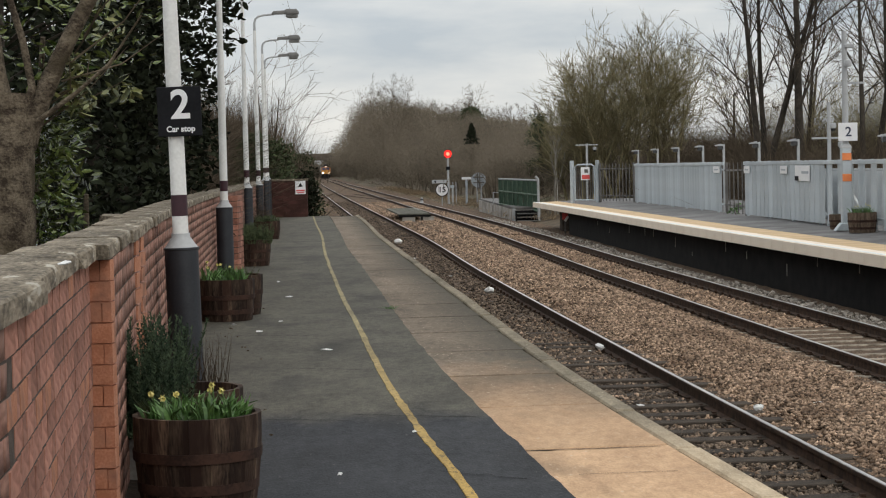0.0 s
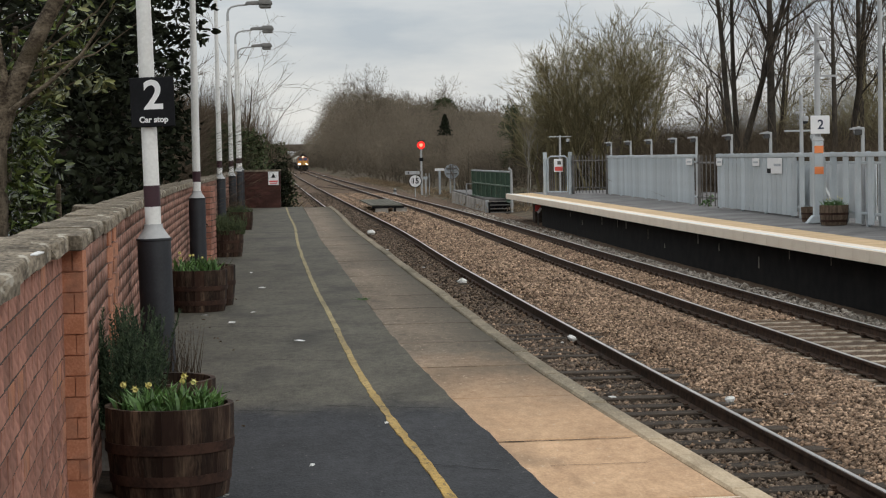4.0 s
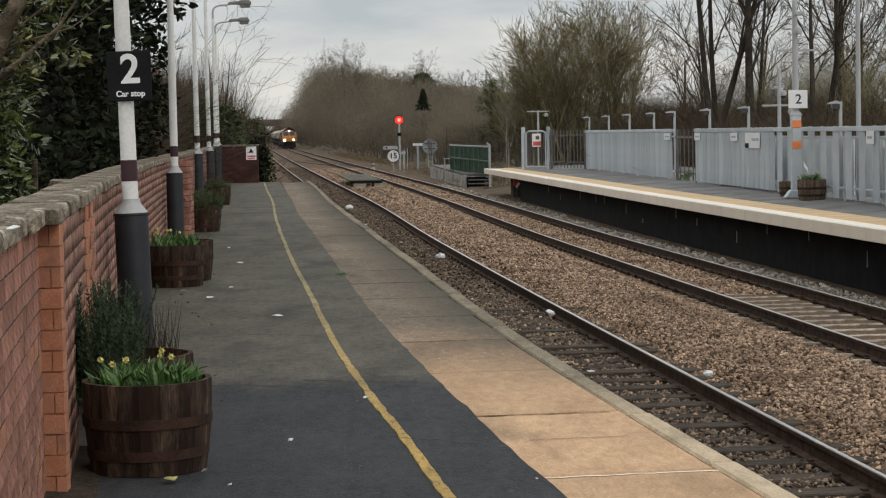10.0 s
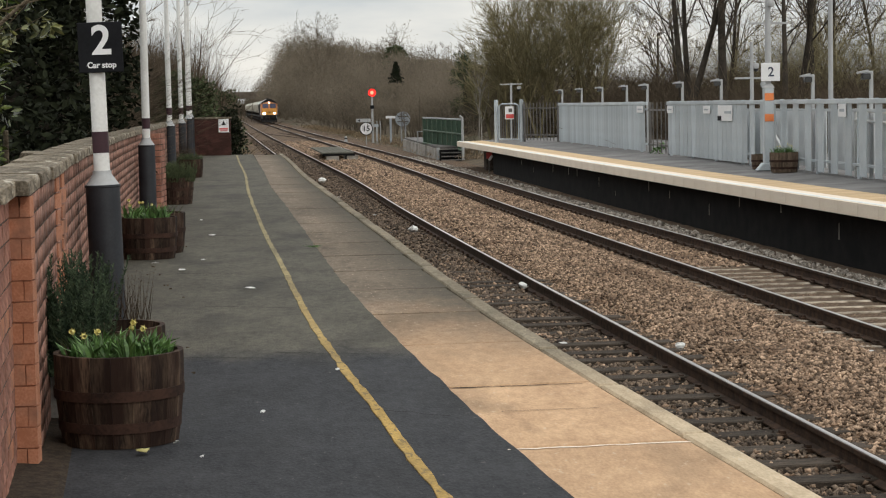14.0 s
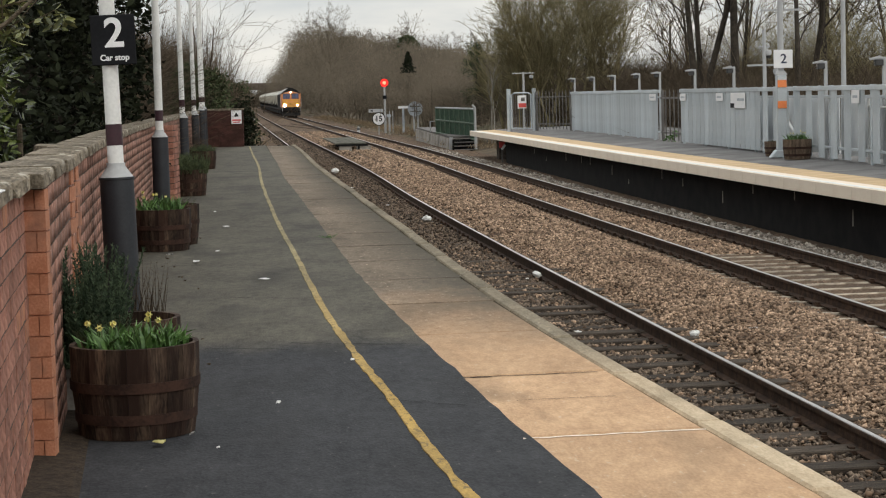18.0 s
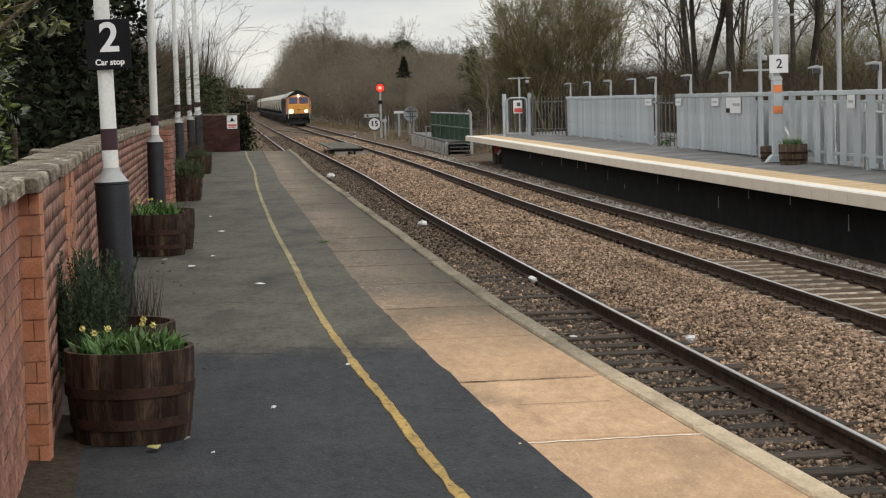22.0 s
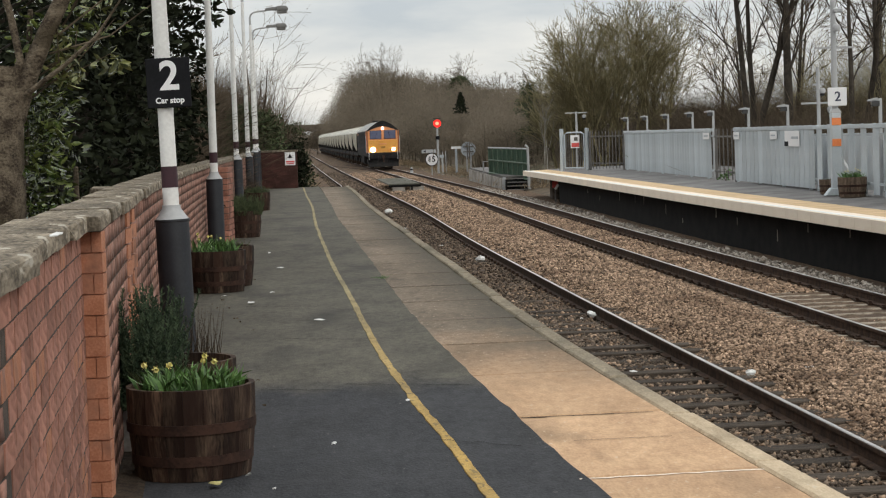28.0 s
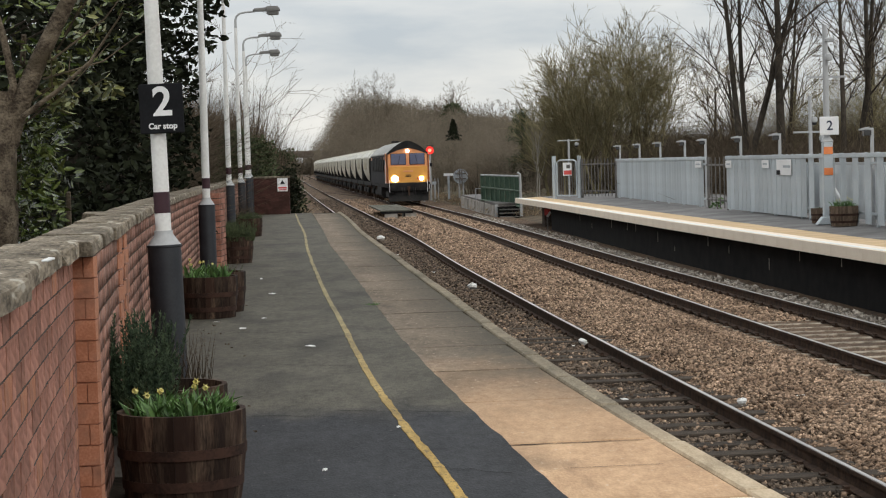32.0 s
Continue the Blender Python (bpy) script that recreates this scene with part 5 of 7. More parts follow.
def numbered_post():
    t = thing("platform_post", "grey post with orange reflectors and a white sign numbered 2", "post", pose(8.22, 40.4, 0.065, 0, 0, 0))
    part("foot", Shape().add([(-0.26, -0.13, 0), (0.13, -0.13, 0), (0.13, 0.13, 0), (-0.26, 0.13, 0), (-0.13, -0.13, 0.16), (0.13, -0.13, 0.16), (0.13, 0.13, 0.16), (-0.13, 0.13, 0.16)],
         [(0, 3, 2, 1), (4, 5, 6, 7), (0, 1, 5, 4), (1, 2, 6, 5), (2, 3, 7, 6), (3, 0, 4, 7)]), GALV, t, bevel=0.015)
    part("base_box", Shape().box((0, 0, 0.92), (0.20, 0.20, 1.54)), GALV, t, "pale grey steel column", bevel=0.02)
    part("column_cap", Shape().box((0, 0, 1.73), (0.24, 0.21, 0.09), taper=0.6), PALE_GREY, t, bevel=0.01)
    part("pole", Shape().lathe([(0, 1.7), (0.066, 1.7), (0.053, 4.07), (0, 4.07)], 16), PALE_GREY, t, smooth=True)
    for z in (1.51, 1.083):
        part("reflector", Shape().box((0.0, -0.108, z), (0.185, 0.012, 0.15)), ORANGE, t, "bright orange reflective band", bevel=0.003)
    part("cross_arm", Shape().box((0, 0, 3.01), (0.80, 0.05, 0.04)), PALE_GREY, t)
    part("camera", Shape().lathe([(0, -0.06), (0.07, -0.04), (0.085, 0.04), (0.06, 0.09), (0, 0.10)], 12, (0.05, -0.1, 3.385)), PALE_GREY, t, smooth=True)
    part("camera_arm", Shape().tube([(0, 0, 3.74), (0.05, -0.12, 3.74)], 0.02, 6), PALE_GREY, t)
    part("top_camera", Shape().box((0.08, -0.05, 3.76), (0.20, 0.12, 0.09)), PALE_GREY, t, bevel=0.02)
    s = thing("number_sign", "square white sign with a dark numeral 2", "sign", pose(8.24, 40.25, 2.078))
    part("plate", Shape().box((0, 0, 0), (0.39, 0.014, 0.37)), SIGN_WHITE, s, bevel=0.006)
    lettering("numeral", "2", 0.27, NAVY, s, pose(0.01, -0.009, -0.005), "dark blue numeral 2", 0.004)
    part("bracket", Shape().box((0.03, 0.045, 0.1), (0.10, 0.09, 0.03)).box((0.03, 0.045, -0.1), (0.10, 0.09, 0.03)), GALV, s)


numbered_post()
b, rng = barrel(8.285, 39.2, 21, "weathered half-barrel planter with daffodils on the far platform", 0.93, z=0.066, mat=FAR_BARREL)
daffodils(b, rng, 160, 5)
b, rng = barrel(8.26, 41.3, 22, "weathered barrel planter partly behind the post", 0.72, z=0.066, mat=FAR_BARREL)
part("shrub", sprigs(rng, 40, 0.2, 0.12, 0.03, 12), HERB, b)


def fence_sign(y, w, h, label, art=False, z=1.30):
    s = thing("notice", label, "sign", pose(fence_line(y) - 0.045, y, z, 0, 0, -87.5) @ pose(0, 0, 0, 0, 0, 0))
    part("plate", Shape().box((0, 0, 0), (w, 0.012, h)), SIGN_WHITE, s, bevel=0.004)
    if art:
        part("dark_block", Shape().box((-0.37 * w, -0.009, -0.12), (0.25 * w, 0.006, h * 0.3)), BLACK, s)
        part("text_bar", Shape().box((0.2 * w, -0.009, 0.02), (0.45 * w, 0.006, h * 0.16)), SIGN_GREY, s)
    else:
        part("text_bar", Shape().box((0, -0.009, 0), (0.6 * w, 0.006, h * 0.2)), SIGN_GREY, s)


for y, w, h, art in ((56.5, 1.0, 0.19, False), (52.1, 0.75, 0.19, False), (47.6, 0.75, 0.19, False), (45.6, 1.5, 0.36, True), (36.0, 0.5, 0.24, False)):
    fence_sign(y, w, h, "white notice with a picture on the fence" if art else "small white notice on the fence", art, 1.22 if art else 1.30)


# ---- beside the line, past the platforms ----
def signal():
    t = thing("colour_light_signal", "railway signal on a pale post showing a red light", "signal", pose(0.35, 137, -1.0))
    part("signal_post", Shape().lathe([(0, 0), (0.085, 0), (0.065, 3.3), (0, 3.3)], 14), PALE_GREY, t, "pale grey post", smooth=True)
    part("post_band", Shape().lathe([(0, 2.34), (0.14, 2.34), (0.14, 2.58), (0, 2.58)], 14), BLACK, t)
    part("signal_head", Shape().box((0, 0.05, 3.45), (0.46, 0.22, 0.52)), BLACK, t, "black signal head", bevel=0.05)
    # emissive disc drawn as wide as the red lamp's halo, beyond its lens
    part("red_glow_disc", Shape().tube([(0, -0.06, 3.45), (0, -0.10, 3.45)], 0.27, 22), RED_LIGHT, t, "lit red disc as wide as the lamp's glow")
    part("lens_core", Shape().tube([(0, -0.10, 3.45), (0, -0.115, 3.45)], 0.12, 18), RED_CORE, t, "bright middle of the red lens")
    part("hood", Shape().box((0, -0.12, 3.78), (0.5, 0.34, 0.03)), BLACK, t)
    part("ladder", Shape().tube([(0.3, 0.1, 0), (0.3, 0.1, 1.5)], 0.03, 6).tube([(0.52, 0.1, 0), (0.52, 0.1, 1.5)], 0.03, 6), PALE_GREY, t)
    p = thing("indicator_plate", "pale grey plate with a small arrow on the signal post", "sign", pose(-0.28, 135.5, 0.56))
    part("plate", Shape().box((0, 0, 0), (1.0, 0.04, 0.24)), PALE_GREY, p, bevel=0.01)
    part("arrow", Shape().prism([(-0.38, 0.0), (-0.22, 0.09), (-0.22, -0.09)], -0.03, -0.022), BLACK, p)


signal()


def speed_sign():
    t = thing("speed_sign", "round white speed sign with a black ring and the number 15", "sign", pose(-0.10, 135, 0.0))
    part("disc", Shape().tube([(0, 0, 0), (0, 0.03, 0)], 0.45, 32), SIGN_WHITE, t, "white disc")
    part("ring", Shape().lathe([(0.40, 0), (0.455, 0), (0.455, 0.012), (0.40, 0.012)], 32, m=pose(0, -0.002, 0, 90, 0, 0)), BLACK, t, "black ring")
    lettering("numeral", "15", 0.52, BLACK, t, pose(0, -0.006, 0), "black number 15", 0.012)
    part("sign_post", Shape().box((0, 0.06, -0.55), (0.07, 0.05, 1.1)), PALE_GREY, t)
    p = thing("marker_post", "short pale post beside the signal", "post", pose(0.62, 134.5, -1.0))
    part("stake", Shape().box((0, 0, 0.55), (0.13, 0.1, 1.25)), PALE_GREY, p, bevel=0.01)
    part("stake_head", Shape().box((-0.03, -0.02, 1.2), (0.3, 0.1, 0.2)), GALV, p, bevel=0.01)


speed_sign()


def cross_sign():
    t = thing("round_sign_back", "round grey sign back with cross frame on two legs", "sign", pose(2.28, 128, 0.66))
    part("disc", Shape().tube([(0, 0.02, 0), (0, 0.04, 0)], 0.48, 32), SIGN_GREY, t, "pale blue-grey disc")
    part("upright", Shape().box((-0.06, -0.01, -0.1), (0.06, 0.05, 1.1)), OLD_STEEL, t)
    part("upright", Shape().box((0.08, -0.01, -0.1), (0.06, 0.05, 1.1)), OLD_STEEL, t)
    part("crossbar", Shape().box((0, 0.0, 0.16), (0.7, 0.04, 0.07)), OLD_STEEL, t)
    part("crossbar", Shape().box((0, 0.0, -0.16), (0.7, 0.04, 0.07)), OLD_STEEL, t)
    part("leg", Shape().box((-0.10, 0.03, -1.1), (0.10, 0.08, 1.3)), PALE_GREY, t)
    part("leg", Shape().box((0.16, 0.03, -1.1), (0.10, 0.08, 1.3)), PALE_GREY, t)
    p = thing("small_plate", "small white plate on a grey stake", "sign", pose(1.5, 128.5, 0.79))
    part("plate", Shape().box((0, 0, 0), (0.62, 0.03, 0.16)), SIGN_WHITE, p)
    part("stake", Shape().box((0, 0.05, -0.85), (0.14, 0.06, 1.6)), SIGN_GREY, p)


cross_sign()


def crossing_bridge():
    """A small footbridge with green steel sides on concrete."""
    t = thing("side_bridge", "small bridge with dark green steel side and concrete plinth", "bridge", pose(3.28, 93.2, -1.35, 0, 0, 0))
    part("plinth", Shape().add([(0, 0, 0), (-1.25, 22, 0), (0.1, 22, 0), (1.3, 0.2, 0), (0, 0, 0.80), (-1.25, 22, 0.93), (0.1, 22, 0.93), (1.3, 0.2, 0.80)], [(3, 2, 1, 0), (4, 5, 6, 7)[::-1], (0, 1, 5, 4), (1, 2, 6, 5), (2, 3, 7, 6), (3, 0, 4, 7)]), PLINTH, t, "weathered concrete plinth", bevel=0.02)
    part("pilaster", Shape().box((0.02, -0.05, 0.42), (0.16, 0.14, 0.90)), PALE_GREY, t, bevel=0.01)
    for k, (y, x) in enumerate(((6, -0.36), (12, -0.70), (17, -0.98))):
        part("plinth_joint", Shape().box((x - 0.01, y, 0.42), (0.03, 0.08, 0.84)), PLINTH, t)
    deck = part("deck", Shape().add([(0.0, 0, 0.82), (-1.2, 22, 0.95), (0.1, 22, 0.95), (1.3, 0.2, 0.82), (0.0, 0, 0.92), (-1.2, 22, 1.02), (0.1, 22, 1.02), (1.3, 0.2, 0.92)], [(3, 2, 1, 0), (4, 5, 6, 7), (0, 1, 5, 4), (1, 2, 6, 5), (2, 3, 7, 6), (3, 0, 4, 7)]), OLD_STEEL, t, "dark deck")
    side = part("green_side", Shape().add([(-0.45, 7.0, 0.95), (1.12, -0.6, 0.70), (1.12, -0.6, 2.22), (-0.50, 7.0, 2.28), (-0.45, 7.06, 0.95), (1.16, -0.55, 0.70), (1.16, -0.55, 2.22), (-0.50, 7.06, 2.28)], [(0, 1, 2, 3), (7, 6, 5, 4), (3, 2, 6, 7), (1, 0, 4, 5), (2, 1, 5, 6), (0, 3, 7, 4)]), GREEN_STEEL, t, "dark green steel side panel")
    for u in (0.0, 0.5, 0.97):
        part("side_rail", Shape().tube([(-0.47, 6.95, 0.98 + 1.3 * u), (1.13, -0.66, 0.75 + 1.47 * u)], 0.045, 6), PALE_GREY if u > 0.9 else GREEN_RAIL, t)
    for i in range(9):
        u = i / 8
        part("side_post", Shape().tube([(-0.46 + 1.58 * u, 6.92 - 7.56 * u, 0.9), (-0.48 + 1.60 * u, 6.92 - 7.56 * u, 2.25)], 0.032, 6), GREEN_RAIL, t)
    part("end_post", Shape().tube([(1.16, -0.7, 0.3), (1.14, -0.7, 2.25), (1.02, -0.7, 2.36)], 0.06, 8), PALE_GREY, t, smooth=True)
    part("small_frame", Shape().tube([(-0.75, 7.4, 1.0), (-0.75, 7.4, 1.55), (-0.45, 7.2, 1.55), (-0.45, 7.2, 1.0)], 0.035, 6), PALE_GREY, t)
    for k in range(4):
        part("step", Shape().box((0.62, -0.25 - 0.16 * (3 - k), 0.12 + 0.17 * k), (0.98, 0.26, 0.05)), OLD_STEEL, t, bevel=0.008)
    part("step_stringer", Shape().box((0.10, -0.5, 0.4), (0.06, 0.8, 0.75)), SHADE_BLACK, t)
    part("step_back", Shape().box((0.62, 0.05, 0.4), (1.0, 0.06, 0.75)), SHADE_BLACK, t)


crossing_bridge()


def low_staging():
    """A boarded cover on short blocks between the tracks."""
    t = thing("trackside_staging", "low dark boarded staging on pale blocks between the tracks", "staging", pose(-1.28, 95.0, -0.97))
    for i in range(5):
        part("board", Shape().add([(-0.75 + 0.30 * i - 0.14, -0.3, 0.26), (-0.75 + 0.30 * i + 0.14, -0.3, 0.26), (-1.65 + 0.30 * i + 0.14, 10.5, 0.32), (-1.65 + 0.30 * i - 0.14, 10.5, 0.32),
                                   (-0.75 + 0.30 * i - 0.14, -0.3, 0.32), (-0.75 + 0.30 * i + 0.14, -0.3, 0.32), (-1.65 + 0.30 * i + 0.14, 10.5, 0.38), (-1.65 + 0.30 * i - 0.14, 10.5, 0.38)],
                                  [(3, 2, 1, 0), (4, 5, 6, 7), (0, 1, 5, 4), (1, 2, 6, 5), (2, 3, 7, 6), (3, 0, 4, 7)]), BOARD, t)
    part("front_beam", Shape().box((-0.12, -0.32, 0.22), (1.55, 0.12, 0.10)), SHADE_BLACK, t)
    part("block", Shape().box((-0.42, -0.2, 0.02), (0.62, 0.3, 0.36)), PLINTH, t, bevel=0.02)
    part("block", Shape().box((0.45, -0.2, 0.02), (0.70, 0.3, 0.30)), PLINTH, t, bevel=0.02)
    part("prop", Shape().box((0.22, -0.36, 0.02), (0.09, 0.1, 0.42)), SHADE_BLACK, t)


low_staging()


def over_bridge():
    t = thing("road_bridge", "dark brick road bridge across the line in the distance", "bridge", pose(far_track(640), 640, 0))
    part("deck", Shape().box((-1.5, 0, 5.2), (60, 7, 1.2)), BRIDGE, t)
    part("parapet", Shape().box((-1.5, -3.4, 6.2), (60, 0.4, 1.1)), BRIDGE, t)
    part("abutment", Shape().box((6.0, 0, 1.6), (3, 7, 6.4)), BRIDGE, t)
    part("abutment", Shape().box((-9.5, 0, 1.6), (3, 7, 6.4)), BRIDGE, t)


over_bridge()


def ground_marker(x, y, z, label):
    t = thing("ground_marker", label, "marker", pose(x, y, z))
    part("marker_body", Shape().lathe([(0, 0), (0.12, 0), (0.08, 0.36), (0, 0.40)], 12), PALE_GREY, t, smooth=True)
    part("marker_band", Shape().lathe([(0.07, 0.18), (0.108, 0.18), (0.10, 0.27), (0.07, 0.27)], 12), BLACK, t)


ground_marker(-1.55, 140, -0.95, "small white and black marker beside the track")
t = thing("red_lamp_board", "small red and white board under the far platform end", "sign", pose(4.56, 74.6, -0.44))
part("board", Shape().box((0, 0, 0.03), (0.22, 0.03, 0.24)), SIGN_RED, t, bevel=0.01)
part("board_edge", Shape().box((0.08, -0.02, -0.02), (0.09, 0.02, 0.22), pose(0, 0, 0, 0, 35, 0)), SIGN_WHITE, t)
part("board_leg", Shape().box((0, 0.03, -0.39), (0.05, 0.04, 0.68)), OLD_STEEL, t)
t = thing("end_brickwork", "broken brick pier under the far platform end", "pier", pose(far_edge(78.3) + 1.45, 78.6, -1.3))
part("pier", Shape().box((0, 0, 0.55), (1.5, 1.6, 1.08)), MORTAR, t, bevel=0.03)



# ---- trees, shrubs and woods ----
def limb(rng, out, p, d, length, r, level, top, spread, bend, up, kids, reach=1.0):
    """Grows one branch and its branches into out, a list of (level, points, radii)."""
    n = 5 if level == 0 else (4 if level == 1 else 3)
    pts, rad = [Vector(p)], [r]
    d = Vector(d).normalized()
    for i in range(n):
        wob = bend * (0.45 if level == 0 else 1)
        d = (d + Vector((rng.gauss(0, wob), rng.gauss(0, wob), rng.gauss(0, wob) + up * (0.12 if level else 0.06)))).normalized()
        pts.append(pts[-1] + d * length / n)
        rad.append(r * (1 - 0.72 * (i + 1) / n))
    out.append((level, pts, rad))
    if level >= top:
        return
    for k in range(kids[level]):
        u = rng.uniform(0.25 if level else 0.3, 1.0)
        j = min(n - 1, int(u * n))
        q = pts[j].lerp(pts[j + 1], u * n - j)
        a = pts[j + 1] - pts[j]
        side = a.orthogonal().normalized()
        side.rotate(Matrix.Rotation(rng.uniform(0, 2 * math.pi), 3, a))
        nd = (a.normalized() * rng.uniform(0.55, 1.0) + side * spread * rng.uniform(0.6, 1.3)).normalized()
        limb(rng, out, q, nd, length * rng.uniform(0.38, 0.68) * (1.15 - 0.45 * u) * (reach if level == 0 else 1), rad[j] * (rng.uniform(0.28, 0.5) * (0.4 + 0.6 * reach) if level == 0 else rng.uniform(0.45, 0.7)), level + 1, top, spread, bend, up, kids, reach)


def skeleton_shapes(out, top, least=0.004):
    """Splits the branches into a trunk shape and a twig shape."""
    trunk, twigs = Shape(), Shape()
    for level, pts, rad in out:
        if level == 0:
            trunk.tube(pts, [max(x, least) for x in rad], 10)
        elif level < top:
            (trunk if level == 1 else twigs).tube(pts, [max(x, least) for x in rad], 6 if level == 1 else 4, cap=False)
        else:
            for i in range(len(pts) - 2):
                twigs.spike(pts[i], pts[i + 2], max(rad[i], least))
    return trunk, twigs


def bare_tree(name, x, y, z, h, r, seed, label, mats, kids=(9, 6, 5), spread=0.75, bend=0.10, up=0.5, group="", stems=1, least=0.006, category="tree", reach=1.0):
    rng = random.Random(seed)
    out = []
    for _ in range(stems):
        d = (rng.gauss(0, 0.06 + 0.12 * (stems > 1)), rng.gauss(0, 0.06 + 0.12 * (stems > 1)), 1)
        limb(rng, out, (rng.gauss(0, 0.15 * (stems - 1)), rng.gauss(0, 0.15 * (stems - 1)), -0.3), d, h * rng.uniform(0.85, 1.0), r, 0, len(kids), spread, bend, up, kids, reach)
    trunk, twigs = skeleton_shapes(out, len(kids), least)
    t = thing(name, label, category, pose(x, y, z, 0, 0, rng.uniform(0, 360)), group)
    part("trunk", trunk, mats[0], t, "bare trunk and limbs", smooth=True)
    part("crown", twigs, mats[1], t, "bare crown of fine twigs")
    return t


def leaves(rs, centres, length, width, mat, name, parent=None, label="", up=0.3, droop=0.0):
    """Many small folded leaves, one at each centre."""
    n = len(centres)
    d = rs.normal(size=(n, 3))
    d[:, 2] = d[:, 2] * 0.6 + up - droop
    d /= np.linalg.norm(d, axis=1)[:, None]
    s = np.cross(d, rs.normal(size=(n, 3)))
    s /= np.linalg.norm(s, axis=1)[:, None]
    f = np.cross(d, s)
    ln = (length * rs.uniform(0.6, 1.25, n))[:, None]
    w = ln * width
    c = np.asarray(centres)
    v = np.stack([c, c + d * ln * 0.35 + s * w * 0.85 + f * w * 0.3, c + d * ln * 0.35 - s * w * 0.85 + f * w * 0.3, c + d * ln * 0.72 + s * w * 0.7 + f * w * 0.25, c + d * ln * 0.72 - s * w * 0.7 + f * w * 0.25, c + d * ln - f * w * 0.2, c + d * ln * 0.5], 1).reshape(-1, 3)
    base = np.array([[0, 1, 6], [0, 6, 2], [1, 3, 6], [2, 6, 4], [3, 5, 6], [4, 6, 5]])
    faces = (np.arange(n)[:, None, None] * 7 + base).reshape(-1, 3)
    return bulk(name, v, faces, mat, parent, label)


def clumps(rs, n, box0, box1, count, size, shape=(1, 1, 0.8)):
    """Leaf places gathered into uneven clumps inside a box."""
    a, b = np.array(box0), np.array(box1)
    c = rs.uniform(size=(n, 3)) * (b - a) + a
    p = np.repeat(c, count, 0)
    r = rs.normal(size=p.shape)
    r /= np.linalg.norm(r, axis=1)[:, None]
    return p + r * (size * rs.uniform(0.35, 1.0, len(p)) ** 0.6)[:, None] * np.array(shape)


def tree_by_wall():
    """The gnarled trunk with its forked limbs, just behind the wall."""
    rng = random.Random(5)
    t = thing("gnarled_tree", "gnarled tree with forked limbs and ridged bark behind the wall", "tree", pose(-3.16, 14.6, -0.4))
    s = Shape()
    rings = 34
    pts = [(-0.10 + 0.05 * math.sin(i * 0.23), 0.02 * math.sin(i * 0.4), 2.55 * i / rings) for i in range(rings + 1)]
    s.tube(pts, [0.36 - 0.09 * smooth(0, 8, i) - 0.02 * math.sin(i * 0.5) - 0.07 * smooth(28, 34, i) for i in range(rings + 1)], 40)
    for i, v in enumerate(s.v):
        k = 0.97 + 0.14 * noise.noise((v[0] * 5, v[1] * 5, v[2] * 3.2)) + 0.15 * abs(noise.noise((v[0] * 18, v[1] * 18, v[2] * 9))) + 0.05 * noise.noise((v[0] * 40, v[1] * 40, v[2] * 26))
        s.v[i] = (v[0] * k, v[1] * k, v[2])
    part("trunk", s, BARK, t, "thick ridged trunk", smooth=True)
    for pts, r in (([(0.05, 0, 2.2), (0.17, 0.0, 2.42), (0.34, 0.0, 2.78), (0.47, -0.02, 3.02), (0.60, 0, 3.26), (0.9, 0, 3.9), (1.1, 0, 4.6)], [0.13, 0.078, 0.066, 0.060, 0.056, 0.048, 0.03]),
                   ([(-0.10, 0, 2.3), (-0.16, 0.1, 2.7), (-0.20, 0.1, 3.2), (-0.35, 0.1, 4.2)], [0.16, 0.10, 0.08, 0.05]),
                   ([(0.08, -0.05, 2.35), (0.16, -0.05, 2.6), (0.10, -0.05, 2.95), (0.0, -0.05, 3.3), (-0.1, 0, 3.9)], [0.05, 0.03, 0.027, 0.024, 0.02]),
                   ([(0.2, -0.1, 2.35), (0.5, -0.15, 2.55), (0.75, -0.2, 2.75), (1.0, -0.2, 3.1)], [0.022, 0.016, 0.012, 0.006])):
        part("limb", Shape().tube(pts, r, 12), BARK, t, smooth=True)
    tw = Shape()
    for k in range(8):
        u = (k + rng.random()) / 8
        p = Vector((0.15 + 0.40 * u, rng.uniform(0.0, 0.1), 2.25 + 0.75 * u))
        q = p + Vector((rng.uniform(0.15, 0.75), rng.uniform(-0.2, 0.3), rng.uniform(0.2, 0.75)))
        m = p.lerp(q, 0.5) + Vector((rng.gauss(0, 0.05), 0, rng.gauss(0, 0.05) - 0.04))
        tw.tube([p, m, q], [0.008, 0.006, 0.003], 5, cap=False)
    tagged(part("shoot_growth", tw, TWIG, t, "thin bare shoots"), kind="stuff")


tree_by_wall()


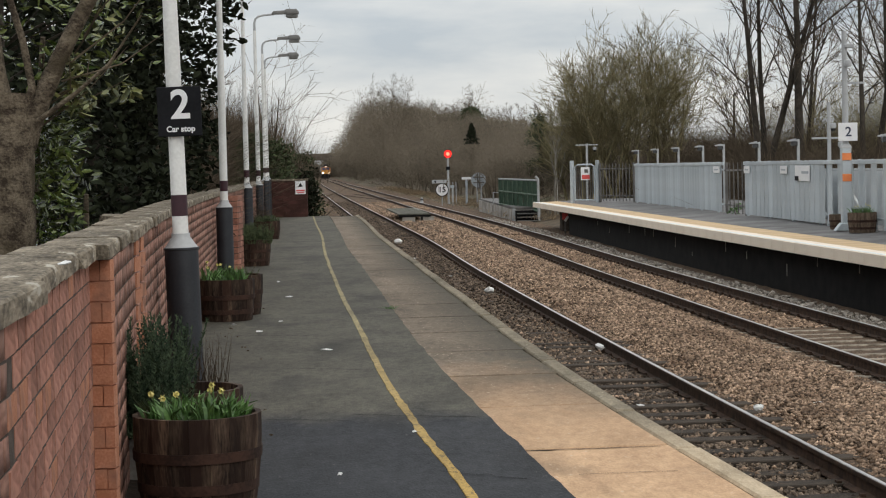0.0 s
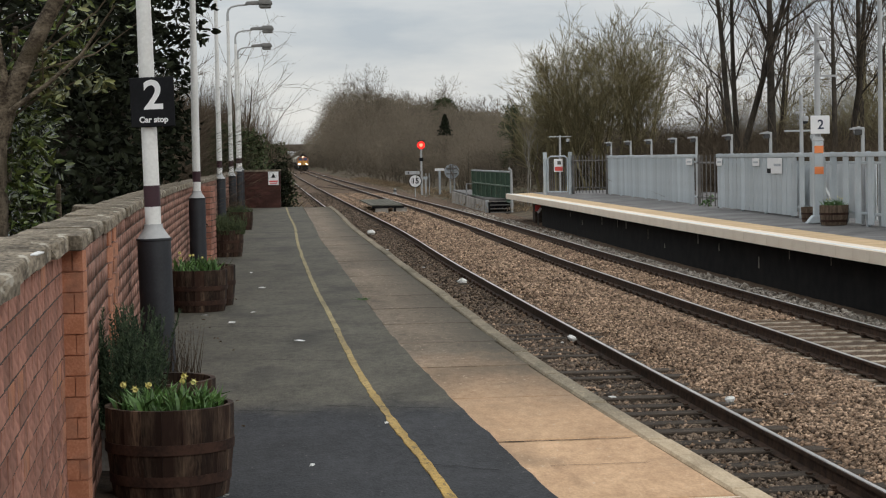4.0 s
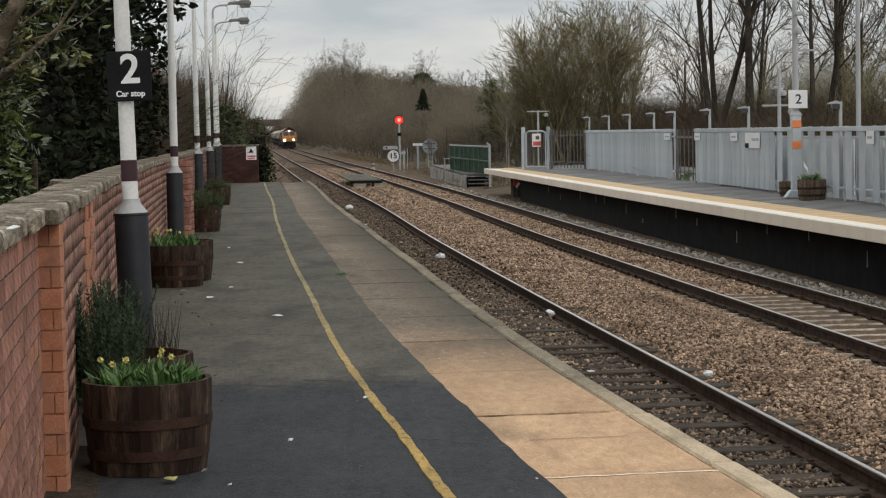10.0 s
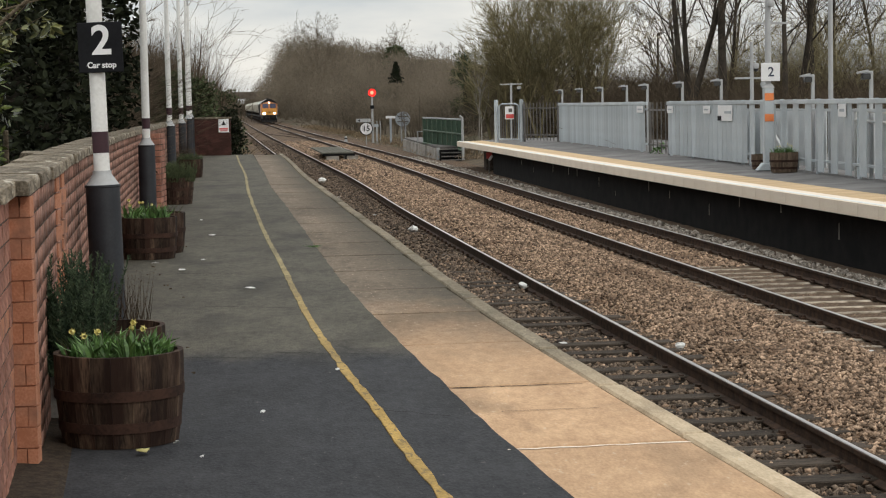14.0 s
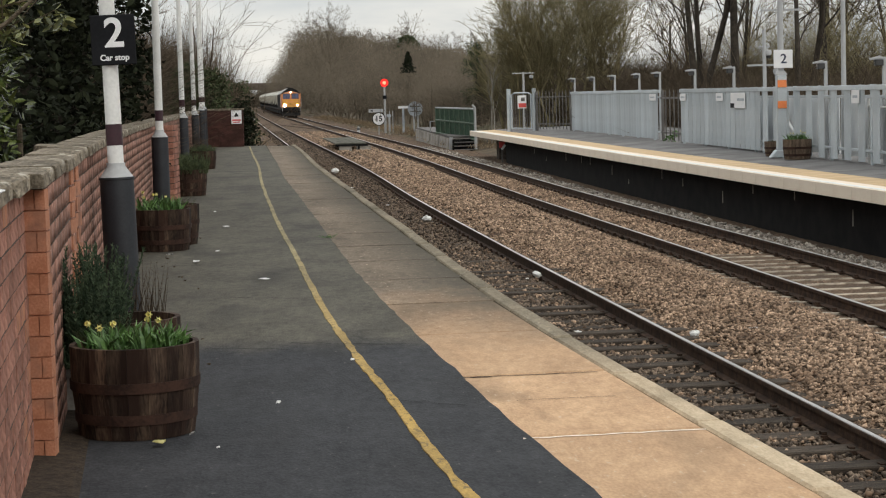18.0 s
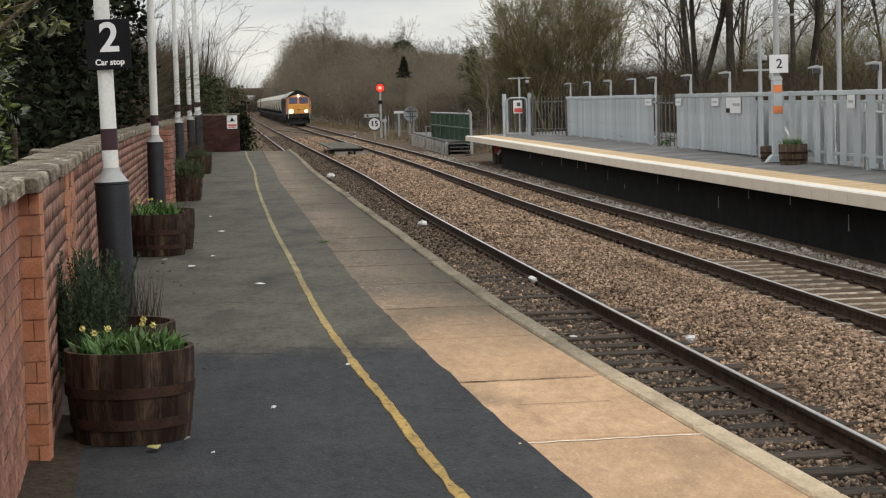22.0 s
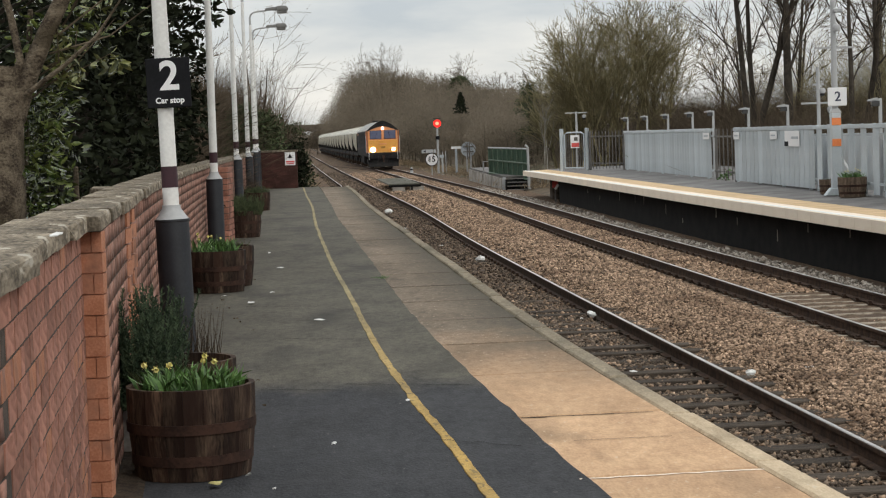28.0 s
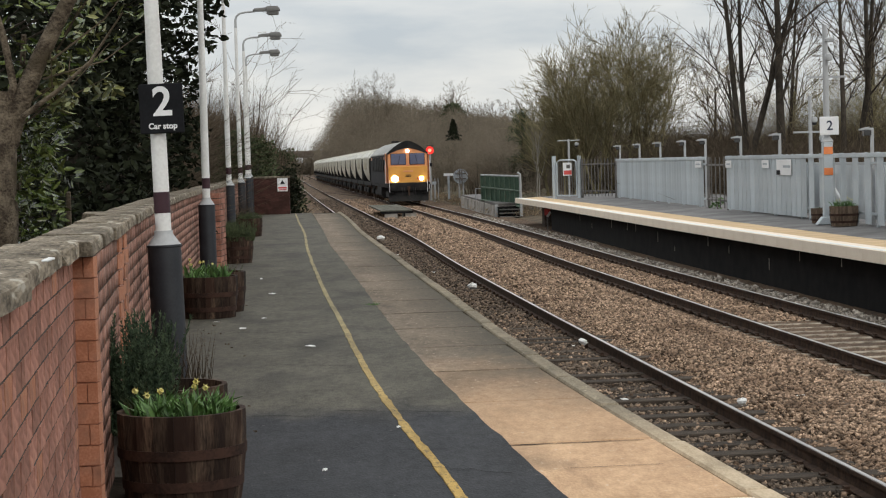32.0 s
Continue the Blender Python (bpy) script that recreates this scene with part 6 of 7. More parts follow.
def laurels():
    rs = np.random.RandomState(3)
    t = thing("laurel_bush", "glossy laurel bush behind the brick wall", "bush", pose(0, 0, 0))
    part("stem_growth", Shape().tube([(-3.3, 15.6, -0.3), (-3.2, 15.4, 1.2), (-3.0, 15.0, 2.6)], [0.05, 0.04, 0.02], 8).tube([(-2.9, 15.9, -0.3), (-2.8, 15.5, 1.4)], [0.04, 0.02], 8), BARK, t)
    c = np.concatenate([clumps(rs, 50, (-3.25, 14.7, 0.9), (-2.76, 15.3, 2.05), 24, 0.19),
                        clumps(rs, 9, (-3.2, 14.9, 2.0), (-2.72, 15.6, 2.5), 22, 0.16),
                        clumps(rs, 22, (-3.9, 15.2, 2.5), (-2.75, 16.4, 4.2), 30, 0.22),
                        clumps(rs, 14, (-2.9, 15.6, 2.45), (-2.3, 16.6, 3.2), 14, 0.20)])
    leaves(rs, c, 0.105, 0.17, LAUREL, "foliage", t, "glossy green pointed leaves", up=-0.1)
    c = np.concatenate([clumps(rs, 10, (-2.85, 14.6, 2.08), (-2.30, 15.0, 2.42), 18, 0.11), clumps(rs, 5, (-2.7, 14.8, 2.6), (-2.3, 15.4, 3.2), 12, 0.13)])
    leaves(rs, c, 0.105, 0.17, DRY_LEAF, "paler_foliage", t, "olive-brown pointed leaves", up=-0.3)


laurels()


def evergreen(x, y, z, h, w, seed, label, n=150, per=46, size=0.55, leaf=0.17, mat=None, lean=0.0):
    """A tall dark evergreen: trunk, limbs and leaf clumps on them, with an uneven outline."""
    rs, rng = np.random.RandomState(seed), random.Random(seed)
    t = thing("evergreen_tree", label, "tree", pose(x, y, z), "dark evergreens behind the wall")
    s = Shape().tube([(0, 0, -0.4), (0.05 + lean * 0.5, 0, h * 0.5), (lean, 0, h * 0.95)], [0.22, 0.14, 0.03], 10)
    cs = []
    for i in range(n):
        u = rng.random() ** 0.9
        a = rng.uniform(0, 2 * math.pi)
        rr = w * (1 - 0.55 * u ** 2.2) * math.sqrt(rng.uniform(0.15, 1.0)) * (1 + 0.25 * noise.noise((a * 1.2, u * 5, seed)))
        c = Vector((lean * u + rr * math.cos(a), rr * math.sin(a), 0.25 + u * h))
        cs.append(c)
        if i % 4 == 0:
            s.spike((lean * max(0.1, c.z - 0.5 * rr) / h, 0, max(0.1, c.z - 0.5 * rr)), c, 0.035)
    part("trunk", s, DARK_BARK, t)
    p = np.repeat(np.array(cs), per, 0)
    r = rs.normal(size=p.shape)
    r /= np.linalg.norm(r, axis=1)[:, None]
    p = p + r * (size * rs.uniform(0.2, 1.0, len(p)))[:, None] * np.array((1, 1, 0.75))
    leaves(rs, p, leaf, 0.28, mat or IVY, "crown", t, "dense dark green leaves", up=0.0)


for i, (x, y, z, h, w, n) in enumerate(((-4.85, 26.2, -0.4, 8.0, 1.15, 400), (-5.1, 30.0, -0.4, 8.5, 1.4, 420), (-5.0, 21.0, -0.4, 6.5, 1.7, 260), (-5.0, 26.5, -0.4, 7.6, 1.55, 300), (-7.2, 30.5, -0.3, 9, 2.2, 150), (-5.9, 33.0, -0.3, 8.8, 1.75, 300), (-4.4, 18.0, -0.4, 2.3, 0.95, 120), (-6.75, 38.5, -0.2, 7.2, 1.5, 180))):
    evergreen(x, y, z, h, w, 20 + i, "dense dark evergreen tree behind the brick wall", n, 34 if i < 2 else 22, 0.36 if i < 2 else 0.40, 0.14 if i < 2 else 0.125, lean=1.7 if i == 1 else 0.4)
for i, (x, y, h, w) in enumerate(((-6.3, 72, 2.5, 1.2), (-7.2, 76, 2.9, 1.4), (-5.9, 78, 2.4, 1.1), (-5.0, 70.5, 1.7, 0.55), (-5.75, 67.7, 2.7, 0.75), (-6.55, 68.6, 3.0, 0.9))):
    evergreen(x, y, -0.5, h, w, 60 + i, "rounded green laurel past the platform end", 80, 38, 0.38, 0.14, HERB if i != 3 else IVY)

# leafless trees and hedge on the wall side, running away beside the line
for i, (x, y, h, r, st) in enumerate(((-7.2, 47, 4.0, 0.05, 3), (-8.0, 55, 4.2, 0.05, 3), (-8.6, 63, 4.2, 0.05, 3), (-10.2, 71, 4.4, 0.05, 3), (-10.0, 80, 4.2, 0.06, 3), (-11.2, 92, 4.4, 0.07, 4), (-12.6, 104, 4.2, 0.07, 4), (-13.6, 120, 4.2, 0.07, 4), (-15.4, 138, 4.4, 0.07, 4), (-17.8, 160, 4.5, 0.08, 4), (-20.4, 185, 4.6, 0.08, 4), (-23.5, 215, 5.0, 0.09, 4), (-26.5, 250, 5.2, 0.09, 4))):
    bare_tree("hedgerow_tree", x, y, -0.4, h, r, 300 + i, "leafless brown hedgerow tree beside the line", (TWIG, TWIG), (10, 6, 5), 0.42, 0.09, 0.8, "leafless hedgerow", st, 0.0035 + 0.00005 * y)
bare_tree("young_tree", -6.35, 69.5, -0.4, 5.6, 0.05, 411, "slender leafless tree with reddish twigs by the platform end", (TWIG, TWIG), (8, 4, 3), 0.95, 0.10, 0.35, "", 2, 0.005)

# trees behind the far platform
for i, (x, y, h, r, st, sp, kids) in enumerate(((12.0, 75, 12.5, 0.15, 2, 0.55, 14), (12.55, 76, 12.0, 0.14, 1, 0.6, 14), (13.4, 74, 13.0, 0.20, 1, 0.7, 20), (16.3, 76, 12.0, 0.14, 2, 0.65, 11), (18.2, 80, 12.5, 0.16, 1, 0.7, 13), (15.2, 84, 11.0, 0.10, 1, 0.75, 12))):
    bare_tree("tall_tree", x, y, -0.3, h, r, 540 + i, "tall leafless tree with dark forking limbs behind the fence", (DARK_BARK, TWIG), (kids, 6, 5), sp, 0.06, 0.6, "tall leafless trees behind the far platform", st, 0.007, reach=0.6)
for i, (x, y, h, st) in enumerate(((7.1, 95, 4.7, 4), (8.3, 94, 5.9, 5), (9.5, 96, 6.3, 5), (10.7, 95, 6.7, 4), (11.7, 97, 6.0, 4), (6.5, 99, 3.6, 4), (9.1, 100, 6.0, 5))):
    bare_tree("olive_tree", x, y, -0.2, h, 0.085, 600 + i, "many-stemmed leafless tree with olive twigs", (OLIVE_TWIG, OLIVE_TWIG), (13, 7, 5), 0.62, 0.10, 0.5, "olive twig trees beside the line", st, 0.008)
for i, (x, y, h) in enumerate(((15.5, 98, 6.0), (19.0, 104, 7.5), (22.0, 98, 8), (24.5, 108, 9), (28, 104, 9), (17.2, 118, 6.5), (12.5, 124, 6), (31, 118, 10), (21.5, 90, 7.5))):
    bare_tree("leafless_tree", x, y, 0.0, h, 0.15, 700 + i, "leafless tree in the wood behind the far platform", (DARK_BARK, TWIG), (11, 6, 5), 0.7, 0.1, 0.45, "leafless trees behind the far platform", 1, 0.013)
evergreen(6.1, 124, -0.3, 4.7, 0.8, 91, "dark ivy-covered tree beside the line", 70, 60, 0.5, 0.13, HERB)
t = thing("conifer", "small dark pointed conifer on the wooded bank", "tree", pose(2.22, 150, ground_height(2.22, 150)))
part("trunk", Shape().spike((0, 0, -0.3), (0, 0, 5.6), 0.05), WOOD_TWIG, t)
rs = np.random.RandomState(92)
u = rs.uniform(size=1700) ** 0.85 * 0.96
a = rs.uniform(0, 2 * math.pi, 1700)
rad = (0.66 * (1 - u) ** 0.9 * (0.8 + 0.2 * np.sin(u * 34)) + 0.02) * np.sqrt(rs.uniform(0.1, 1.1, 1700))
leaves(rs, np.stack([rad * np.cos(a), rad * np.sin(a), 3.23 - ground_height(2.22, 150) + 1.60 * u], 1), 0.13, 0.3, IVY, "crown", t, "dense dark needles", up=0.1)
bare_tree("birch_tree", 5.5, 95, -0.6, 4.0, 0.035, 801, "slender pale leafless birch by the far platform end", (PLINTH, OLIVE_TWIG), (9, 5, 4), 0.6, 0.1, 0.6, "", 2, 0.010)


def thicket(name, label, spots, mat, seed, per=70, tall=2.0, wide=0.9, r=0.012, lean=0.7):
    """Brushwood: upright bundles of leafless twigs."""
    rs = np.random.RandomState(seed)
    c = np.repeat(np.array(spots), per, 0)
    n = len(c)
    p = c.copy()
    p[:, :2] += rs.normal(size=(n, 2)) * wide
    p[:, 2] += rs.uniform(-0.2, 0.9, n) * tall * 0.5
    d = rs.normal(size=(n, 3)) * lean
    d[:, 2] = rs.uniform(0.25, 1.15, n)
    q = p + d * tall * rs.uniform(0.35, 0.8, n)[:, None]
    a = np.cross(d, rs.normal(size=(n, 3)))
    a /= np.linalg.norm(a, axis=1)[:, None]
    b = np.cross(d, a)
    b /= np.linalg.norm(b, axis=1)[:, None]
    w = (r * rs.uniform(0.6, 1.5, n))[:, None]
    v = np.stack([p + a * w, p - a * w * 0.5 + b * w * 0.87, p - a * w * 0.5 - b * w * 0.87, q], 1).reshape(-1, 3)
    f = (np.arange(n)[:, None, None] * 4 + np.array([[0, 1, 3], [1, 2, 3], [2, 0, 3]])).reshape(-1, 3)
    return tagged(bulk(name, v, f, mat), label, "undergrowth", kind="stuff")


rng = random.Random(8)
thicket("brushwood_right", "brown leafless brushwood behind the far platform fence", [(fence_line(y) + rng.uniform(2.5, 26), y, -0.1) for y in [rng.uniform(44, 125) for _ in range(440)]], TWIG, 1, 80, 2.7, 0.9, 0.011)
thicket("sapling_growth", "tall brown brush between the trees behind the far platform", [(rng.uniform(12.2, 27), rng.uniform(80, 98), 0.2) for _ in range(120)], TWIG, 9, 85, 3.9, 1.1, 0.009)
thicket("upper_growth", "tall brown brush under the leafless trees behind the fence", [(rng.uniform(15.5, 22), rng.uniform(80, 92), 0.6) for _ in range(26)], OLIVE_TWIG, 19, 90, 5.8, 1.0, 0.008, 0.5)
thicket("brushwood_bank", "brown leafless scrub on the bank beside the line", [(far_track(y) + o, y, ground_height(far_track(y) + o, y)) for y, o in [(rng.uniform(98, 210), rng.uniform(6.5, 30)) for _ in range(330)]], WOOD_TWIG, 2, 90, 2.8, 1.3, 0.016)
thicket("brushwood_left", "brown leafless hedge beside the line past the platform", [(near_track(y) - rng.uniform(5.5, 12), y, -0.8) for y in [rng.uniform(74, 330) for _ in range(300)]], TWIG, 3, 80, 3.2, 1.2, 0.018)
thicket("tall_hedge", "tall brown leafless hedge beyond the end of the brick wall", [(near_track(y) - 4.9 - 0.025 * (y - 70) - rng.uniform(0, 4.0), y, -0.6) for y in [rng.uniform(72, 125) for _ in range(170)]], TWIG, 15, 200, 5.1, 0.7, 0.018, 0.22)
thicket("low_hedge", "lower brown brushwood in front of the tall hedge", [(near_track(y) - 3.9 - 0.025 * (y - 70) - rng.uniform(0, 1.2), y, -0.8) for y in [rng.uniform(70, 125) for _ in range(90)]], TWIG, 25, 160, 3.7, 0.4, 0.016, 0.25)
thicket("verge_grass", "dry tan grass on the verge beside the far track", [(far_track(y) + rng.uniform(3.3, 6.5), y, -0.95) for y in [rng.uniform(88, 260) for _ in range(420)]], DRY_GRASS, 4, 40, 0.32, 0.8, 0.018)
thicket("hedge_growth", "brown leafless hedge behind the brick wall", [(wall_face(y) - rng.uniform(1.7, 3.8), y, 0.3) for y in [rng.uniform(36, 52) for _ in range(140)]], TWIG, 14, 95, 3.0, 0.42, 0.007)
thicket("cess_weeds", "dry brown weeds left of the line past the platform", [(near_track(y) - rng.uniform(2.4, 4.5), y, -1.2) for y in [rng.uniform(67.5, 200) for _ in range(120)]], DRY_GRASS, 6, 50, 0.35, 0.6, 0.014)


def far_woods():
    """The wooded bank to the right of the line, and the far end of the cutting: crowns of short fine twigs over stems."""
    rng, rs = random.Random(31), np.random.RandomState(31)
    crowns, stems = [], Shape()

    def plant(x, y, g, top, w):
        crowns.append((x, y, g + 0.30 * (top - g), top, w))
        for _ in range(2):
            stems.spike((x + rng.gauss(0, 0.2), y, g), (x + rng.gauss(0, 0.6), y + rng.gauss(0, 0.6), g + 0.9 * (top - g)), 0.07)

    for _ in range(760):
        y = 122 + 490 * rng.random() ** 1.35
        o = 4.4 + abs(rng.gauss(0, 1)) * (8 + 0.055 * y) * rng.random() ** 0.5
        x = far_track(y) + o
        g = ground_height(x, y) - 0.1
        edge_fall = (0.55 + 0.45 * smooth(3, 12, o)) if y < 330 else (0.34 + 0.66 * smooth(3.5, 12, o)) if y > 440 else (0.55 + 0.45 * smooth(2, 8, o))
        h = max(1.8, (wood_top(y, o) - g) * rng.uniform(0.55, 1.04) * edge_fall * (1 + 0.22 * noise.noise((x * 0.09, y * 0.03, 5))))
        plant(x, y, g, g + h, min(max(1.0, h * rng.uniform(0.24, 0.36)), max(1.2, o - 1.4)))
    for _ in range(170):
        y = rng.uniform(220, 700)
        x = near_track(y) - rng.uniform(6, 40)
        g = ground_height(x, y)
        plant(x, y, g, g + rng.uniform(5, 8.5), rng.uniform(2, 3.2))
    for _ in range(90):
        y = rng.uniform(670, 760)
        o = rng.uniform(-70, 60)
        x = far_track(y) + o
        g = ground_height(x, y)
        h = rng.uniform(7, 10) if o < 0 else (8 + 0.85 * min(o, 14)) * rng.uniform(0.75, 1.05)
        plant(x, y, g, g + h, min(rng.uniform(3, 5), 0.4 * h))
    for _ in range(60):
        y, o = rng.uniform(560, 720), rng.uniform(1.5, 20)
        x = far_track(y) + o + (3 if 620 < y < 660 else 0)
        g = ground_height(x, y)
        h = (6.5 + 0.85 * min(o, 14)) * rng.uniform(0.75, 1.05)
        plant(x, y, g, g + h, min(0.34 * h, o + 0.5))
    per = 400
    c = np.repeat(np.array(crowns), per, 0)
    n = len(c)
    d = rs.normal(size=(n, 3))
    d /= np.linalg.norm(d, axis=1)[:, None]
    r = rs.uniform(0.12, 1.0, n) ** 0.45 * (1 + 0.12 * rs.normal(size=n))
    p = np.stack([c[:, 0] + d[:, 0] * r * c[:, 4], c[:, 1] + d[:, 1] * r * c[:, 4], (c[:, 2] + c[:, 3]) / 2 + d[:, 2] * r * (c[:, 3] - c[:, 2]) / 2], 1)
    grow = d * 0.8 + rs.normal(size=(n, 3)) * 0.7 + np.array((0, 0, 0.25))
    grow /= np.linalg.norm(grow, axis=1)[:, None]
    near = np.clip(c[:, 1] / 300, 0.5, 1.8)[:, None]
    ln = near * rs.uniform(0.25, 0.6, n)[:, None]
    side = np.cross(grow, rs.normal(size=(n, 3)))
    side *= 0.034 * near / np.linalg.norm(side, axis=1)[:, None]
    v = np.stack([p - side, p + side, p + grow * ln], 1).reshape(-1, 3)
    tagged(bulk("far_woods", v, np.arange(3 * n).reshape(-1, 3), WOOD_TWIG), "leafless grey-brown wood on the bank beside the line", "woodland", kind="stuff")
    tagged(part("wood_stems", stems, WOOD_TWIG), "grey-brown stems of the wood on the bank", "woodland", kind="stuff")


far_woods()
for i, (y, o, top) in enumerate(((302, 5.6, 14.0), (306, 7.6, 14.8), (312, 9.6, 14.2), (300, 14.4, 12.4), (304, 17.4, 12.0), (300, 19.4, 13.2), (290, 24, 10.8), (262, 24, 9.8))):
    x = far_track(y) + o
    g = ground_height(x, y) - 0.1
    bare_tree("skyline_tree", x, y, g, (top - g) * 0.84, 0.15, 950 + i, "leafless tree with rounded crown standing above the wood", (WOOD_TWIG, WOOD_TWIG), (12, 7, 5), 0.8, 0.1, 0.4, "leafless trees on the skyline", 1, 0.013)
evergreen(far_track(298) + 18.6, 298, ground_height(far_track(298) + 18.6, 298), 5.4, 2.0, 97, "dark evergreen crown rising out of the wood", 80, 50, 0.7, 0.34, HERB)
thicket("far_scrub", "leafless grey-brown scrub under the wood beside the line", [(far_track(y) + o, y, ground_height(far_track(y) + o, y) + 0.2) for y, o in [(rng.uniform(130, 600), 5.0 + abs(rng.gauss(0, 1)) * 14) for _ in range(420)]], WOOD_TWIG, 5, 70, 2.4, 2.0, 0.026)
thicket("end_scrub", "leafless scrub beyond the road bridge", [(far_track(y) + rng.uniform(-40, 30), y, -1) for y in [rng.uniform(665, 740) for _ in range(200)]], WOOD_TWIG, 7, 50, 6.0, 3.0, 0.10)
rs = np.random.RandomState(12)
t = thing("gap_shrub", "small bright green shrub in the gap of the fence", "shrub", pose(fence_line(54.2) + 0.05, 54.2, 0))
part("stem", Shape().spike((0, 0, 0), (0.02, 0, 0.4), 0.02), TWIG, t)
leaves(rs, clumps(rs, 7, (-0.12, -0.5, 0.05), (0.1, 0.5, 0.32), 22, 0.10), 0.08, 0.25, BLADE, "foliage", t)



# ---- brick wall, piece by piece ----


def wall_line(y):
    """Front of the brickwork, which steps forward past the orange quoin."""
    return wall_face(y) - (0.108 if y < 8.56 else 0.02)


CORE = [(-0.225, -0.3), (-0.0035, -0.3), (-0.0035, 1.184), (-0.225, 1.184)]
wall_west = tagged(part("wall_west", Shape().sweep(CORE, wall_line, span(-5.8, 8.555, 0.9)).sweep(CORE, wall_line, span(8.60, WALL_END, 0.9)), MORTAR), "old red brick wall with stone coping", "wall", kind="structure")


def brick_mesh(length, seed):
    rng = random.Random(seed)
    s = Shape().box((-0.045, 0, 0), (0.09, length, 0.0805))
    s.v = [(x + rng.uniform(-0.0015, 0.0015) * (x > -0.04), y + rng.uniform(-0.003, 0.003), z + rng.uniform(-0.002, 0.002)) for x, y, z in s.v]
    return s


STRETCHERS = [brick_mesh(0.215, i).mesh("brick", BRICK) for i in range(4)]
HEADERS = [brick_mesh(0.1025, 10 + i).mesh("brick", BRICK) for i in range(3)]
ORANGES = [brick_mesh(0.215, 20 + i).mesh("brick", ORANGE_BRICK) for i in range(2)]


def brick_places(y0, y1):
    """Courses of alternating stretchers and headers: y, z, whether a stretcher."""
    for c in range(13):
        y = y0 + (0.17 if c % 2 else 0.0)
        k = 0
        while y < y1:
            long = k % 2 == 0
            n = 0.225 if long else 0.1125
            yield y + n / 2, 0.044 + 0.091 * c, long
            y += n
            k += 1


rng = random.Random(61)
for y, z, long in brick_places(4.9, 8.52):
    slope = (wall_face(y + 0.2) - wall_face(y - 0.2)) / 0.4
    stock = STRETCHERS if long else HEADERS
    light = rng.random() < 0.06
    o = part("brick", rng.choice(ORANGES) if light and long else rng.choice(stock), BRICK, wall_west)
    o.matrix_basis = pose(wall_line(y) + rng.uniform(-0.002, 0.002), y, z, 0, 0, -math.degrees(math.atan(slope)))


def joined_bricks():
    vs, fs = [], []
    stock = [np.array(brick_mesh(n, i).v) for n in (0.215, 0.1025) for i in range(3)]
    quads = np.array(brick_mesh(0.2, 0).f)
    k = 0
    for a, b in ((-5.7, 4.9), (8.6, WALL_END - 0.1)):
        for y, z, long in brick_places(a, b):
            v = stock[rng.randrange(3) + (0 if long else 3)]
            sl = (wall_face(y + 0.2) - wall_face(y - 0.2)) / 0.4
            w = v + np.array([0, 0, z])
            w[:, 0] += wall_line(y) + sl * v[:, 1] + rng.uniform(-0.0015, 0.0015)
            w[:, 1] += y
            vs.append(w)
            fs.append(quads + k)
            k += len(v)
    ob = bulk("brick_run", np.concatenate(vs), np.concatenate(fs), BRICKS, wall_west, "further bricks of the wall")
    tagged(ob, kind="stuff")


joined_bricks()


def quoin(y, step):
    """The end of the thicker stretch of wall, laid in orange brick."""
    q = part("quoin", Shape().box((wall_line(y + 0.05) - step / 2 - 0.012, y + 0.05, 0.56), (step + 0.02, 0.09, 1.14)), ORANGE_MORTAR, wall_west, "quoin of orange brick")
    for c in range(13):
        x, z = wall_line(y + 0.05) - step / 2 + 0.002, 0.044 + 0.091 * c
        cuts = ((-step / 2 - 0.005, step / 2 + 0.005),) if c % 2 else ((-step / 2 - 0.005, 0.004 * (c % 3)), (0.004 * (c % 3) + 0.005, step / 2 + 0.005))
        for x0, x1 in cuts:
            part("brick", Shape().box((x + (x0 + x1) / 2, y + 0.045 + 0.002 * (c % 3), z), (x1 - x0, 0.10, 0.0865 - 0.001 * (c % 4))), ORANGE_BRICK, q)
    for yy in (11.1, 11.75):
        for c in range(13):
            part("brick", Shape().box((wall_line(yy) - 0.025, yy, 0.044 + 0.091 * c), (0.08, 0.215 if c % 2 else 0.105, 0.078)), ORANGE_BRICK, q)


def pier(y, depth, length, proud):
    p = part("pier", Shape().box((wall_line(y) + proud / 2 - 0.05, y + length / 2, 0.56), (proud + 0.08, length - 0.02, 1.14)), MORTAR, wall_west, "projecting brick pier")
    for c in range(13):
        w = wall_line(y) + proud
        for j in range(max(1, round(proud / 0.11))):
            s = Shape().box((w - 0.055 - 0.11 * j, y + 0.02, 0.044 + 0.091 * c), (0.109, 0.085, 0.080))
            part("brick", s, BRICK, p)
        for j in range(max(1, round(length / 0.225))):
            part("brick", Shape().box((w - 0.03, y + 0.18 + 0.225 * j, 0.044 + 0.091 * c), (0.075, 0.215, 0.076)), BRICK, p)


quoin(8.56, 0.085)
pier(31.0, 0.1, 0.6, 0.26)


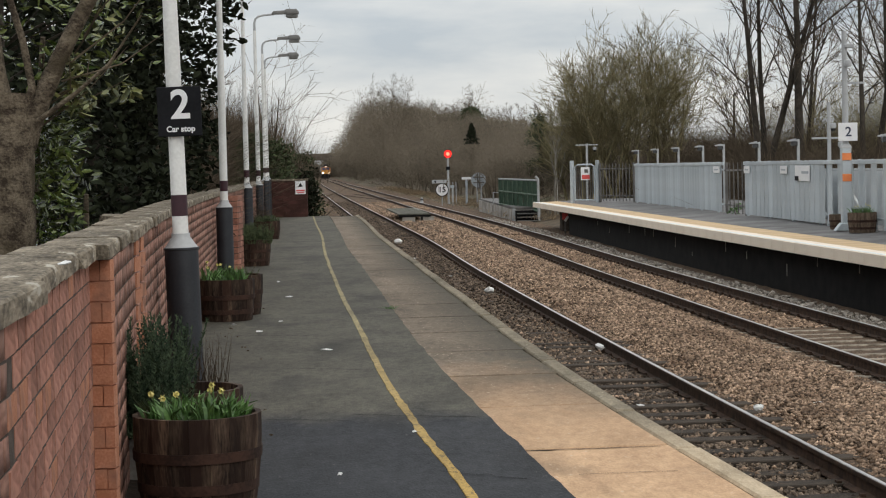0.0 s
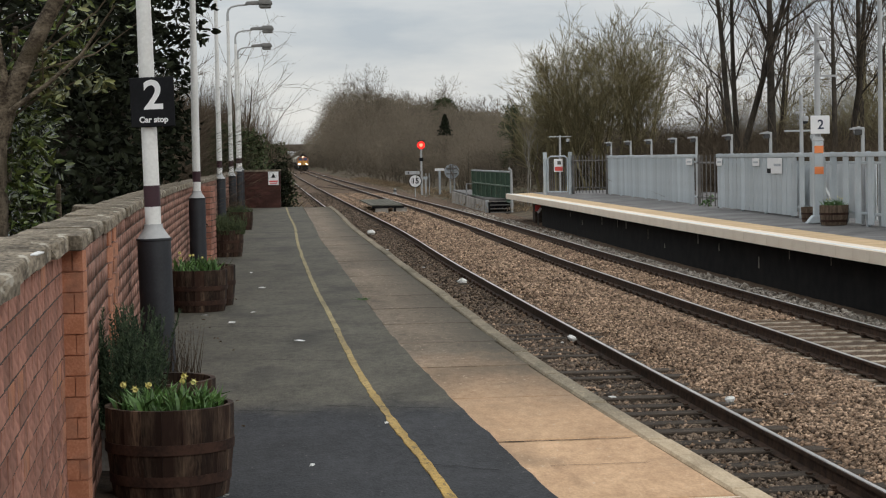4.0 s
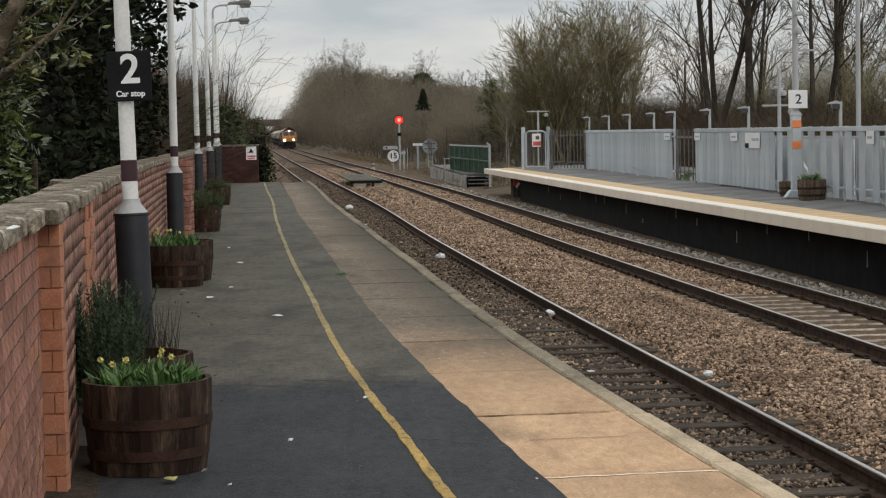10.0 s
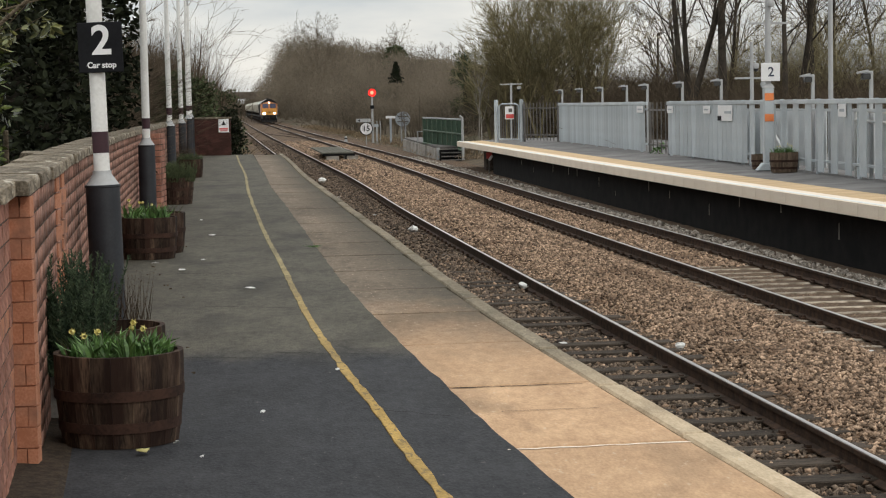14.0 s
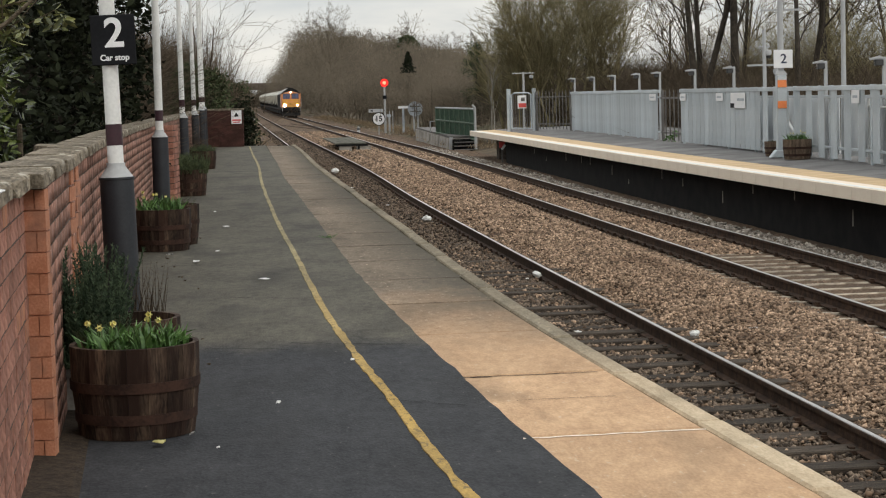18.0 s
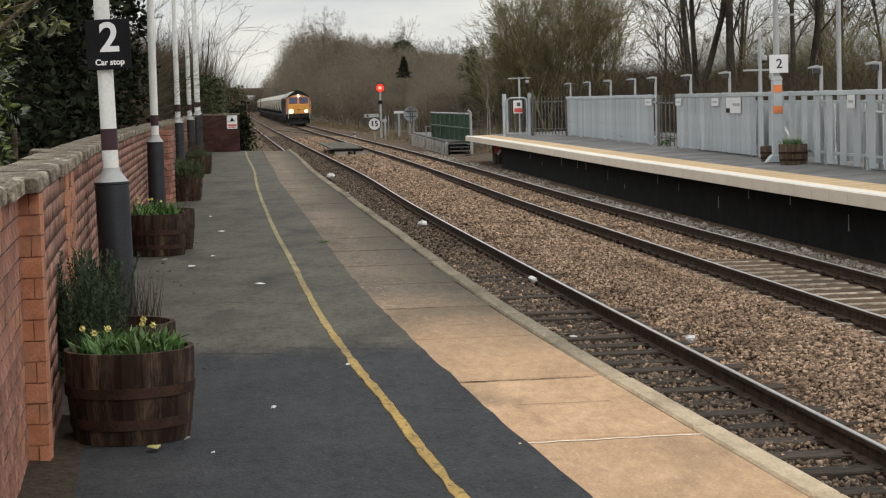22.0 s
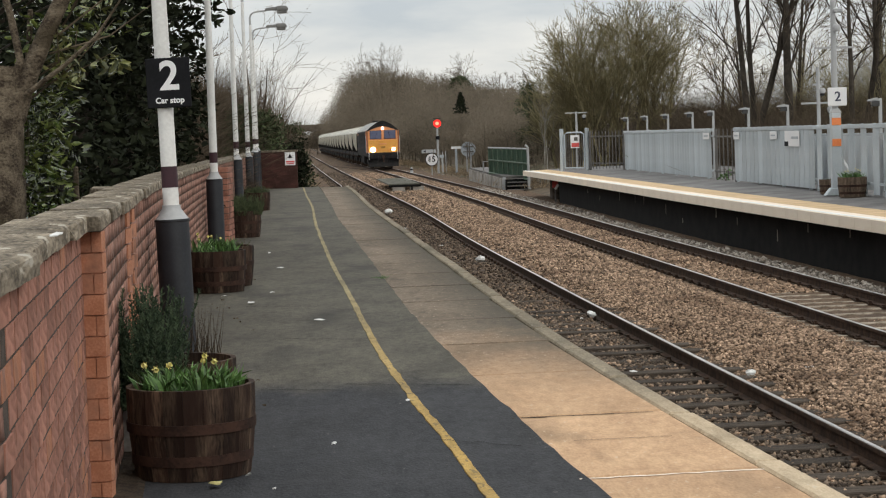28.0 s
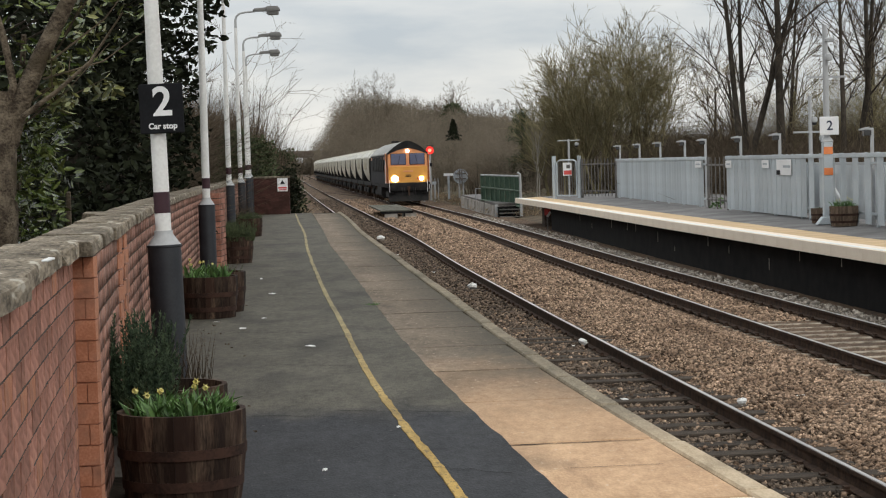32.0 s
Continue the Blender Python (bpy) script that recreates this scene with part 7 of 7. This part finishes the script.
def coping_mesh(seed, n=0.92, w=0.31, h=0.066):
    """A flat coping slab with a chipped front arris."""
    rng = random.Random(seed)
    s = Shape()
    vs = []
    ring = [(-w, 0.0), (0.0, 0.0), (0.004, h * 0.55), (0.0, h * 0.90), (-0.008, h), (-w * 0.5, h * 1.01), (-w + 0.008, h), (-w - 0.003, h * 0.5)]
    cuts = 9
    for j in range(cuts + 1):
        y = -n / 2 + 0.002 + (n - 0.004) * j / cuts
        chip = rng.uniform(0.012, 0.03) if rng.random() < 0.22 else rng.uniform(0, 0.005)
        for k, (x, z) in enumerate(ring):
            front = k in (2, 3, 4)
            vs.append((x - chip * front + rng.uniform(-0.002, 0.002), y, z - 0.5 * chip * (k in (3, 4)) + rng.uniform(-0.001, 0.001)))
    m = len(ring)
    fs = [(j * m + i, j * m + (i + 1) % m, (j + 1) * m + (i + 1) % m, (j + 1) * m + i) for j in range(cuts) for i in range(m)] + [tuple(reversed(range(m))), tuple(range(cuts * m, (cuts + 1) * m))]
    return s.add(vs, fs).mesh("coping_stone", COPING)


LENGTHS = (0.62, 0.80, 1.02, 1.20, 0.90)
COPINGS = [coping_mesh(i, n) for i, n in enumerate(LENGTHS)]
y = -5.3
while y < WALL_END - 0.3:
    slope = (wall_face(y + 0.45) - wall_face(y - 0.45)) / 0.9
    k = rng.randrange(5)
    y += LENGTHS[k] / 2
    o = part("coping_stone", COPINGS[k], COPING, wall_west)
    o.matrix_basis = pose(wall_face(y) - 0.085 * (1 - smooth(7.6, 9.4, y)) + rng.uniform(-0.010, 0.004), y, 1.187 + rng.uniform(-0.002, 0.003), rng.uniform(-0.15, 0.15), rng.uniform(-0.6, 0.6), -math.degrees(math.atan(slope)))
    y += LENGTHS[k] / 2
for y, dx, w in ((6.3, -0.50, 1.0), (17.0, -0.36, 1.0)):
    o = part("pier_cap", COPINGS[2], COPING, wall_west, "stone cap of a rear buttress")
    o.matrix_basis = pose(wall_face(y) + dx + 0.05, y, 1.13, 0, 2, 8)
    part("rear_buttress", Shape().box((wall_face(y) + dx - 0.09, y, 0.45), (0.30, 0.44, 1.34)), BRICKS, wall_west)

# ---- platform slabs ----
def slab_mesh(name, sx, sy, sz, mat, seed, cut=0.012):
    rng = random.Random(seed)
    s = Shape().box((0, 0, -sz / 2), (sx, sy, sz))
    return s.mesh(name, mat, bevel=cut)


SANDY = [slab_mesh("slab", 0.845, 1.904, 0.09, SLAB, i, 0.010) for i in range(1)]
NOSE = [slab_mesh("edge_stone", 0.125, 1.60, 0.16, NOSING, 0, 0.012)]
y = -5.705
while y < PLAT_END - 0.9:
    turn = -math.degrees(math.atan((edge(y + 0.9) - edge(y - 0.9)) / 1.8))
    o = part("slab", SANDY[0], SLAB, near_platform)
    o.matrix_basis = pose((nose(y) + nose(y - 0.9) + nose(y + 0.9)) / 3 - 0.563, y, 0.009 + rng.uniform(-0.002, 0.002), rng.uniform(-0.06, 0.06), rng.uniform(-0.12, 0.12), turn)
    y += 1.93
for y, o0, o1, wide, stock, label in ((8.77, -0.97, -0.14, 0.012, EDGE_WHITE, "pale mortar joint"), (9.84, -0.80, -0.30, 0.004, SOIL, "thin crack"), (10.70, -0.97, -0.20, 0.013, SOIL, "dark open joint"), (14.56, -0.9, -0.45, 0.012, SOIL, "dark open joint"), (20.35, -0.85, -0.2, 0.015, SOIL, "dark open joint")):
    n, vs = 14, []
    slope = (nose(y + 0.9) - nose(y - 0.9)) / 1.8
    for i in range(n + 1):
        o = o0 + (o1 - o0) * i / n
        w, q = wide * rng.uniform(0.35, 1.2), y - o * slope + rng.uniform(-0.008, 0.008)
        vs += [(nose(y) + o, q - w, 0.0135), (nose(y) + o, q + w, 0.0135)]
    part("slab_joint", Shape().add(vs, [(2 * i, 2 * i + 2, 2 * i + 3, 2 * i + 1) for i in range(n)]), stock, near_platform, label)
y, k = -5.3, 0
while y < PLAT_END - 0.3:
    if k % 2 == 0:
        o = part("edge_stone", NOSE[0], NOSING, near_platform)
        o.matrix_basis = pose(nose(y + 0.4) - 0.066 + rng.uniform(-0.006, 0.006), y + 0.4, 0.016 + rng.uniform(-0.004, 0.004), 0, rng.uniform(-1.5, 1.5), -math.degrees(math.atan((nose(y + 1.2) - nose(y - 0.4)) / 1.6)))
    y += 0.806 if k % 2 else 0.826
    k += 1
part("slab_bedding", Shape().sweep([(-0.975, -0.1), (-0.145, -0.1), (-0.145, -0.014), (-0.975, -0.014)], nose, plat_ys), SOIL, near_platform, "dark joint filling between the slabs")
part("platform_riser", Shape().sweep([(-0.17, -1.5), (-0.10, -1.5), (-0.10, -0.14), (-0.17, -0.14)], nose, span(-6, PLAT_END - 0.1, 1.2)), SHADE_BLACK, near_platform, "dark brick face of the platform")

EDGE_BLOCK = slab_mesh("edge_block", 0.44, 0.905, 0.20, EDGE_WHITE, 1, 0.004)
BUFF_SLAB = slab_mesh("tactile_slab", 0.60, 0.905, 0.07, BUFF, 1, 0.004)
y = 8.0
while y < FAR_END - 0.4:
    turn = -math.degrees(math.atan((far_edge(y + 0.4) - far_edge(y - 0.4)) / 0.8))
    o = part("edge_block", EDGE_BLOCK, EDGE_WHITE, far_platform)
    o.matrix_basis = pose(far_edge(y) + 0.22, y, 0.002, 0, 0, turn)
    o = part("tactile_slab", BUFF_SLAB, BUFF, far_platform)
    o.matrix_basis = pose(far_edge(y) + 0.75, y, 0.013, 0, -1.8, turn)
    y += 0.91

# lime streaks down the dark riser of the far platform
for i in range(16):
    y = 22 + 2.9 * i + rng.uniform(-1, 1)
    h, z = rng.uniform(0.08, 0.3), rng.uniform(-0.75, -0.3)
    part("lime_streak", Shape().box((far_edge(y) + 0.415, y, z), (0.012, rng.uniform(0.02, 0.05), h), taper=0.6), PLINTH, far_platform)

# ---- sleepers and ballast ----
TIMBER_MESH = slab_mesh("sleeper", 2.6, 0.25, 0.13, TIMBER, 2, 0.01)
CONCRETE_MESH = slab_mesh("sleeper", 2.5, 0.125, 0.14, CONCRETE, 3, 0.012)
CHAIR = Shape().box((0, 0, 0.012), (0.24, 0.12, 0.03)).box((-0.085, 0, 0.03), (0.04, 0.07, 0.04)).box((0.085, 0, 0.03), (0.04, 0.07, 0.04))
chairs = Shape()
y = 8.0
while y < 118:
    for line, mesh, off in ((near_track, TIMBER_MESH, 0.0), (far_track, CONCRETE_MESH, 0.28)):
        if y + off > 14 or line is near_track:
            yy = y + off
            turn = -math.degrees(math.atan((line(yy + 1) - line(yy - 1)) / 2))
            if yy < 96:
                o = part("sleeper", mesh, TIMBER, track_bed)
                o.matrix_basis = pose(line(yy), yy, SLEEPER + (rng.uniform(-0.030, 0.006) if line is near_track else rng.uniform(-0.008, 0.004)) - (0.06 * smooth(28, 38, yy) + rng.uniform(0, 0.012) if line is far_track else 0) + (0.030 - 0.045 * smooth(22, 40, yy) if line is near_track else 0), 0, 0, turn + rng.uniform(-0.4, 0.4))
            if yy < 60:
                for sx in (-0.752, 0.752):
                    chairs.add(CHAIR.v, CHAIR.f, pose(line(yy) + sx, yy, SLEEPER - 0.01, 0, 0, turn))
    y += 0.65
tagged(part("rail_chairs", chairs, RUST, track_bed, "rusty rail chairs"), kind="stuff")


def stones(name, n, y0, y1, off0, off1, size, mat, seed, power=1.0, lift=0.0, label=""):
    """Loose ballast between two offsets from the near track's right-hand rail."""
    rs = np.random.RandomState(seed)
    ys = y0 + (y1 - y0) * rs.uniform(size=n) ** power
    os_ = rs.uniform(off0, off1, n)
    lines = np.array([(rail_one(a), rail_two(a) - rail_one(a) - 2.62) for a in ys])
    c = np.stack([lines[:, 0] + os_ + np.where(os_ > 1, lines[:, 1], 0), ys, np.array([bed_height(o, a) for o, a in zip(os_, ys)]) + lift], 1)
    r = size * rs.uniform(0.6, 1.35, n)[:, None, None]
    base = np.array([[1, 0, 0], [-1, 0, 0], [0, 1, 0], [0, -1, 0], [0, 0, 0.75], [0, 0, -0.75]], float)
    v = base[None] * rs.uniform(0.6, 1.25, (n, 6, 1)) + rs.normal(size=(n, 6, 3)) * 0.16
    a = rs.uniform(0, 2 * math.pi, n)
    ca, sa = np.cos(a), np.sin(a)
    x, yv = v[..., 0].copy(), v[..., 1].copy()
    v[..., 0], v[..., 1] = x * ca[:, None] - yv * sa[:, None], x * sa[:, None] + yv * ca[:, None]
    tilt = rs.uniform(-0.6, 0.6, n)
    z, xv = v[..., 2].copy(), v[..., 0].copy()
    v[..., 2], v[..., 0] = z * np.cos(tilt)[:, None] + xv * np.sin(tilt)[:, None], xv * np.cos(tilt)[:, None] - z * np.sin(tilt)[:, None]
    v = v * r + c[:, None, :] + np.array([0, 0, size * 0.25])
    f8 = np.array([[0, 2, 4], [2, 1, 4], [1, 3, 4], [3, 0, 4], [2, 0, 5], [1, 2, 5], [3, 1, 5], [0, 3, 5]])
    f = (np.arange(n)[:, None, None] * 6 + f8).reshape(-1, 3)
    ob = bulk(name, v.reshape(-1, 3), f, mat, track_bed, label)
    tagged(ob, kind="stuff")


stones("ballast_stones", 30000, 11, 34, 0.14, 2.45, 0.027, STONE, 1, 1.3, label="tan ballast between the tracks")
stones("ballast_stones", 13000, 34, 70, 0.14, 2.45, 0.038, STONE, 2, 1.2, label="tan ballast between the tracks")
stones("ballast_stones", 9000, 70, 150, 0.14, 2.5, 0.06, STONE, 3, 1.2, label="tan ballast between the tracks")
stones("ballast_stones", 9500, 31, 75, 2.72, 3.98, 0.036, STONE, 4, 1.3, 0.0, label="tan ballast in the far track")
stones("ballast_stones", 4600, 14, 34, 2.72, 3.98, 0.028, STONE, 5, 0.55, -0.034, label="tan ballast in the far track")
stones("oily_ballast", 17000, 9, 32, -1.7, -0.10, 0.030, STONE_DARK, 6, 1.2, 0.010, label="dark oily ballast in the near track")
stones("stray_ballast", 1500, 9, 34, -1.8, -0.10, 0.030, STONE, 16, 1.2, 0.022, label="paler stones scattered in the near track")
stones("oily_ballast", 6500, 32, 90, -1.9, -0.12, 0.036, STONE_DARK, 7, 1.3, 0.012, label="dark oily ballast in the near track")
stones("pale_ballast", 3600, 18, 60, 4.36, 4.95, 0.045, PALE_STONE, 8, 1.3, label="pale ballast under the far platform edge")
stones("pale_rubble", 70, 20, 70, 4.45, 4.95, 0.085, PALE_STONE, 11, 1.2, label="lumps of pale rubble under the far platform edge")
stones("ballast_stones", 4000, 75, 150, 2.72, 3.98, 0.06, STONE, 17, 1.3, 0.02, label="tan ballast in the far track")
stones("oily_ballast", 2500, 90, 160, -1.9, -0.12, 0.06, STONE_DARK, 18, 1.3, 0.01, label="dark ballast in the near track")
stones("pale_ballast", 900, 60, 100, 4.3, 5.2, 0.05, PALE_STONE, 9, 1.3, label="pale ballast under the far platform edge")
for i, (x, y, z, r) in enumerate(((2.15, 27.3, -1.0, 0.07), (1.95, 26.9, -1.0, 0.04), (3.86, 20.6, -1.0, 0.06), (0.52, 18.0, -1.02, 0.05), (0.92, 40.8, -1.03, 0.09), (-1.64, 68.4, -1.03, 0.12), (1.21, 12.38, 0.02, 0.04), (2.05, 15.4, -1.03, 0.04), (0.35, 27.5, -1.05, 0.06), (-0.62, 41.5, -1.05, 0.07), (0.12, 46.5, -1.02, 0.06), (-0.85, 56.0, -1.02, 0.09), (5.0, 19.5, -1.0, 0.05))):
    litter("paper_scrap", x, y, z, r, LITTER, "scrap of pale litter lying on the ballast", "litter", 200 + i)



def crumpled(x, y, z, r, seed):
    """A crushed lump of pale packaging."""
    rng = random.Random(seed)
    s = Shape().lathe([(0.001, -0.6 * r), (0.7 * r, -0.45 * r), (r, 0.0), (0.75 * r, 0.5 * r), (0.001, 0.65 * r)], 9)
    s.v = [(a * rng.uniform(0.65, 1.25), b_ * rng.uniform(0.65, 1.25), c * rng.uniform(0.7, 1.2)) for a, b_, c in s.v]
    ob = part("crumpled_wrapper", s, LITTER)
    ob.matrix_basis = pose(x, y, z, rng.uniform(-20, 20), rng.uniform(-20, 20), rng.uniform(0, 360))
    tagged(ob, "crumpled pale wrapper lying beside the rail", "litter")


for i, (x, y, z, r) in enumerate(((2.11, 27.3, -0.985, 0.07), (3.15, 20.0, -0.97, 0.06), (-1.60, 68.0, -0.97, 0.14), (0.90, 40.6, -1.0, 0.10))):
    crumpled(x, y, z, r, 300 + i)


def motions():
    walk(locomotive, [(t, on_far_track(train_front(t) + 10.5)) for t in range(33)])
    for i, w in enumerate(wagons):
        walk(w, [(t, on_far_track(train_front(t) + 21.4 + 6.2 + PITCH * i)) for t in range(33)])


motions()
